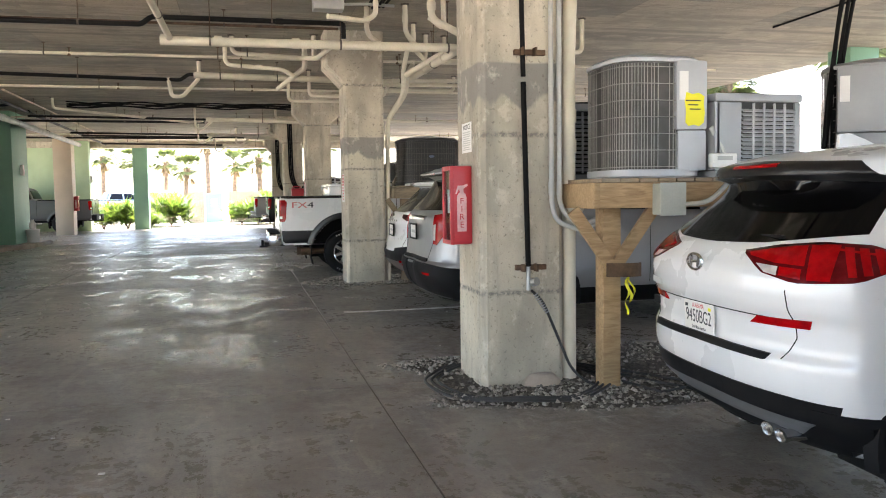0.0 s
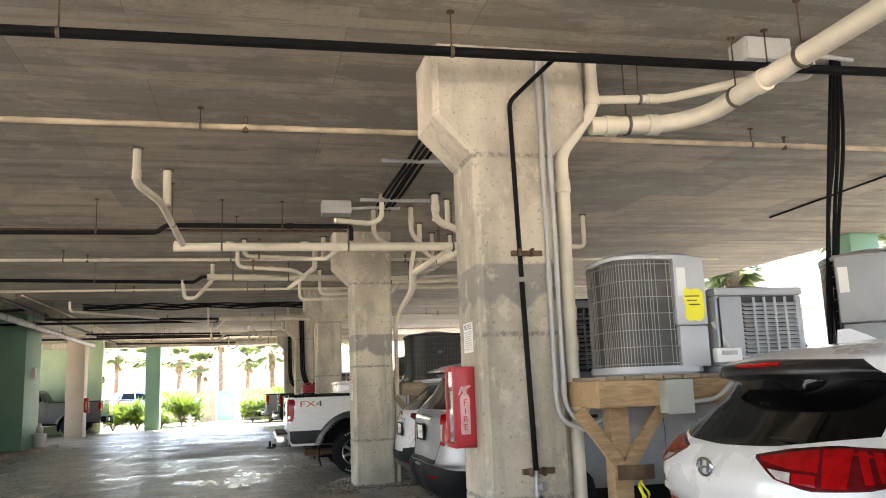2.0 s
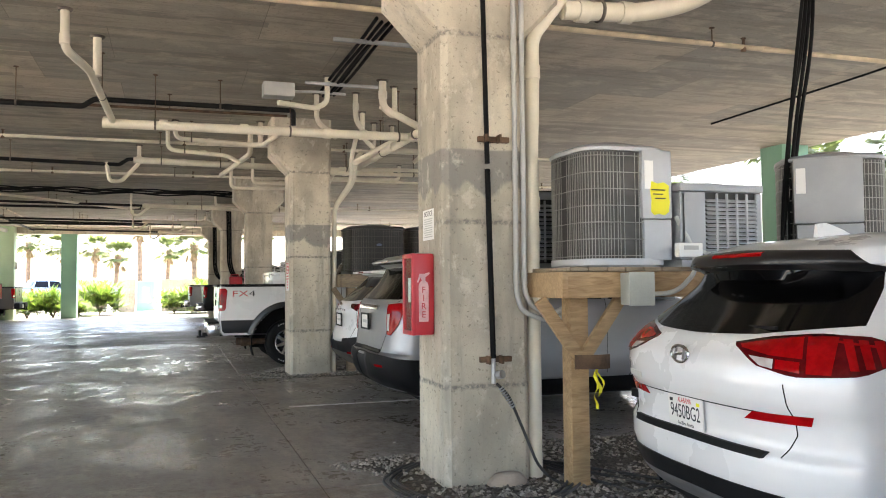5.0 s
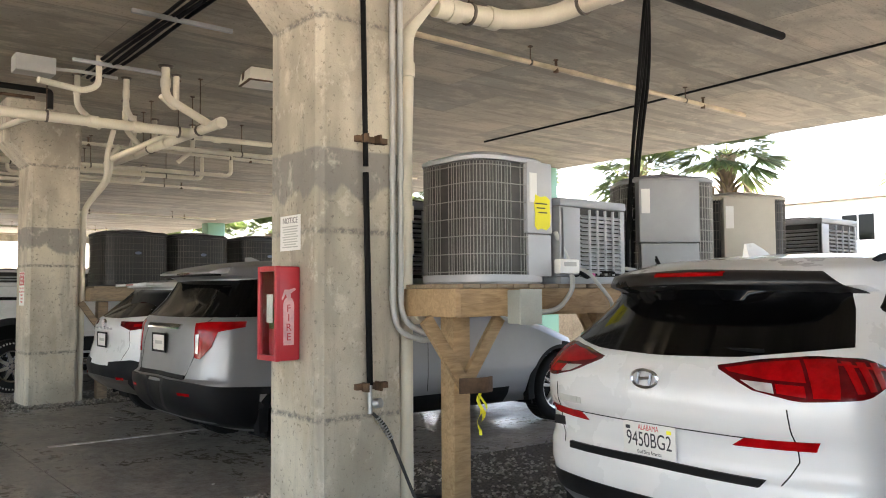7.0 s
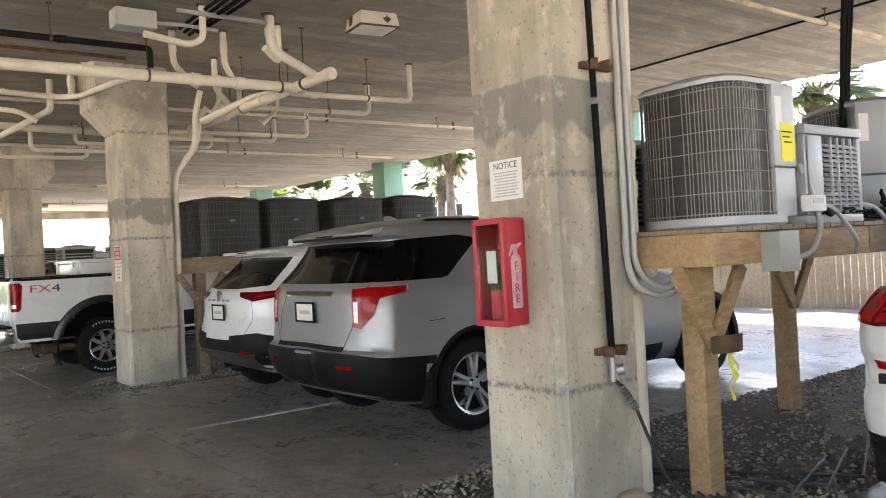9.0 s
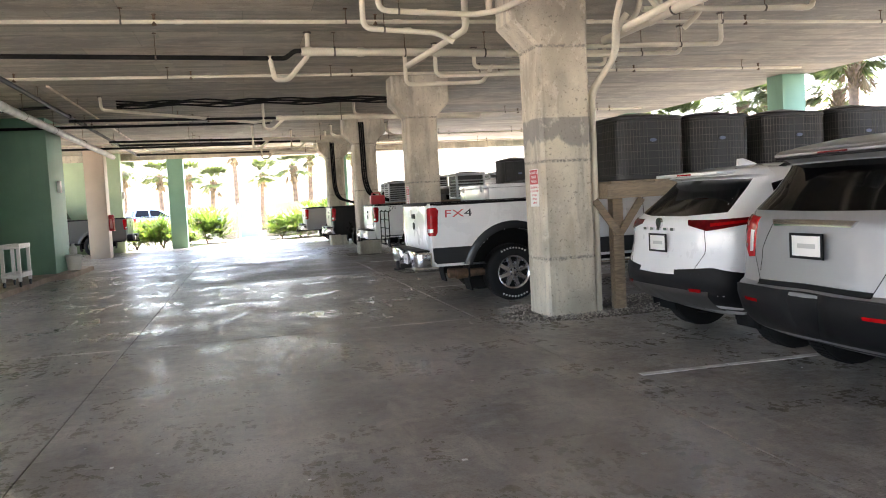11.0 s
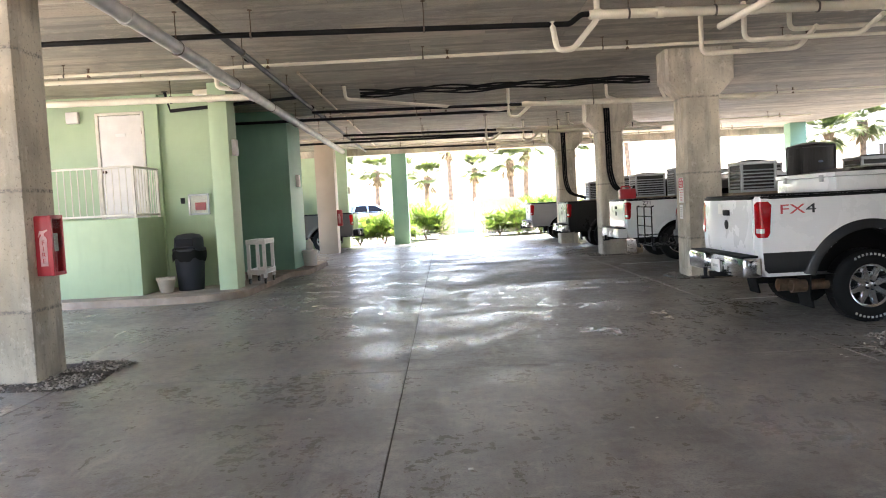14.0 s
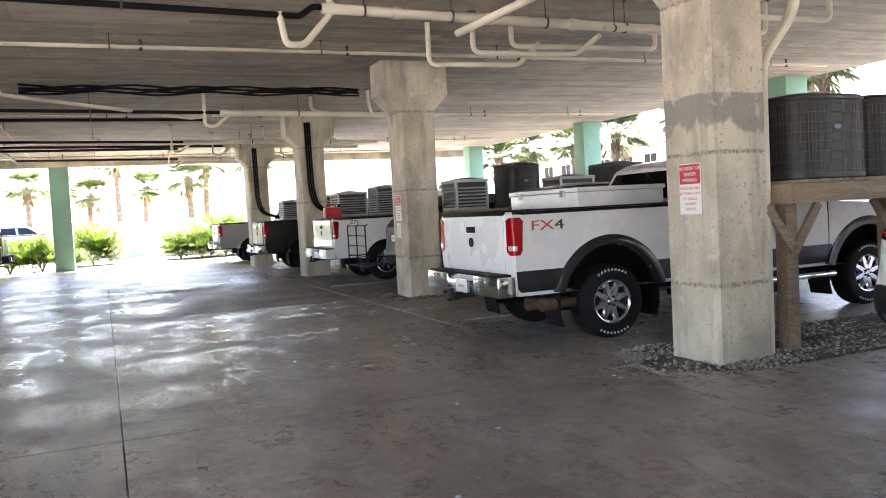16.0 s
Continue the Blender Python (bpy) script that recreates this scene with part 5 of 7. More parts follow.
def louvred(name, label, m, w, d, h, skin, slat_mat, pitch=0.05, panel=0.35, ribs=3):
    """A box-shaped condensing unit with louvred sides and a plain corner panel."""
    unit = thing(name, label, "air conditioner", "condensing units", m)
    part("cabinet", boxed(-w / 2 + 0.02, w / 2 - 0.02, -d / 2 + 0.02, d / 2 - 0.02, 0.03, h - 0.03), AC_DARK, unit)
    part("base_pan", boxed(-w / 2, w / 2, -d / 2, d / 2, 0, 0.05, 0.01), skin, unit)
    part("service_panel", boxed(-w / 2, -w / 2 + w * panel, -d / 2, -d / 2 + 0.05, 0.052, h - 0.062, 0.012), skin, unit)
    for sx in (-1, 1):
        for sy in (-1, 1):
            part("corner_post", boxed(sx * (w / 2 - 0.025) - 0.025, sx * (w / 2 - 0.025) + 0.025, sy * (d / 2 - 0.025) - 0.024, sy * (d / 2 - 0.025) + 0.024, 0.052, h - 0.062, 0.008), skin, unit)
    slats = int((h - 0.16) / pitch)
    x0 = -w / 2 + w * panel + 0.01
    sm = finish_mesh("slat", boxed(x0, w / 2 - 0.05, -0.02, 0.02, -0.004, 0.004), slat_mat)
    sd = finish_mesh("slat", boxed(-0.02, 0.02, -d / 2 + 0.05, d / 2 - 0.05, -0.004, 0.004), slat_mat)
    for k in range(slats):
        z = 0.09 + pitch * k
        piece("slat", sm, unit, pose(0, -d / 2 + 0.012, z, 35))
        piece("slat", sd, unit, pose(-w / 2 + 0.012, 0, z, 0, 35, 0))
        piece("slat", sd, unit, pose(w / 2 - 0.012, 0, z, 0, -35, 0))
    for k in range(ribs):
        x = x0 + (w / 2 - 0.05 - x0) * (k + 1) / (ribs + 1)
        part("louvre_rib", boxed(x - 0.006, x + 0.006, -d / 2 - 0.008, -d / 2 + 0.01, 0.06, h - 0.07, 0.002), slat_mat, unit)
    lid = part("lid", boxed(-w / 2 - 0.01, w / 2 + 0.01, -d / 2 - 0.01, d / 2 + 0.01, h - 0.06, h, 0.015), skin, unit)
    bm, R = bmesh.new(), min(w, d) * 0.4
    for k in range(6):
        r = R * (k + 1) / 6
        tube(bm, [Vector((r * math.cos(a), r * math.sin(a), h + 0.035 - 0.025 * ((k + 1) / 6) ** 2)) for a in np.linspace(0, 2 * math.pi, 21)], 0.005, 5)
    part("fan_guard", bm, AC_DARK, lid)
    return unit


def platform(label, x0, x1, y0, y1, z, posts, brace=True, wood=WOOD):
    """A timber stand: beams, joists, deck boards, posts and braces. z is the top of its deck."""
    st = thing("equipment_platform", label, "platform", "timber platforms", pose(x0, y0, 0))
    L, D = x1 - x0, y1 - y0
    for y in (0.0, D - 0.09):
        part("beam", boxed(0, L * 0.22, y, y + 0.09, z - 0.21, z - 0.03, 0.006), wood, st)
        part("beam", boxed(L * 0.22 + 0.004, L, y, y + 0.09, z - 0.212, z - 0.032, 0.006), WOOD_OLD, st)
    part("end_joist", boxed(-0.045, -0.002, -0.01, D + 0.01, z - 0.21, z - 0.03, 0.005), wood, st)
    bm_me = finish_mesh("deck_board", boxed(0, 0.138, -0.03, D + 0.03, -0.028, 0, 0.004), WOOD_OLD)
    for k in range(int(L / 0.145)):
        piece("deck_board", bm_me, st, pose(0.145 * k, 0, z))
    for px, py in posts:
        part("post", boxed(px - 0.07, px + 0.07, py - 0.07, py + 0.07, -0.02, z - 0.215, 0.008), wood, st)
        if brace:
            for s in (-1, 1):
                m = Matrix.Translation((px, py - 0.09, z - 0.66)) @ Matrix.Rotation(s * radians(36), 4, "Y")
                part("brace", boxed(-0.045, 0.045, -0.02, 0.02, 0.0, 0.54, 0.005, m), wood, st)
    return st


PA, PB, PC = 1.56, 1.62, 1.5
platform("rough pine stand carrying grey condensing units", 0.76, 8.6, -0.34, 1.2, PA, [(0.2, 0.29), (2.64, 1.15), (3.9, 0.29), (5.3, 1.0), (7.2, 0.29)])
condenser("condensing_unit", "light grey condensing unit with a yellow sticker", pose(1.25, 0.0, PA), 0.67, 0.68, 0.85, AC_LITE, 4.2, AC_WIRE, (0.09, 0.335, 0.34, 0.02, AC_LITE), 0.019, 7, True)
u = louvred("condensing_unit", "grey condensing unit with pale louvred side", pose(1.99, -0.02, PA), 0.7, 0.72, 0.6, AC_GREY, AC_LITE, 0.03, 0.3, 4)
part("corner_panel", boxed(-0.358, -0.31, -0.36, -0.02, 0.052, 0.54, 0.012), AC_GREY, u)
part("blue_tag", boxed(-0.362, -0.356, -0.2, -0.1, 0.2, 0.3), BLUE_TAG, u)
part("label", boxed(-0.362, -0.356, -0.23, -0.09, 0.31, 0.42), AC_LITE, u)
part("label", boxed(-0.362, -0.356, -0.24, -0.1, 0.43, 0.53), AC_LITE, u)
bx = part("valve_cover", boxed(-0.4, -0.2, -0.4, -0.34, 0.07, 0.17, 0.012), WHITE_PAPER, u, "white plastic valve cover")
part("cover_print", boxed(-0.36, -0.24, -0.404, -0.398, 0.12, 0.15), CONDUIT, bx)
condenser("condensing_unit", "dark grey condensing unit with a bowed panel", pose(3.38, 0.05, PA, 0, 0, -38), 0.8, 0.8, 0.88, AC_GREY, 3.2, AC_WIRE, (-0.3, 0.2, 0.34, 0.04, AC_GREY))
condenser("condensing_unit", "tan condensing unit with paper labels", pose(4.45, 0.0, PA, 0, 0, -38), 0.84, 0.8, 0.8, AC_TAN, 3.2, AC_BROWN, (-0.25, 0.22, 0.24, 0.04, AC_TAN))
for n, (lx, ly) in enumerate(((1.66, -0.36), (2.36, -0.3), (2.9, -0.25))):
    rng = random.Random(40 + n)
    lines = bmesh.new()
    for k in range(5):
        pts = [(lx, ly, PA + 0.14 + 0.02 * k)] + [(lx + 0.13 * j + rng.uniform(-0.04, 0.04), ly + rng.uniform(-0.05, 0.08), PA + 0.022 + rng.uniform(0, 0.07)) for j in range(1, 6)]
        tube(lines, pts, rng.choice((0.007, 0.01, 0.016)), 6, 0.05)
    solid("line_set", lines, FOAM_BLACK, "tangle of black refrigerant lines on the deck", "cable", "deck lines")
    if n == 0:
        solid("tape_band", cyl(bmesh.new(), (lx + 0.3, ly, PA + 0.06), (lx + 0.34, ly + 0.01, PA + 0.065), 0.026, 10), simple("pink_tape", (0.7, 0.1, 0.35), 0.5), "pink tape wrapped round a black line", "tape")
    if n < 2:
        solid("whip_conduit", tube(bmesh.new(), [(lx + 0.02, ly - 0.02, PA + 0.12), (lx + 0.2, ly - 0.06, PA + 0.1), (lx + 0.42, ly - 0.1, PA - 0.12), (lx + 0.5, ly - 0.04, PA - 0.2)], 0.014, 8, 0.1), CONDUIT, "grey flexible conduit looping off the deck", "conduit", "deck conduits")
louvred("condensing_unit", "grey louvred condensing unit behind the column", pose(1.15, 0.86, PA), 0.66, 0.6, 0.62, AC_GREY, AC_GREY, 0.035, 0.1, 3)
louvred("condensing_unit", "grey louvred condensing unit at the platform end", pose(6.2, 0.2, PA), 0.8, 0.8, 0.7, AC_GREY, AC_GREY, 0.04, 0.2, 3)

platform("weathered timber stand carrying charcoal condensing units", 0.82, 8.4, 7.62, 8.9, PB, [(0.2, 0.3), (2.3, 0.9), (4.2, 0.3), (6.4, 0.9)], True, WOOD_OLD)
for k, (x, y, s) in enumerate(((1.45, 8.15, 1.0), (2.47, 8.2, 0.92), (3.58, 8.2, 0.98), (4.72, 8.25, 0.92))):
    condenser("condensing_unit", "charcoal condensing unit with rounded corners", pose(x, y, PB), 0.98 * s, 0.92 * s, 0.78 + 0.04 * (k == 3), AC_DARK, 4.5, AC_BROWN, None, 0.034, 8)
platform("weathered timber stand behind the pickup", 0.75, 8.0, 15.35, 16.5, PC, [(0.25, 0.3), (2.6, 0.9), (5.4, 0.5)], True, WOOD_OLD)
louvred("condensing_unit", "pale louvred condensing unit", pose(1.3, 15.8, PC), 0.66, 0.66, 0.56, AC_LITE, AC_LITE, 0.062, 0.02, 0)
condenser("condensing_unit", "tall charcoal condensing unit", pose(2.45, 15.9, PC), 0.78, 0.78, 0.8, AC_DARK, 3.0, AC_DARK, None, 0.04, 7)
louvred("condensing_unit", "pale louvred condensing unit", pose(3.6, 15.9, PC), 0.78, 0.7, 0.55, AC_LITE, AC_LITE, 0.062, 0.02, 0)
condenser("condensing_unit", "charcoal condensing unit with wire guard", pose(4.75, 15.9, PC), 0.95, 0.85, 0.76, AC_DARK, 4.5, AC_DARK, None, 0.04, 7)
for y0, n in ((22.3, 4), (29.2, 3)):
    platform("weathered timber stand with louvred units", 0.6, 6.5, y0, y0 + 1.1, PC, [(0.2, 0.3), (2.8, 0.7), (5.2, 0.4)], True, WOOD_OLD)
    for k in range(n):
        louvred("condensing_unit", "grey louvred condensing unit", pose(1.1 + 1.05 * k, y0 + 0.45, PC), 0.8, 0.75, 0.62 + 0.12 * (k % 2), AC_LITE if k % 2 == 0 else AC_GREY, AC_LITE, 0.062, 0.05, 0)


# ---- pipework ----
def pipe(name, label, points, r, mat, fillet=0.1, couplings=(), hangers=(), group="pipes under the ceiling", top=H):
    """A run of pipe with its couplings and hangers; couplings and hangers are (x, y, z) on the run."""
    p = thing(name, label, "pipe", group, Matrix.Translation(points[0]))
    base = Vector(points[0])
    part("run", tube(bmesh.new(), [Vector(q) - base for q in points], r, 12, fillet), mat, p)
    for q in (points[0], points[-1]):
        if q[2] > H - 0.01:
            c = Vector(q) - base
            part("ceiling_collar", cyl(bmesh.new(), c - Vector((0, 0, 0.022)), c - Vector((0, 0, 0.002)), r * 1.5, 14, r * 1.8), CLAMP, p)
    for q, axis in couplings:
        c = Vector(q) - base
        a = Vector({"x": (1, 0, 0), "y": (0, 1, 0), "z": (0, 0, 1)}[axis]) * 0.05
        part("coupling", cyl(bmesh.new(), c - a, c + a, r * 1.17, 14), mat, p)
    for q, axis in hangers:
        c = Vector(q) - base
        a = Vector({"x": (1, 0, 0), "y": (0, 1, 0)}[axis]) * 0.012
        clamp = part("hanger", cyl(bmesh.new(), c - a, c + a, r * 1.2, 14), CLAMP, p)
        bm = cyl(bmesh.new(), c + Vector((0, 0, r)), Vector((c.x, c.y, top - base.z - 0.004)), 0.006, 6)
        cyl(bm, Vector((c.x, c.y, top - base.z - 0.012)), Vector((c.x, c.y, top - base.z - 0.003)), 0.03, 10)
        part("hanger_rod", bm, RUSTY, clamp)
    return p


def run_x(name, label, x0, x1, y, z, r, mat, every=3.0, slope=0.0, heads=False):
    """A straight run along x with regular couplings and hangers."""
    n = max(1, int((x1 - x0) / every))
    sp = [x0 + (x1 - x0) * (k + 0.5) / n for k in range(n)]
    zz = lambda x: z + slope * (x - x0)
    p = pipe(name, label, [(x0, y, z), (x1, y, zz(x1))], r, mat, 0.0, [((x + 0.7, y, zz(x + 0.7)), "x") for x in sp[:-1]], [((x, y, zz(x)), "x") for x in sp])
    if heads:
        base = Vector((x0, y, z))
        for x in sp:
            c = Vector((x + 0.4, y, zz(x + 0.4))) - base
            bm = cyl(bmesh.new(), c, c + Vector((0, 0, 0.09)), 0.016, 8)
            cyl(bm, c + Vector((0, 0, 0.09)), c + Vector((0, 0, 0.1)), 0.028, 8)
            cyl(bm, c - Vector((0, 0, 0.045)), c, 0.03, 8)
            part("sprinkler_head", bm, RUSTY, p)
    return p


pipe("insulated_pipe", "black insulated pipe hung below the ceiling", [(-8.0, -0.2, 3.845), (2.4, -0.42, 3.845), (4.6, -0.46, 3.86)], 0.036, FOAM_BLACK, 0, [], [((-5.6, -0.25, 3.845), "x"), ((-2.78, -0.31, 3.845), "x"), ((-0.22, -0.365, 3.845), "x"), ((2.25, -0.417, 3.845), "x")])
for y, x0, x1 in ((1.85, -12.0, 7.9), (9.6, -12.0, 8.0), (14.0, -12.0, 8.5), (21.3, -12.0, 8.5), (28.0, -12.0, 8.0), (32.0, -8, 8.0)):
    run_x("sprinkler_pipe", "thin worn cream sprinkler pipe below the ceiling", x0, x1, y, 3.97, 0.028, PVC_WORN if y < 3 else PVC, 2.7, 0.0, True)
run_x("sprinkler_pipe", "thin rusty sprinkler pipe below the ceiling", -10, -0.2, 6.6, 3.93, 0.02, RUSTY, 2.5)
pipe("black_pipe", "black iron pipe with a stepped bend", [(-12, 5.6, 3.68), (-2.85, 5.6, 3.7), (-2.72, 5.6, 3.8), (-0.25, 5.6, 3.8), (-0.25, 5.6, 3.6)], 0.034, IRON_BLACK, 0.04, [((-1.1, 5.6, 3.8), "x")], [((-5.2, 5.6, 3.69), "x"), ((-3.6, 5.6, 3.7), "x"), ((-1.2, 5.6, 3.8), "x")])
pipe("drain_pipe", "cream plastic drain main with couplings", [(-2.62, 5.54, 3.49), (1.5, 5.54, 3.51)], 0.06, PVC, 0, [((x, 5.54, 3.505), "x") for x in (-2.56, -1.9, -0.9, 0.2, 0.7)], [((x, 5.54, 3.505), "x") for x in (-2.0, -0.3, 1.2)])
pipe("drain_pipe", "cream plastic branch dropping from the ceiling", [(-2.78, 3.2, 4.15), (-2.78, 3.2, 3.76), (-2.62, 3.95, 3.74), (-2.5, 5.5, 3.52)], 0.042, PVC, 0.12, [((-2.78, 3.2, 3.85), "z")], [((-2.56, 4.7, 3.64), "y")])
pipe("drain_pipe", "cream plastic riser to the ceiling", [(-2.56, 4.05, 4.15), (-2.56, 4.05, 3.72)], 0.045, PVC, 0)
pipe("drain_pipe", "cream plastic sloping drain beside the column", [(1.42, 4.75, 3.52), (1.2, 8.4, 3.46)], 0.06, PVC, 0, [((1.42, 4.8, 3.52), "y"), ((1.33, 6.3, 3.5), "y"), ((1.27, 7.3, 3.48), "y")], [((1.38, 5.3, 3.51), "y"), ((1.3, 6.8, 3.49), "y")])
pipe("drain_pipe", "cream plastic stub with an elbow", [(0.84, 5.0, 4.15), (0.84, 5.0, 3.78), (1.4, 5.05, 3.54)], 0.05, PVC, 0.1, [((0.84, 5.0, 3.95), "z")])
pipe("drain_pipe", "cream plastic stub with a trap", [(1.08, 5.3, 4.15), (1.08, 5.3, 3.72), (0.86, 5.2, 3.84)], 0.036, PVC, 0.08)
pipe("drain_pipe", "cream plastic loop beside the capital", [(-1.75, 8.45, 4.15), (-1.75, 8.45, 3.85), (-0.55, 8.45, 3.8), (-0.4, 7.9, 3.72), (-0.36, 5.9, 3.56)], 0.036, PVC, 0.12, [((-1.2, 8.45, 3.83), "x")], [((-1.5, 8.45, 3.84), "x")])
pipe("drain_pipe", "cream plastic loop behind the capital", [(-1.87, 8.95, 4.15), (-1.87, 8.95, 3.74), (-0.9, 8.95, 3.68), (-0.7, 8.9, 3.55)], 0.036, PVC, 0.12, [((-1.3, 8.95, 3.71), "x")], [((-1.6, 8.95, 3.73), "x")])
pipe("drain_pipe", "cream plastic riser beside the capital", [(-0.52, 8.93, 4.15), (-0.52, 8.93, 3.72), (-0.9, 10.95, 3.6)], 0.045, PVC, 0.1, [((-0.52, 8.93, 3.9), "z")])
pipe("drain_pipe", "cream plastic riser above a loop", [(-0.42, 8.2, 4.15), (-0.42, 8.2, 3.76)], 0.042, PVC, 0, [((-0.42, 8.2, 3.95), "z")])
for x0, x1, y, z in ((1.5, 3.52, 6.22, 3.6), (1.3, 3.68, 7.55, 3.66), (1.2, 3.82, 9.8, 3.65), (1.0, 3.64, 10.7, 3.68)):
    pipe("drain_pipe", "cream plastic branch with upturned end", [(x0, y, z), (x1, y, z + 0.03), (x1, y, 4.15)], 0.036, PVC, 0.1, [((x0 + 0.5, y, z), "x"), ((x1 - 0.2, y, z + 0.03), "x")], [((x1 - 0.7, y, z + 0.02), "x"), ((x0 + 0.15, y, z), "x")])
for x, y, e in ((0.13, 5.98, 0.3), (0.65, 5.8, 0.2), (1.02, 7.0, 0.25), (1.4, 7.8, -0.1), (1.75, 7.93, -0.4), (2.37, 8.0, -0.2)):
    pipe("drain_pipe", "short cream plastic drop from the ceiling", [(x, y, 4.15), (x, y, 3.75), (x + e, y + 0.1, 3.55)], 0.036, PVC, 0.1, [((x, y, 3.95), "z")])
pipe("drain_pipe", "cream plastic arm rising to the ceiling", [(-0.55, 4.8, 3.72), (-0.05, 5.0, 3.72), (0.1, 5.0, 3.8), (0.1, 5.0, 4.15)], 0.034, PVC, 0.08)
pipe("drain_pipe", "cream plastic slanting branch by the capital", [(0.98, 7.4, 3.4), (1.35, 6.6, 3.6), (1.5, 6.2, 3.6)], 0.045, PVC, 0.1)
for k, y in enumerate((7.66, 7.78)):
    pipe("downpipe", "cream plastic downpipe bent round a capital", [(1.04 + 0.12 * k, y - 0.1, 3.84 - 0.2 * k), (0.98 + 0.1 * k, y, 3.5), (1.0 + 0.06 * k, y + 0.05, 3.15), (0.74 + 0.02 * k, y + 0.2, 2.72), (0.72, y + 0.2, 0.0)], 0.038, PVC, 0.14, group="downpipes")

pipe("black_pipe", "black iron pipe with a stepped bend", [(-12, 11.1, 3.86), (-7.1, 11.1, 3.84), (-2.75, 11.1, 3.76), (-2.6, 11.1, 3.87), (-2.5, 11.1, 3.87)], 0.036, IRON_BLACK, 0.04, [], [((-6.8, 11.1, 3.83), "x"), ((-4.6, 11.1, 3.79), "x")])
pipe("drain_pipe", "cream plastic drain main with couplings", [(-2.5, 11.1, 3.86), (2.6, 11.1, 3.78)], 0.062, PVC, 0, [((x, 11.1, 3.86 - (x + 2.5) * 0.0157), "x") for x in (-2.4, -1.6, -0.4, 0.8, 2.0)], [((x, 11.1, 3.86 - (x + 2.5) * 0.0157), "x") for x in (-2.0, -0.9, 0.4, 1.6)])
pipe("drain_pipe", "cream plastic hooked branch", [(-2.98, 11.1, 3.8), (-2.92, 11.1, 3.44), (-2.72, 11.1, 3.44), (-2.4, 11.1, 3.8), (-2.4, 11.1, 4.15)], 0.038, PVC, 0.07)
for x0, x1, y, z in ((-0.2, 1.4, 12.0, 3.6), (-0.6, 0.8, 12.6, 3.55)):
    pipe("drain_pipe", "cream plastic looped branch", [(x0, y, 4.15), (x0, y, z), (x1, y, z + 0.02), (x1, y - 0.6, 3.75)], 0.036, PVC, 0.12, [((x0 + 0.6, y, z + 0.01), "x")])
pipe("drain_pipe", "cream plastic branch with upturned end", [(0.6, 12.4, 4.15), (0.6, 12.4, 3.8), (3.1, 12.4, 3.82), (3.1, 12.4, 4.15)], 0.036, PVC, 0.1)
for y, z, xb in ((18.9, 3.72, -2.6), (24.6, 3.7, -2.8), (26.6, 3.75, -1.5), (31.0, 3.74, -2.4)):
    pipe("black_pipe", "black iron pipe below the ceiling", [(-7.3, y, z + 0.06), (xb, y, z)], 0.034, IRON_BLACK, 0, [], [((-5.0, y, z + 0.03), "x")])
    pipe("drain_pipe", "cream plastic drain main below the ceiling", [(xb, y, z), (2.6, y, z - 0.08)], 0.058, PVC, 0, [((xb + 0.1, y, z), "x"), ((-0.4, y, z - 0.03), "x")], [((-1.0, y, z - 0.02), "x"), ((1.2, y, z - 0.05), "x")])
    pipe("drain_pipe", "cream plastic hooked branch", [(xb - 0.3, y, 4.15), (xb - 0.3, y, z - 0.25), (xb - 0.1, y, z - 0.28), (xb + 0.2, y, z - 0.02)], 0.036, PVC, 0.08)
    for x, d in ((-0.6, 0.5), (0.4, -0.4), (1.2, 0.4)):
        pipe("drain_pipe", "short cream plastic drop from the ceiling", [(x, y + d, 4.15), (x, y + d, 3.85), (x + 0.2, y, z - 0.03)], 0.036, PVC, 0.1)
pipe("drain_pipe", "long cream plastic pipe falling across the aisle", [(-6.4, 17.6, 4.15), (-6.38, 17.6, 3.86), (-3.1, 19.6, 3.7), (-2.7, 19.2, 3.7)], 0.034, PVC, 0.08)

def bundle(label, lines, r):
    b = thing("cable_bundle", label, "cable", "cable bundles", Matrix.Translation(lines[0][0]))
    for pts in lines:
        part("cable", tube(bmesh.new(), [Vector(p) - Vector(lines[0][0]) for p in pts], r, 7, 0.3 if len(pts) < 6 else 0), FOAM_BLACK, b)
    return b


bundle("drooping black insulated lines below the ceiling", [[(-6.1 + 0.32 * j, 17.75 + 0.03 * k + 0.05 * math.sin(j * 0.8 + k), 4.06 - 0.05 * (k % 3) - 0.06 * math.sin(j * 0.55 + 0.4 * k) ** 2) for j in range(20)] for k in range(5)], 0.02)
bundle("black insulated lines strapped under the ceiling", [[(0.12 + 0.05 * k, 2.4 + 0.55 * j, 4.08 - 0.02 * (k % 3) - 0.015 * math.sin(j + k)) for j in range(7)] for k in range(5)], 0.019)
for y in (3.0, 4.9):
    solid("cable_strut", boxed(-0.2, 0.75, y - 0.02, y + 0.02, 4.0, 4.04, 0.004), STEEL, "galvanised channel strut under cables", "strut", "cable struts")
bundle("hanging black refrigerant lines", [[(3.18 + 0.035 * k, 0.02 * k, 4.15), (3.06 + 0.03 * k + 0.03 * math.sin(k * 2.1), 0.0, 3.4), (2.93 + 0.025 * k + 0.03 * math.cos(k * 1.7), 0.0, 2.75), (2.87 + 0.02 * k, 0.0, 2.1), (2.84 + 0.03 * k, 0.05 * (k % 3), 1.58)] for k in range(5)], 0.016)
bundle("thin black cable clipped under the ceiling", [[(6.9, 6.2, 4.13), (6.75, 3.0, 4.12), (6.4, -2.0, 4.13), (6.1, -6.0, 4.13)]], 0.016)
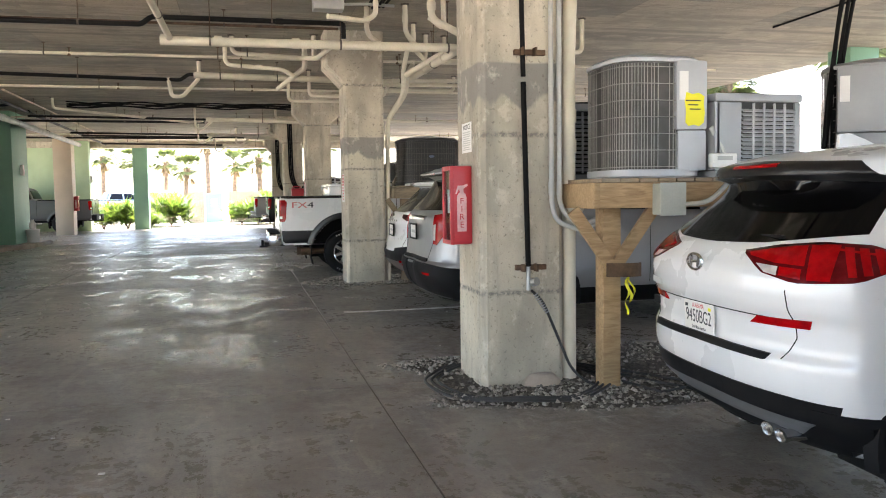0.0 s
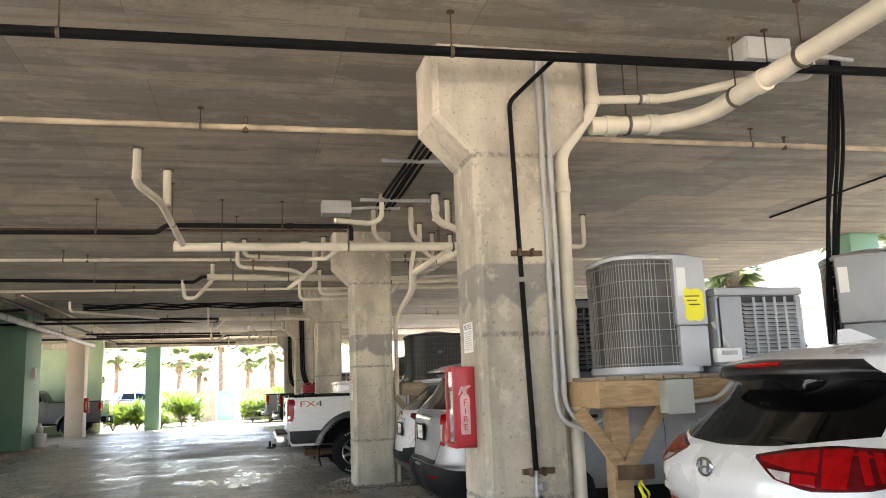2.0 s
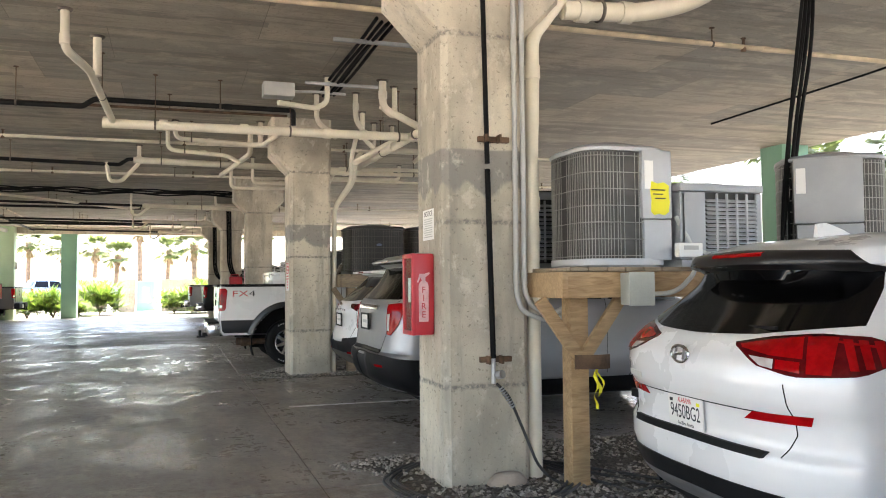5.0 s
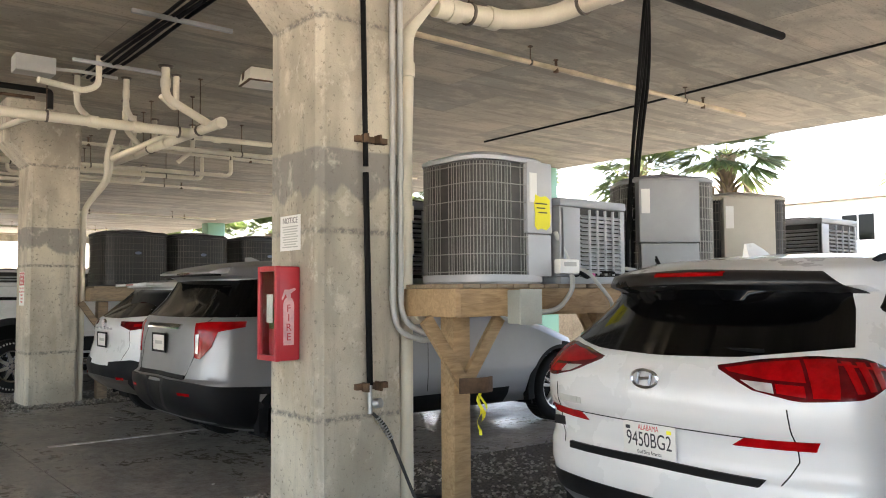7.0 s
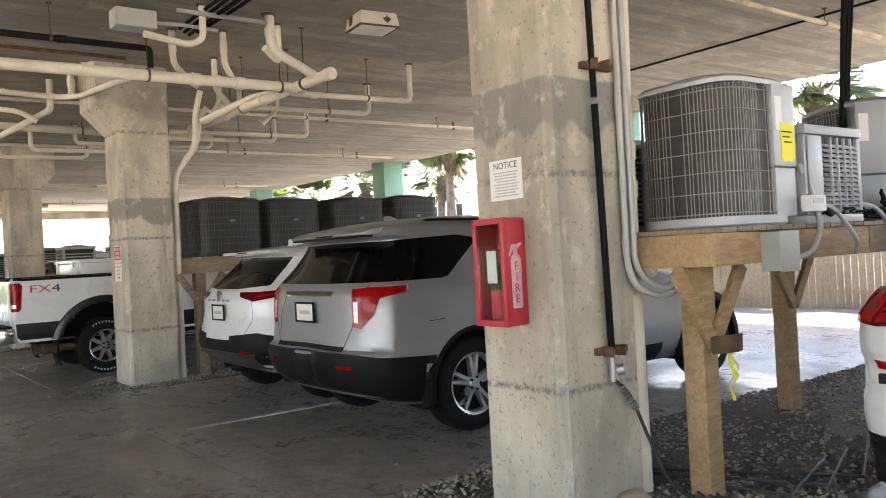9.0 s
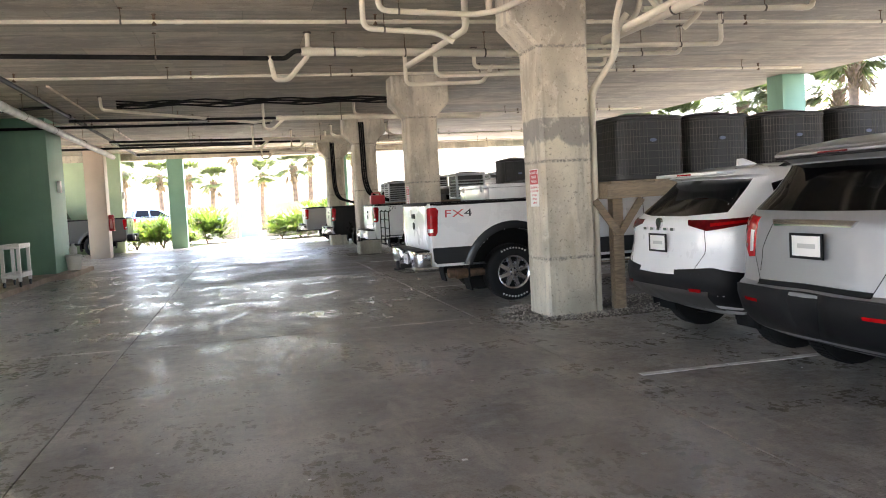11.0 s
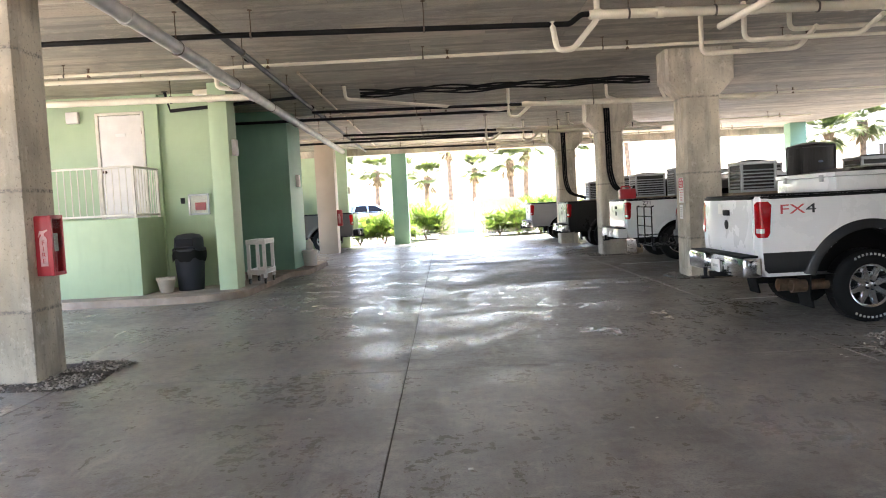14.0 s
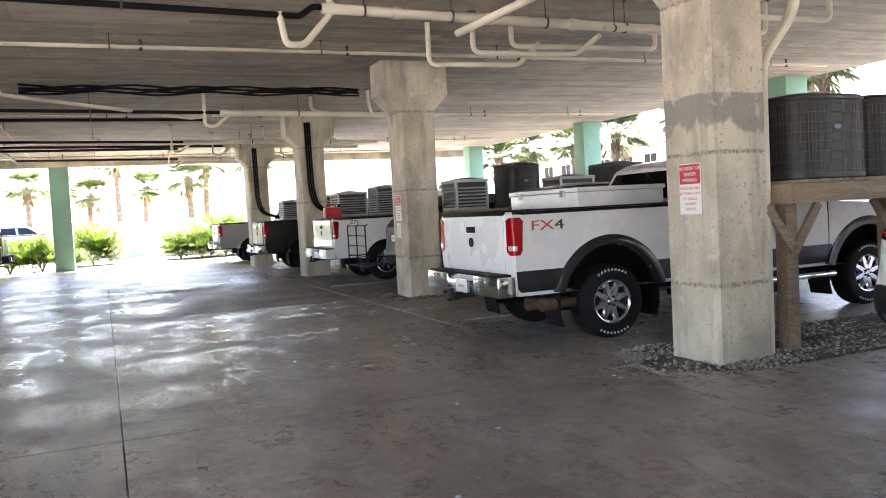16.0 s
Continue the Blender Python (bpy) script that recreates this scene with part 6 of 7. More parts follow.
for cx, cy in ((-0.27, 22.25), (-0.4, 29.15)):
    bundle("black refrigerant lines strapped down a column", [[(cx + 0.18 + 0.055 * k, cy - 0.05, 3.9), (cx + 0.2 + 0.055 * k, cy - 0.05, 2.2), (cx + 0.32 + 0.06 * k, cy - 0.06, 1.75), (cx + 0.95, cy - 0.02 + 0.03 * k, 1.55 + 0.03 * k)] for k in range(3)], 0.026)

GREYP = simple("grey_pipe", (0.58, 0.56, 0.52), 0.5, var=0.25)
pipe("drain_pipe", "long grey drain main along the garage", [(-7.5, -12, 3.72), (-7.7, 10, 3.7), (-8.0, 30, 3.68)], 0.085, GREYP, 0.2, [((-7.68 - 0.015 * (y - 8), y, 3.7), "y") for y in (4, 9.3, 12.2, 15.4, 18.6, 22)], [((-7.68 - 0.015 * (y - 8), y, 3.7), "y") for y in (2, 7, 11, 14, 17, 20, 24)])
pipe("black_pipe", "long black iron pipe along the garage", [(-7.15, -12, 3.92), (-7.25, 11, 3.9), (-7.45, 33, 3.88)], 0.042, IRON_BLACK, 0.2, [((-7.3, y, 3.9), "y") for y in (6, 13, 19)], [((-7.22 - 0.008 * (y - 8), y, 3.9), "y") for y in (1, 5, 9.5, 12.5, 16, 21, 26)])
pipe("sprinkler_pipe", "thin cream pipe along the garage", [(-6.9, 15, 4.0), (-7.0, 34, 4.0)], 0.024, PVC_WORN, 0, [], [((-6.93, y, 4.0), "y") for y in (18, 24, 30)])
pipe("sprinkler_pipe", "cream pipe with a doubled elbow", [(-14.3, 14.6, 4.0), (-8.3, 14.9, 4.0), (-8.3, 14.9, 3.8), (-7.9, 14.9, 3.75)], 0.04, PVC, 0.08, [], [((-11, 14.8, 4.0), "x"), ((-9.6, 14.86, 4.0), "x")])
pipe("drain_pipe", "cream drain crossing towards the green wall", [(-14.3, 15.2, 3.74), (-7.8, 15.5, 3.7)], 0.06, PVC, 0, [((-8.6, 15.47, 3.705), "x")], [((-9.3, 15.45, 3.71), "x"), ((-12.5, 15.35, 3.72), "x")])
pipe("black_pipe", "black pipe crossing above the shaded wall", [(-10, 17.2, 4.15), (-9.9, 17.2, 3.75), (-7.35, 17.3, 3.9)], 0.035, IRON_BLACK, 0)
for y in (20.5, 27.5):
    pipe("black_pipe", "black pipe crossing the garage", [(-10, y, 3.8), (-2.7, y, 3.78)], 0.036, IRON_BLACK, 0, [], [((-5, y, 3.79), "x")])

# fittings on the first column
pipe("drain_pipe", "thick cream drain bending away under the ceiling", [(1.08, 0.3, 3.57), (1.74, 0.27, 3.6), (2.02, 0.06, 3.63), (2.1, -0.46, 3.68), (2.22, -1.1, 3.75), (2.32, -2.3, 3.8), (2.32, -2.3, 4.15)], 0.075, PVC, 0.16, [((1.25, 0.3, 3.575), "x"), ((1.62, 0.28, 3.595), "x"), ((2.11, -0.52, 3.685), "y")], [((1.4, 0.29, 3.585), "x"), ((2.07, -0.25, 3.66), "y"), ((2.18, -0.9, 3.728), "y")])
pipe("drain_pipe", "cream branch above the thick drain", [(1.1, 0.27, 3.78), (1.74, 0.21, 3.8), (2.25, -0.16, 3.84), (2.75, -0.27, 3.86), (2.75, -0.27, 4.15)], 0.036, PVC, 0.1, [((1.62, 0.22, 3.795), "x"), ((2.3, -0.17, 3.842), "x")], [((1.5, 0.235, 3.79), "x")])
p = pipe("downpipe", "cream plastic downpipe offset round a capital", [(1.1, 0.27, 4.15), (1.1, 0.27, 3.7), (0.8, 0.27, 3.32), (0.8, 0.27, 2.9), (0.785, 0.27, 2.5), (0.785, 0.27, 0.0)], 0.052, PVC, 0.1, [((0.785, 0.27, 2.05), "z"), ((0.785, 0.27, 1.82), "z"), ((0.8, 0.27, 3.05), "z"), ((1.1, 0.27, 3.78), "z")], group="downpipes")
base = Vector((1.1, 0.27, 4.15))
part("cleanout", cyl(bmesh.new(), Vector((0.785, 0.25, 1.36)) - base, Vector((0.785, 0.13, 1.36)) - base, 0.068, 18), PVC, p)
part("cleanout_cap", boxed(-0.03, 0.03, -0.035, 0, -0.03, 0.03, 0.006, Matrix.Translation(Vector((0.785, 0.135, 1.36)) - base) @ pose(0, 0, 0, 0, 45, 0)), PVC, p)
for k, x in enumerate((0.595, 0.66)):
    pipe("conduit", "grey electrical conduit strapped to a column", [(x, 0.15, 4.12), (x, 0.15, 1.38 + 0.02 * k), (x + 0.03, 0.12, 1.25 + 0.05 * k), (0.82, 0.07, 1.17 + 0.05 * k), (1.04, 0.05, 1.28 + 0.04 * k), (1.08, 0.05, 1.4)], 0.019, CONDUIT, 0.12, [((x, 0.15, z), "z") for z in (3.2, 2.3, 1.5)], group="conduits")
pipe("insulated_pipe", "black insulated pipe strapped down a column", [(0.55, -0.37, 3.845), (0.52, 0.06, 3.845), (0.345, 0.13, 3.68), (0.37, 0.13, 2.32)], 0.018, FOAM_BLACK, 0.06)
pipe("insulated_pipe", "black insulated pipe strapped down a column", [(0.37, 0.13, 2.28), (0.4, 0.13, 0.92)], 0.02, FOAM_BLACK, 0)
for z in (2.5, 0.91):
    st = thing("pipe_bracket", "rusty slotted steel bracket on a column", "bracket", "pipe brackets", pose(0.4, 0.18, z))
    part("strut", boxed(-0.09, 0.15, -0.04, 0, -0.02, 0.02, 0.004), RUSTY, st)
    part("clamp", boxed(-0.05, -0.036, -0.1, -0.03, -0.028, 0.028), RUSTY, st)
    part("clamp", boxed(0.05, 0.064, -0.1, -0.03, -0.028, 0.028), RUSTY, st)
hose = thing("hose_tap", "brass tap with a black hose down the column", "tap", m=pose(0.4, 0.13, 0.8))
part("tap_body", cyl(bmesh.new(), (0, 0, 0.12), (0, 0, -0.06), 0.016, 10), STEEL, hose)
part("tap_handle", cyl(bmesh.new(), (0.03, -0.01, 0.0), (0.05, -0.05, 0.01), 0.032, 10), STEEL, hose)
part("hose", tube(bmesh.new(), [(0.02, 0, -0.06), (0.1, -0.03, -0.14), (0.19, -0.05, -0.36), (0.3, -0.1, -0.66), (0.45, -0.14, -0.785), (0.8, -0.2, -0.785), (1.3, -0.12, -0.785), (1.7, -0.3, -0.785)], 0.0105, 8, 0.12), HOSE, hose)
ribs = bmesh.new()
for k in range(9):
    p0 = Vector((0.05, -0.012, -0.09)).lerp(Vector((0.13, -0.04, -0.22)), k / 8)
    cyl(ribs, p0, p0 + Vector((0.004, -0.001, -0.006)), 0.02, 10)
part("hose_spring", ribs, STEEL, hose)
bm = bmesh.new()
for k in range(3):
    pts = []
    for j in range(26):
        a = radians(100 + 11 * j + 9 * k)
        pts.append(Vector((0.37 + (0.62 + 0.05 * k) * math.cos(a) * 1.0, 0.3 + (0.62 + 0.04 * k) * math.sin(a), 0.035 + 0.012 * math.sin(j + k))))
    pts += [Vector((1.2 + 0.3 * k, -0.42 - 0.06 * k, 0.04)), Vector((2.0 + 0.3 * k, -0.2, 0.05))]
    tube(bm, pts, 0.0105, 6)
solid("loose_cable", bm, HOSE, "dark grey hose coiled on the gravel round a column", "hose")


# ---- fire boxes, signs, lamps ----
make_part = part


def fire_box(label, m, tint, d=1):
    """d is -1 for a box that faces +x."""
    def part(name, bm, mat, parent, label=""):
        for v in bm.verts:
            v.co.x *= d
        return make_part(name, bm, mat, parent, label)
    b = thing("extinguisher_box", label, "extinguisher box", "extinguisher boxes", m)
    bm = boxed(-0.16, 0, -0.125, 0.125, 0, 0.6, 0.02)
    bmesh.ops.delete(bm, geom=[f for f in bm.faces if f.normal.x < -0.99 or f.calc_center_median().x < -0.159], context="FACES")
    part("box_shell", bm, RED_BOX, b)
    fr = bmesh.new()
    for y0, y1, z0, z1 in ((-0.13, -0.1, 0, 0.6), (0.1, 0.13, 0, 0.6), (-0.1, 0.1, 0, 0.035), (-0.1, 0.1, 0.565, 0.6)):
        box(fr, -0.175, -0.145, y0, y1, z0, z1, 0.006)
    door = part("door_frame", fr, RED_BOX, b)
    pane = part("window_pane", boxed(-0.163, -0.159, -0.099, 0.099, 0.036, 0.564), GLASS, door)
    pane.visible_shadow = False
    bm = bmesh.new()
    lo = lambda r, z: ring_points(Vector((-0.08, 0, z)), Vector((0, 0, 1)), r, 16)
    loft(bm, [lo(0.06, 0.03), lo(0.065, 0.05), lo(0.065, 0.36), lo(0.05, 0.41), lo(0.02, 0.43), lo(0.02, 0.46)])
    part("extinguisher", bm, RED_BOX, b)
    part("extinguisher_label", loft(bmesh.new(), [lo(0.067, 0.2), lo(0.067, 0.34)]), tint, b)
    part("extinguisher_tag", boxed(-0.152, -0.148, -0.04, 0.04, 0.24, 0.42), WHITE_PAPER, b)
    face = at(-0.085 * d, -0.1262, 0.3, FACE_S)
    bottle = [(-0.036, -0.2), (0.036, -0.2), (0.038, 0.06), (0.03, 0.085), (0.014, 0.1), (0.014, 0.125), (0.05, 0.15), (0.044, 0.162), (0.006, 0.15), (-0.03, 0.15), (-0.05, 0.09), (-0.042, 0.085), (-0.02, 0.125), (-0.014, 0.1), (-0.03, 0.085), (-0.038, 0.06)]
    make_part("pictogram", prism(bmesh.new(), bottle, 0.0012, face), FADED_PINK, b, "faded white extinguisher pictogram")
    for k, ch in enumerate("FIRE"):
        lettering("fire_lettering", ch, 0.066, RED_BOX, b, face @ Matrix.Translation((0, 0.03 - 0.06 * k, 0.0018)), "", 0.0006)
    return b


fire_box("red plastic fire extinguisher box on the column", pose(0.05, 0.525, 1.08), LEAF_B)
fire_box("red fire extinguisher box facing the aisle", pose(-8.51, 8.78, 1.05), SIGN_RED, -1)
fire_box("red fire extinguisher box on the tan column", pose(-8.42, 30.75, 1.0), SIGN_RED, -1)


def bars(parent, m, rows, w, h, mat):
    for k in range(rows):
        z = h * (0.5 - (k + 0.5) / rows)
        wk = w * (0.5, 0.44, 0.47, 0.38)[k % 4]
        part("text_line", boxed(-wk, wk, z - h / rows * 0.22, z + h / rows * 0.22, 0.002, 0.0035, m=m), mat, parent)


sg = thing("notice_sign", "white paper notice taped to the column", "sign", m=at(0.049, 0.535, 1.9, FACE_W))
part("sheet", boxed(-0.135, 0.135, -0.115, 0.115, 0, 0.002), WHITE_PAPER, sg)
lettering("sign_lettering", "NOTICE", 0.055, INK, sg, Matrix.Translation((0, 0.08, 0.0025)), "", 0.0004)
bars(sg, Matrix.Translation((0, -0.025, 0)), 9, 0.21, 0.15, CONDUIT)
for cx, cy, zc in ((0.0, 8.03, 1.59), (-0.05, 15.72, 1.6)):
    sg = thing("parking_sign", "red and white no trailer parking sign", "sign", "parking signs", at(cx - 0.001, cy, zc, FACE_W))
    part("sheet", boxed(-0.145, 0.145, -0.23, 0.23, 0, 0.003, 0.001), WHITE_PAPER, sg)
    part("sign_header", boxed(-0.138, 0.138, 0.045, 0.222, 0.003, 0.0042), SIGN_RED, sg)
    for k, row in enumerate(("NO BOAT OR", "TRAILER", "PARKING")):
        lettering("sign_lettering", row, 0.046, WHITE_PAPER, sg, Matrix.Translation((0, 0.185 - 0.053 * k, 0.0045)), "", 0.0004)
    for k, row in enumerate(("VIOLATORS WILL", "BE TOWED AWAY", "AT VEHICLE", "OWNER'S", "EXPENSE")):
        lettering("sign_lettering", row, 0.034, INK_RED, sg, Matrix.Translation((0, 0.005 - 0.047 * k, 0.0035)), "", 0.0004)
sg = thing("paper_note", "small white paper note on the column", "sign", m=at(-0.051, 15.75, 1.2, FACE_W))
part("sheet", boxed(-0.1, 0.1, -0.13, 0.13, 0, 0.002), WHITE_PAPER, sg)
bars(sg, Matrix.Identity(4), 5, 0.15, 0.2, CONDUIT)

lamp = thing("ceiling_lamp", "old cream ceiling lamp with peeling paint", "lamp", m=pose(1.85, 4.55, H, 0, 0, -8))
part("lamp_body", loft(bmesh.new(), [[Vector((sx * w, sy * d, z)) for sx, sy in ((-1, -1), (1, -1), (1, 1), (-1, 1))] for w, d, z in ((0.2, 0.17, 0.0), (0.215, 0.18, -0.02), (0.235, 0.2, -0.15), (0.2, 0.17, -0.17))]), RAIL_WHITE, lamp, "", 20)
part("trim_line", loft(bmesh.new(), [[Vector((sx * w, sy * d, z)) for sx, sy in ((-1, -1), (1, -1), (1, 1), (-1, 1))] for w, d, z in ((0.236, 0.201, -0.148), (0.24, 0.205, -0.152), (0.24, 0.205, -0.162), (0.23, 0.195, -0.164))]), RUSTY, lamp)
part("paint_flake", prism(bmesh.new(), [(-0.03, -0.02), (0.0, -0.045), (0.035, -0.02), (0.05, 0.01), (0.015, 0.02), (0.0, 0.045), (-0.015, 0.015), (-0.05, 0.01)], 0.004, at(0.09, -0.192, -0.08, FACE_S)), RUSTY, lamp)
part("paint_flake", prism(bmesh.new(), [(-0.05, -0.07), (0.0, -0.05), (0.03, 0.0), (0.045, 0.06), (-0.05, 0.06)], 0.004, at(-0.226, 0.05, -0.08, FACE_W)), RUSTY, lamp)
for x, y in ((-8.25, 9.6), (-9.2, 17.3)):
    lamp = thing("ceiling_lamp", "boxy cream ceiling light fitting", "lamp", m=pose(x, y, H))
    part("lamp_body", boxed(-0.22, 0.22, -0.14, 0.14, -0.1, 0.0, 0.02), PVC, lamp)
    part("diffuser", boxed(-0.18, 0.18, -0.1, 0.1, -0.125, -0.101, 0.01), WHITE_PAPER, lamp)
for m in (pose(-0.48, 5.35, 4.0), pose(2.35, -0.2, 4.05)):
    jb = thing("junction_box", "grey metal junction box under the ceiling", "junction box", "junction boxes", m)
    part("box_body", boxed(-0.2, 0.2, -0.12, 0.12, -0.09, 0.09, 0.008), CONDUIT, jb)
    part("cover", boxed(-0.19, 0.19, -0.128, -0.121, -0.08, 0.08, 0.002), CONDUIT, jb)
    part("feed", tube(bmesh.new(), [(0.2, 0, 0), (0.5, 0, 0.02), (0.9, 0.05, 0.02)], 0.02, 8, 0.1), CONDUIT, jb)
jb = thing("disconnect_box", "grey electrical disconnect box on a beam", "junction box", m=pose(1.255, -0.372, 1.4))
part("box_body", boxed(-0.095, 0.095, -0.09, 0.03, -0.1, 0.12, 0.01), simple("box_grey", (0.36, 0.38, 0.34), 0.45), jb)
part("cover", boxed(-0.1, 0.1, -0.098, -0.088, -0.105, 0.125, 0.004), simple("box_cover", (0.4, 0.42, 0.38), 0.45), jb)
part("flexible_conduit", tube(bmesh.new(), [(0.09, -0.04, -0.03), (0.3, -0.06, -0.02), (0.5, -0.03, 0.14), (0.46, 0.0, 0.34), (0.36, 0.02, 0.52)], 0.017, 10, 0.18), CONDUIT, jb)
tape = thing("caution_tape", "strip of yellow caution tape tied to a post", "tape", m=pose(1.02, -0.13, 0.88))
bm = bmesh.new()
for n, (lean, wide, count) in enumerate(((0.1, 0.012, 9), (-0.02, 0.009, 12), (0.3, 0.008, 7))):
    pts = [Vector((0.03 + lean * 0.03 * k + 0.01 * math.sin(k * 1.3 + n), -0.06 - 0.012 * math.cos(k + n), -0.028 * k)) for k in range(count)]
    for k, (a, b) in enumerate(zip(pts, pts[1:])):
        t0, t1 = math.sin(k * 0.9 + n), math.sin((k + 1) * 0.9 + n)
        loft(bm, [[q + Vector((d * wide * math.cos(t), d * wide * math.sin(t) + e, 0)) for d, e in ((-1, 0), (1, 0), (1, 0.002), (-1, 0.002))] for q, t in ((a, t0), (b, t1))])
part("strip", bm, YELLOW, tape)
part("bracket_plate", loft(bmesh.new(), [[Vector((x, -0.04 - 0.05 * math.sin(x * 9 + 1.2) ** 2 - t, 0.02 + z)) for t, z in ((0, -0.05), (0.012, -0.05), (0.012, 0.05), (0, 0.05))] for x in np.linspace(-0.13, 0.13, 9)]), RUSTY, tape)


# ---- ground details in the garage ----
def strip(name, x0, x1, y, w, label):
    bm = bmesh.new()
    n = 14
    for k in range(n):
        a, b = x0 + (x1 - x0) * k / n, x0 + (x1 - x0) * (k + 1) / n
        q = w / 2 * random.uniform(0.75, 1.0)
        box(bm, a, b - random.choice((0, 0, 0.01)), y - q, y + q, 0.0005, 0.0045)
    return solid(name, bm, LINE_PAINT, label, "road marking", "parking lines", "structure")


for y in (4.54, 12.18, 19.2, -3.4, 27.2):
    strip("parking_line", -0.45, 5.2, y, 0.09, "worn white painted parking line")


def gravel_bed(label, x0, x1, y0, y1, stones, seed):
    """A low mound of soil with a scatter of small angular stones."""
    rng = random.Random(seed)
    cx, cy, rx, ry = (x0 + x1) / 2, (y0 + y1) / 2, (x1 - x0) / 2, (y1 - y0) / 2

    def edge(a):
        c, s = math.cos(a), math.sin(a)
        wob = 1 + 0.05 * math.sin(3 * a + seed) + 0.04 * math.sin(7 * a + 2 * seed)
        return cx + (rx * math.copysign(abs(c) ** 0.5, c)) * wob, cy + (ry * math.copysign(abs(s) ** 0.5, s)) * wob
    bm, rows = bmesh.new(), []
    for f, z in ((1.0, 0.001), (0.96, 0.012), (0.8, 0.022), (0.4, 0.026)):
        rows.append([Vector((cx + (edge(a)[0] - cx) * f, cy + (edge(a)[1] - cy) * f, z)) for a in np.linspace(0, 2 * math.pi, 49)[:-1]])
    loft(bm, rows)
    solid("gravel_bed", bm, SOIL, label, "gravel", "gravel beds", "structure")
    verts, faces = [], []
    base = [(1, 0, 0), (-1, 0, 0), (0, 1, 0), (0, -1, 0), (0, 0, 0.8), (0, 0, -0.5)]
    tri = [(0, 2, 4), (2, 1, 4), (1, 3, 4), (3, 0, 4), (2, 0, 5), (1, 2, 5), (3, 1, 5), (0, 3, 5)]
    for k in range(stones):
        a, f = rng.uniform(0, 2 * math.pi), math.sqrt(rng.uniform(0.0, 1.08))
        ex, ey = edge(a)
        px, py = cx + (ex - cx) * f, cy + (ey - cy) * f
        r = rng.choice((0.008, 0.011, 0.014, 0.018, 0.024)) * (1.0 if f < 1 else 0.7)
        rot = Euler((rng.uniform(-0.5, 0.5), rng.uniform(-0.5, 0.5), rng.uniform(0, 6.3))).to_matrix()
        o = len(verts)
        for v in base:
            w = rot @ (Vector(v) * r * rng.uniform(0.75, 1.3))
            verts.append((px + w.x, py + w.y, (0.018 if f < 0.98 else 0.003) + r * 0.3 + w.z))
        faces += [tuple(i + o for i in t) for t in tri]
    me = bpy.data.meshes.new("stones")
    me.from_pydata(verts, [], faces)
    me.materials.append(GRAVEL)
    tagged(new("gravel_stones", me), "grey and tan crushed stones round a column", "gravel", kind="stuff")


gravel_bed("crushed gravel strip round a column and platform", -0.45, 6.5, -0.55, 1.5, 9000, 1)
gravel_bed("crushed gravel strip round a column and platform", -0.5, 6.5, 7.45, 9.0, 7000, 2)
gravel_bed("small patch of gravel round a column", -0.35, 0.9, 15.1, 16.4, 900, 3)
gravel_bed("small patch of gravel round a column", -0.6, 0.7, 22.0, 23.2, 700, 4)
gravel_bed("small patch of gravel round a column", -9.3, -7.9, 8.2, 9.6, 1800, 5)
bm = bmesh.new()
rng = random.Random(8)
for k in range(60):
    x, y, r = rng.uniform(-6, 1), rng.uniform(-2, 12), rng.uniform(0.006, 0.018)
    box(bm, x - r, x + r, y - r * 0.7, y + r * 0.7, 0, 0.004, m=None)
solid("floor_litter", bm, WHITE_PAPER, "scattered pale leaf and paper bits on the floor", "litter", kind="stuff")
bm = loft(bmesh.new(), [[Vector((0.5 + r * math.cos(a) * 0.16, 0.13 + r * math.sin(a) * 0.09, z)) for a in np.linspace(0, 2 * math.pi, 10)[:-1]] for r, z in ((1, 0.0), (0.95, 0.05), (0.6, 0.1), (0.2, 0.11))])
solid("broken_concrete", bm, KERB, "crumbled lump of tan concrete at a column foot", "rubble")

# ---- the green corner ----
door = thing("door_1", "closed white metal door on the landing", "door", m=pose(-11.55, 17.48, 1.62), kind="structure")
part("door_leaf", boxed(0.05, 0.93, 0.03, 0.08, 0.01, 2.13, 0.006), WHITE_DOOR, door)
for x0, x1, z0, z1 in ((-0.02, 0.048, 0, 2.195), (0.932, 0.985, 0, 2.195), (0.049, 0.931, 2.14, 2.195)):
    part("door_frame", boxed(x0, x1, 0.0, 0.1, z0, z1, 0.004), RAIL_WHITE, door)
part("door_knob", cyl(bmesh.new(), (0.12, -0.04, 0.98), (0.12, 0.03, 0.98), 0.035, 14), RUSTY, door)
part("door_sign", boxed(0.38, 0.58, 0.024, 0.03, 1.7, 1.76), WHITE_PAPER, door)
for z in (0.3, 1.8):
    part("hinge", boxed(0.92, 0.945, 0.01, 0.035, z - 0.06, z + 0.06), RUSTY, door)
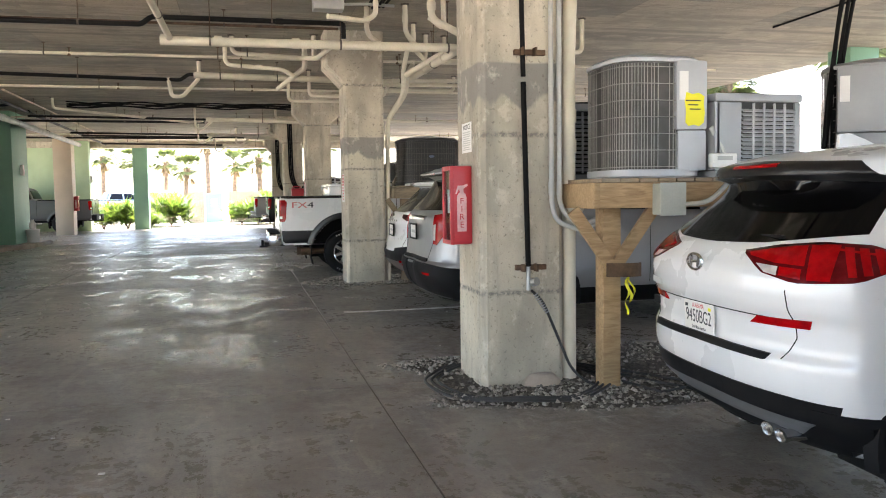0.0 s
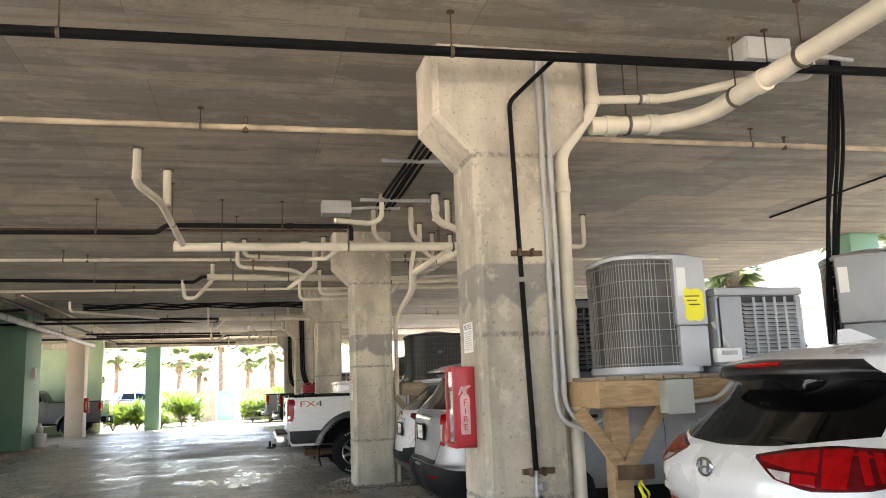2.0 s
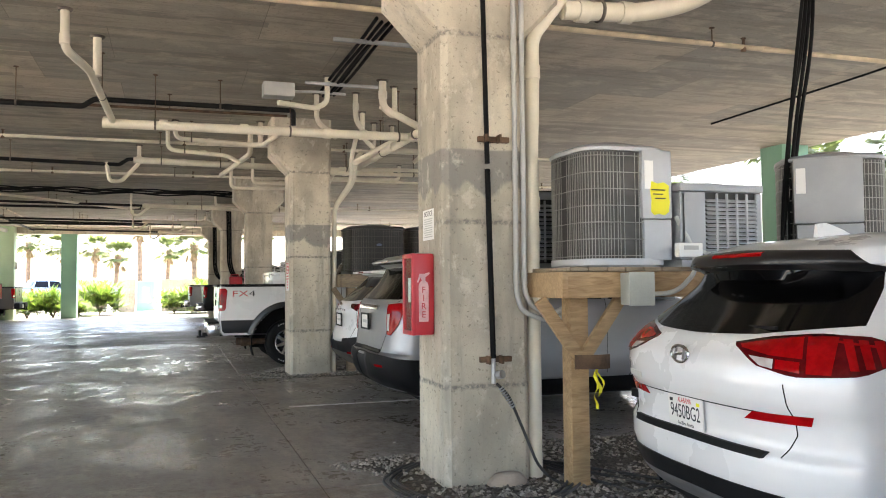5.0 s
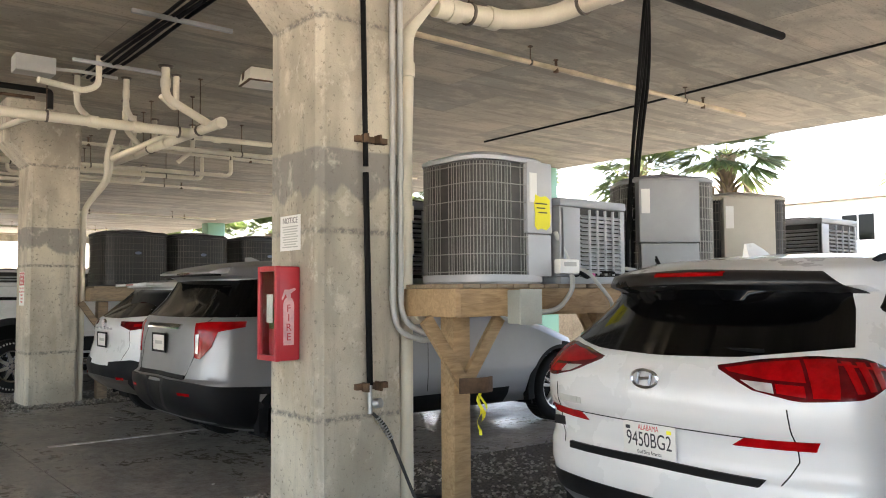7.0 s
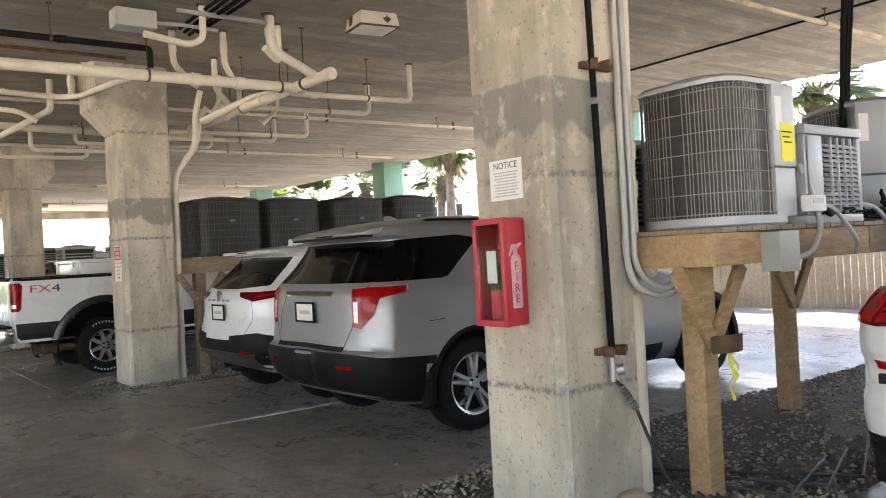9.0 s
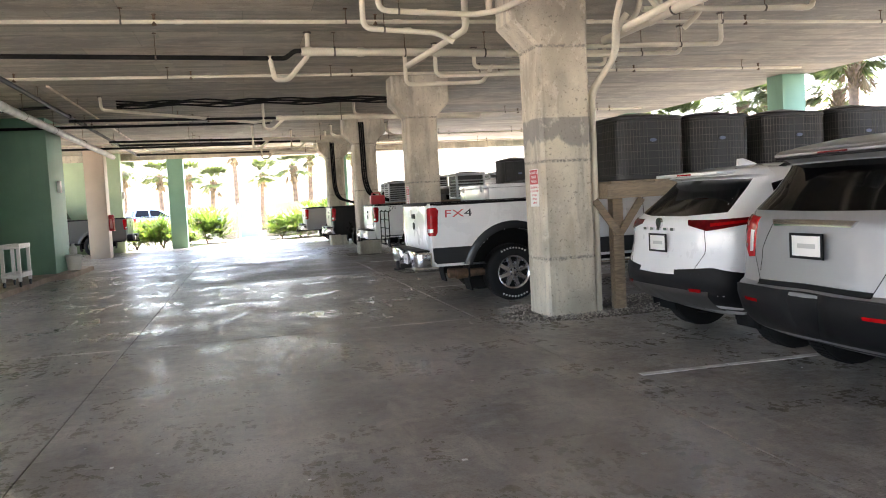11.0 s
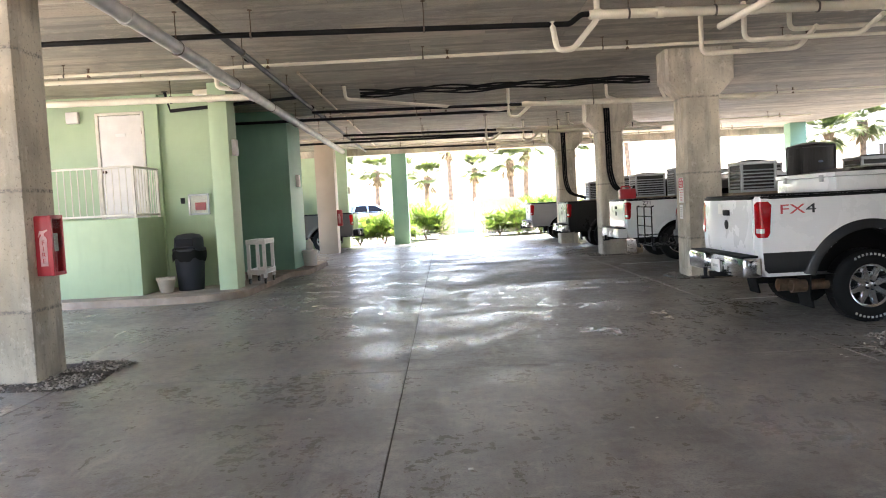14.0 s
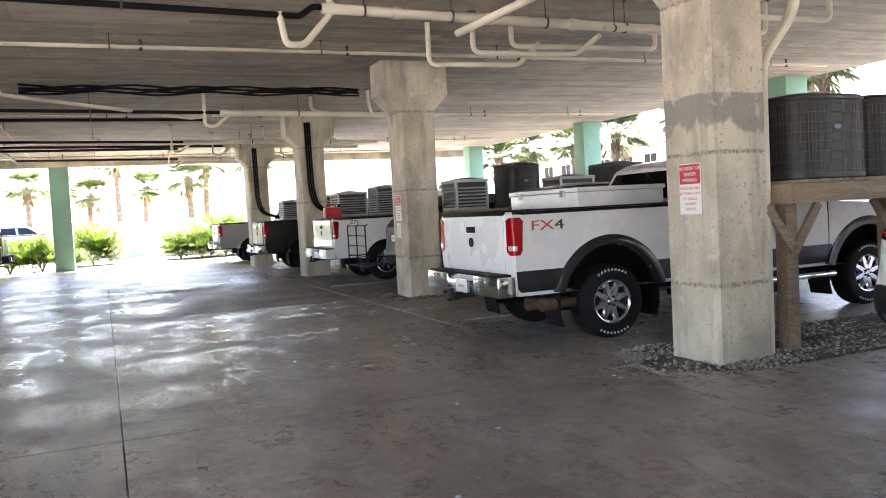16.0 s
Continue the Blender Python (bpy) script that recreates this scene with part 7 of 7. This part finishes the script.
for seg, (p0, p1) in enumerate((((-13.4, 16.16), (-10.36, 16.16)), ((-10.36, 16.16), (-10.36, 17.46)))):
    rail = thing("railing", "white painted metal railing round the landing", "railing", "landing railing", pose(p0[0], p0[1], 1.62))
    d = Vector((p1[0] - p0[0], p1[1] - p0[1], 0))
    for z in (0.98, 0.06):
        part("rail", tube(bmesh.new(), [(0, 0, z), d + Vector((0, 0, z))], 0.022, 8), RAIL_WHITE, rail)
    n = int(d.length / 0.13)
    bal = finish_mesh("baluster", cyl(bmesh.new(), (0, 0, 0.06), (0, 0, 0.98), 0.011, 8), RAIL_WHITE)
    for k in range(n + 1):
        piece("baluster", bal, rail, Matrix.Translation(d * (k / n)))
    for q in (Vector((0, 0, 0)), d):
        if seg == 0 or q.length > 0.1:
            part("rail_post", boxed(q.x - 0.025, q.x + 0.025, q.y - 0.025, q.y + 0.025, 0, 1.0, 0.004), RAIL_WHITE, rail)
cab = thing("hose_cabinet", "white framed glass extinguisher cabinet on the wall", "cabinet", m=pose(-9.56, 17.6, 1.62))
part("cabinet_box", boxed(-0.21, 0.21, 0.0, 0.02, 0, 0.44), RAIL_WHITE, cab)
for x0, x1, z0, z1 in ((-0.22, -0.18, 0, 0.44), (0.18, 0.22, 0, 0.44), (-0.18, 0.18, 0, 0.04), (-0.18, 0.18, 0.4, 0.44)):
    part("cabinet_frame", boxed(x0, x1, -0.05, -0.001, z0, z1, 0.005), STEEL, cab)
part("cabinet_pane", boxed(-0.179, 0.179, -0.04, -0.036, 0.041, 0.399), GLASS, cab)
part("red_notice", boxed(-0.08, 0.14, -0.03, -0.01, 0.1, 0.26), SIGN_RED, cab)
sw = thing("wall_switch", "small dark keypad on the green wall", "switch", m=pose(-9.9, 17.6, 1.93))
part("plate", boxed(-0.04, 0.04, -0.03, 0.015, -0.06, 0.06, 0.006), CLADDING, sw)
for x, y, z in ((-8.559, 16.7, 2.9), (-8.319, 22.1, 2.4), (-8.449, 34.9, 2.4)):
    wl = thing("wall_light", "small white wall light on green paint", "lamp", "wall lights", pose(x, y, z))
    part("lamp_body", boxed(0, 0.09, -0.09, 0.09, -0.16, 0.16, 0.02), WHITE_DOOR, wl)
    part("lens", boxed(0.091, 0.1, -0.06, 0.06, -0.12, 0.02, 0.004), WHITE_PAPER, wl)
wl = thing("wall_light", "white wall light above the landing", "lamp", "wall lights", pose(-12.0, 17.5, 3.75))
part("lamp_body", boxed(-0.13, 0.13, -0.12, 0, -0.13, 0.11, 0.03), WHITE_DOOR, wl)

bn = thing("litter_bin", "grey-blue plastic litter bin with a hooded lid", "litter bin", m=pose(-9.6, 16.85, KZ))
lo = lambda r, z, n=28: ring_points(Vector((0, 0, z)), Vector((0, 0, 1)), r, n)
part("bin_body", loft(bmesh.new(), [lo(0.24, 0.0), lo(0.25, 0.02), lo(0.3, 0.72), lo(0.315, 0.73), lo(0.315, 0.77)]), BIN_BLUE, bn)
part("bin_bag", loft(bmesh.new(), [lo(0.318, 0.66), lo(0.325, 0.7), lo(0.322, 0.775), lo(0.3, 0.78)]), FOAM_BLACK, bn)
part("bin_lid", loft(bmesh.new(), [lo(0.325, 0.78), lo(0.33, 0.82), lo(0.29, 0.86), lo(0.28, 1.04), lo(0.22, 1.1), lo(0.08, 1.13)]), BIN_BLUE, bn)
part("bag_edge", loft(bmesh.new(), [[Vector((q * math.cos(a), q * math.sin(a), z + 0.035 * math.sin(5 * a) + 0.02 * math.sin(11 * a))) for a in np.linspace(0, 2 * math.pi, 41)[:-1]] for q, z in ((0.322, 0.79), (0.336, 0.72), (0.33, 0.6))], caps=False), FOAM_BLACK, bn, "black plastic bag edge")
part("bin_flap", boxed(-0.17, 0.17, -0.3, -0.26, 0.88, 1.03, 0.01), CLADDING, bn)
pt = thing("flower_pot", "empty tan clay flower pot on the walk", "flower pot", m=pose(-9.98, 16.5, KZ))
part("pot_body", loft(bmesh.new(), [lo(0.12, 0), lo(0.125, 0.01), lo(0.18, 0.24), lo(0.19, 0.25), lo(0.19, 0.3), lo(0.165, 0.3), lo(0.15, 0.2)]), POT_TAN, pt)
part("pot_soil", loft(bmesh.new(), [lo(0.155, 0.22), lo(0.15, 0.24)]), SOIL, pt)
ct = thing("utility_cart", "white plastic utility cart with two trays", "cart", m=pose(-8.38, 17.75, KZ))
for x in (-0.16, 0.16):
    for y in (-0.4, 0.4):
        part("leg", boxed(x - 0.035, x + 0.035, y - 0.035, y + 0.035, 0.12, 0.86, 0.012), WHITE_DOOR, ct)
        part("caster", cyl(bmesh.new(), (x - 0.015, y, 0.06), (x + 0.015, y, 0.06), 0.06, 16), CLADDING, ct)
for z in (0.2, 0.82):
    tr = part("tray", boxed(-0.2, 0.2, -0.46, 0.46, z, z + 0.04, 0.012), WHITE_DOOR, ct)
    for a in ((-0.2, -0.17, -0.46, 0.46), (0.17, 0.2, -0.46, 0.46), (-0.17, 0.17, -0.46, -0.43), (-0.17, 0.17, 0.43, 0.46)):
        part("tray_edge", boxed(a[0], a[1], a[2], a[3], z + 0.04, z + 0.1, 0.006), WHITE_DOOR, tr)
bk = thing("bucket", "white plastic bucket with a jug on top", "bucket", m=pose(-8.12, 22.4, KZ))
part("bucket_body", loft(bmesh.new(), [lo(0.17, 0), lo(0.2, 0.36), lo(0.215, 0.37), lo(0.215, 0.41), lo(0.1, 0.43)]), WHITE_DOOR, bk)
part("jug", loft(bmesh.new(), [lo(0.09, 0.43), lo(0.1, 0.45), lo(0.1, 0.6), lo(0.04, 0.68), lo(0.04, 0.72)]), WHITE_DOOR, bk)


# ---- plants and distance ----
def frond(verts, faces, base, yaw, lift, length, width, droop, n=14):
    """A palm frond: a bending rib with narrow leaflets on both sides."""
    d = Vector((math.cos(yaw), math.sin(yaw), 0))
    side = Vector((-math.sin(yaw), math.cos(yaw), 0))
    for k in range(n):
        t = (k + 1) / n
        p = base + d * (length * t) + Vector((0, 0, lift * t - droop * t * t))
        w = width * math.sin(math.pi * min(0.98, 0.15 + 0.85 * t)) + 0.05
        for s in (-1, 1):
            tip = p + side * (s * w) + d * (w * 0.6) - Vector((0, 0, w * random.uniform(0.25, 0.7)))
            o = len(verts)
            q = d * 0.03 * length
            verts += [tuple(p - q * 0.5), tuple(p + q * 0.5), tuple(tip + Vector((0, 0, 0.01)))]
            faces.append((o, o + 1, o + 2))


def fan_leaf(verts, faces, base, yaw, lift, length, spread, n=20):
    """A fan palm leaf: a stalk and long narrow fingers."""
    d = Vector((math.cos(yaw), math.sin(yaw), lift)).normalized()
    side = Vector((-math.sin(yaw), math.cos(yaw), 0))
    hub = base + d * length * 0.55
    o = len(verts)
    verts += [tuple(base + side * 0.012), tuple(base - side * 0.012), tuple(hub)]
    faces.append((o, o + 1, o + 2))
    for k in range(n):
        a = -spread + 2 * spread * k / (n - 1)
        e = (d * math.cos(a) + side * math.sin(a)).normalized()
        tip = hub + e * length * random.uniform(0.45, 0.68) - Vector((0, 0, length * random.uniform(0.02, 0.2)))
        w = e.cross(Vector((0, 0, 1))).normalized() * length * 0.028
        o = len(verts)
        mid = hub.lerp(tip, 0.5)
        verts += [tuple(hub), tuple(mid + w), tuple(tip), tuple(mid - w)]
        faces.append((o, o + 1, o + 2, o + 3))


def leaves(name, verts, faces, mat, parent):
    me = bpy.data.meshes.new(name)
    me.from_pydata(verts, [], faces)
    me.materials.append(mat)
    ob = new(name, me)
    ob.parent = parent
    return ob


def palm(x, y, h, crown=1.7, count=34, lean=0.2, dry=True):
    p = thing("palm_tree", "tall cabbage palm with fan leaves and rough trunk", "palm tree", "palms", pose(x, y, -0.06))
    rings = []
    for k in range(int(h / 0.16) + 2):
        t = k / (int(h / 0.16) + 1)
        r = (0.17 - 0.04 * t) * (1.0 + 0.09 * (k % 2)) + (0.1 if t > 0.86 else 0) * (t - 0.86) / 0.14
        rings.append(ring_points(Vector((lean * t * t, 0, h * t)), Vector((0, 0, 1)), r, 12))
    part("trunk", loft(bmesh.new(), rings), BARK, p)
    bm = bmesh.new()
    for k in range(46):
        a, t = k * 2.4, 0.8 + 0.2 * k / 46
        c = Vector((lean * t * t, 0, h * t))
        d = Vector((math.cos(a), math.sin(a), 0))
        cyl(bm, c + d * 0.12, c + d * (0.24 + 0.05 * (k % 3)) + Vector((0, 0, 0.2)), 0.045, 5, 0.012)
    part("leaf_base", bm, LEAF_DRY, p, "brown stubs of cut leaves")["kind"] = "stuff"
    v, f = [], []
    top = Vector((lean, 0, h))
    for k in range(count):
        fan_leaf(v, f, top, random.uniform(0, 6.28), random.uniform(-0.5, 1.6), crown * random.uniform(0.75, 1.1), 1.15)
    leaves("crown", v, f, LEAF_A, p)
    if dry:
        v, f = [], []
        for k in range(6):
            fan_leaf(v, f, top - Vector((0, 0, 0.15)), random.uniform(0, 6.28), random.uniform(-2.2, -0.9), crown * 0.7, 0.7, 10)
        leaves("dead_fronds", v, f, LEAF_DRY, p)
    return p


def shrub(x, y, r, h, n, mat=LEAF_B, name="shrub", label="dense green palmetto shrub"):
    s = thing(name, label, "shrub", "shrubs", pose(x, y, -0.06))
    v, f = [], []
    for k in range(n):
        a, q = random.uniform(0, 6.28), math.sqrt(random.random())
        base = Vector((r * q * math.cos(a) * 0.8, r * q * math.sin(a) * 0.8, h * random.uniform(0.0, 0.5)))
        fan_leaf(v, f, base, random.uniform(0, 6.28), random.uniform(-0.1, 2.2), h * random.uniform(0.35, 0.65), 1.2, 12)
    leaves("foliage", v, f, mat, s)
    bm = bmesh.new()
    for k in range(6):
        a = k * 1.05
        tube(bm, [(0, 0, 0), (0.2 * r * math.cos(a), 0.2 * r * math.sin(a), h * 0.3), (0.5 * r * math.cos(a), 0.5 * r * math.sin(a), h * 0.55)], 0.025, 6)
    part("stems", bm, BARK, s)


for x, y, r, h in ((-8.3, 37.1, 0.9, 1.5), (-7.2, 37.3, 0.9, 1.6), (-6.2, 38.0, 0.6, 0.9), (-9.6, 37.6, 1.0, 1.5), (-5.4, 40.5, 0.9, 2.0), (-1.7, 41, 0.9, 1.5), (-0.8, 40.5, 0.9, 1.6), (0.4, 41.5, 1.2, 2.2), (1.6, 41, 1.2, 1.8), (-11, 38, 1.2, 1.6)):
    shrub(x, y, r * 1.15, h, 230)
for x, y, h in ((-3.9, 54, 5.6), (-0.5, 47, 4.0), (0.5, 49, 5.0), (-5.6, 56, 3.6), (-8.9, 56, 4.2), (-11.5, 58, 4.6), (-7.5, 62, 4.4), (-2.2, 60, 4.2), (3.6, 52, 5.2), (7.0, 50, 6.0)):
    palm(x, y, h, 1.4, 62, random.uniform(-0.3, 0.3))
for x, y, h in ((14.5, 6.1, 4.7), (13.7, 8.2, 4.4), (18.5, 3.0, 4.8), (15.0, 13.7, 5.6), (15.0, 20.0, 5.3), (16.5, 22.6, 4.6), (17, 27, 5.4), (15.0, 26.0, 4.6), (15.2, 30.9, 4.4), (14.5, 33, 4.2), (16, 40, 4.6), (17.5, 11.0, 5.4), (13.2, 38, 4.0), (19.0, 17, 5.5)):
    palm(x, y, h, 1.45, 72, random.uniform(-0.3, 0.3))

# enclosure at the end of the drive
fence_me = finish_mesh("picket", boxed(-0.068, 0.068, -0.012, 0.012, 0, 1.9, 0.003), FENCE_WOOD)
for x0, x1, y in ((-4.75, -3.62, 45.0), (-2.4, 0.6, 45.2), (-7.6, -5.6, 47.0)):
    fe = thing("fence", "weathered timber picket enclosure", "fence", "fences", pose(x0, y, -0.06))
    for k in range(int((x1 - x0) / 0.145)):
        piece("picket", fence_me, fe, Matrix.Translation((0.07 + 0.145 * k, 0, 0)))
    for z in (0.3, 1.6):
        part("fence_rail", boxed(0, x1 - x0, 0.013, 0.05, z, z + 0.09), FENCE_WOOD, fe)
gt = thing("metal_gate", "dark green metal gate with a white notice", "gate", m=pose(-3.75, 44.9, -0.06))
part("gate_leaf", boxed(0, 0.95, 0, 0.05, 0.05, 1.8, 0.01), GREEN_DEEP, gt)
for z in (0.5, 1.1):
    part("gate_rib", boxed(0.02, 0.93, -0.02, -0.001, z, z + 0.06, 0.004), GREEN_DEEP, gt)
part("notice", boxed(0.3, 0.66, -0.012, -0.001, 1.0, 1.45), WHITE_PAPER, gt)
for x in (-0.1, 1.0):
    part("gate_post", boxed(x, x + 0.08, -0.02, 0.08, 0, 1.95, 0.01), WHITE_DOOR, gt)

# picket fence and pale houses beyond the open side
fe = thing("fence", "long weathered timber fence beyond the parking", "fence", "fences", pose(12.9, -30, -0.06))
bm = bmesh.new()
for k in range(560):
    box(bm, -0.012, 0.012, 0.145 * k, 0.145 * k + 0.13, 0, 1.62 + 0.02 * math.sin(k * 1.7))
pk = part("picket", bm, FENCE_WOOD, fe)
pk["kind"] = "stuff"
for z in (0.3, 1.4):
    part("fence_rail", boxed(0.013, 0.05, 0, 81, z, z + 0.09), FENCE_WOOD, fe)


def house(x, y, w, d, storeys, tint, label):
    h = thing("apartment_building", label, "building", "far buildings", pose(x, y, -0.06))
    H2 = 3.0 * storeys
    part("wall", boxed(0, w, 0, d, 0, H2), tint, h)
    part("roof", loft(bmesh.new(), [[Vector(p) for p in ((-0.6, -0.6, H2), (w + 0.6, -0.6, H2), (w + 0.6, d + 0.6, H2), (-0.6, d + 0.6, H2))], [Vector(p) for p in ((w * 0.4, 2, H2 + 2.2), (w * 0.6, 2, H2 + 2.2), (w * 0.6, d - 2, H2 + 2.2), (w * 0.4, d - 2, H2 + 2.2))]]), KERB, h)
    for s in range(storeys):
        part("floor_band", boxed(-0.08, w + 0.08, -0.08, d + 0.08, 3.0 * s + 2.75, 3.0 * s + 2.95), RAIL_WHITE, h)
        for k in range(int(d / 3.2)):
            y0 = 1.0 + 3.2 * k
            wi = part("window", boxed(-0.06, 0.02, y0, y0 + 1.7, 3.0 * s + 0.9, 3.0 * s + 2.3), RAIL_WHITE, h)
            for j in range(2):
                part("pane", boxed(-0.07, -0.055, y0 + 0.08 + 0.8 * j, y0 + 0.8 + 0.8 * j, 3.0 * s + 0.98, 3.0 * s + 2.22), CAR_GLASS, wi)
    return h


PALE_GREEN = painted("pale_green_paint", (0.62, 0.72, 0.62))
PALE_CREAM = painted("pale_cream_paint", (0.72, 0.66, 0.5))
house(38, 2, 12, 30, 2, PALE_GREEN, "pale green two-storey building beyond the fence")
house(36, 44, 12, 34, 2, PALE_GREEN, "pale green two-storey building in bright sun")
house(40, -44, 12, 36, 2, PALE_CREAM, "pale cream two-storey building beyond the fence")
house(-60, 95, 40, 12, 2, PALE_CREAM, "pale cream building beyond the palms")
for n, (x, y) in enumerate(((-9.8, 47.5), (-12.5, 50))):
    pickup("pickup", "blue-grey pickup in the sunlit lot", pose(x, y, -0.06, 0, 0, 15 + 10 * n), simple("paint_blue_grey", (0.25, 0.33, 0.4), 0.3, 0.3, 0.5), CLADDING, LENS_RED, CHROME)


# ---- floor slabs, last ----
XS, YS = [WEST, -11.6, -8.2, -4.9, -0.75, 3.0, 6.7, EAST], [SOUTH, -7.15, 0.55, 8.3, 16.05, 23.8, 31.5, NORTH]
for x0, x1 in zip(XS, XS[1:]):
    for y0, y1 in zip(YS, YS[1:]):
        bm = boxed(-(x1 - x0) / 2 + 0.0045, (x1 - x0) / 2 - 0.0045, -(y1 - y0) / 2 + 0.0045, (y1 - y0) / 2 - 0.0045, -0.02, 0.0, 0.004)
        piece("slab", finish_mesh("slab", bm, FLOOR), floor, Matrix.Translation(((x0 + x1) / 2, (y0 + y1) / 2, 0)))
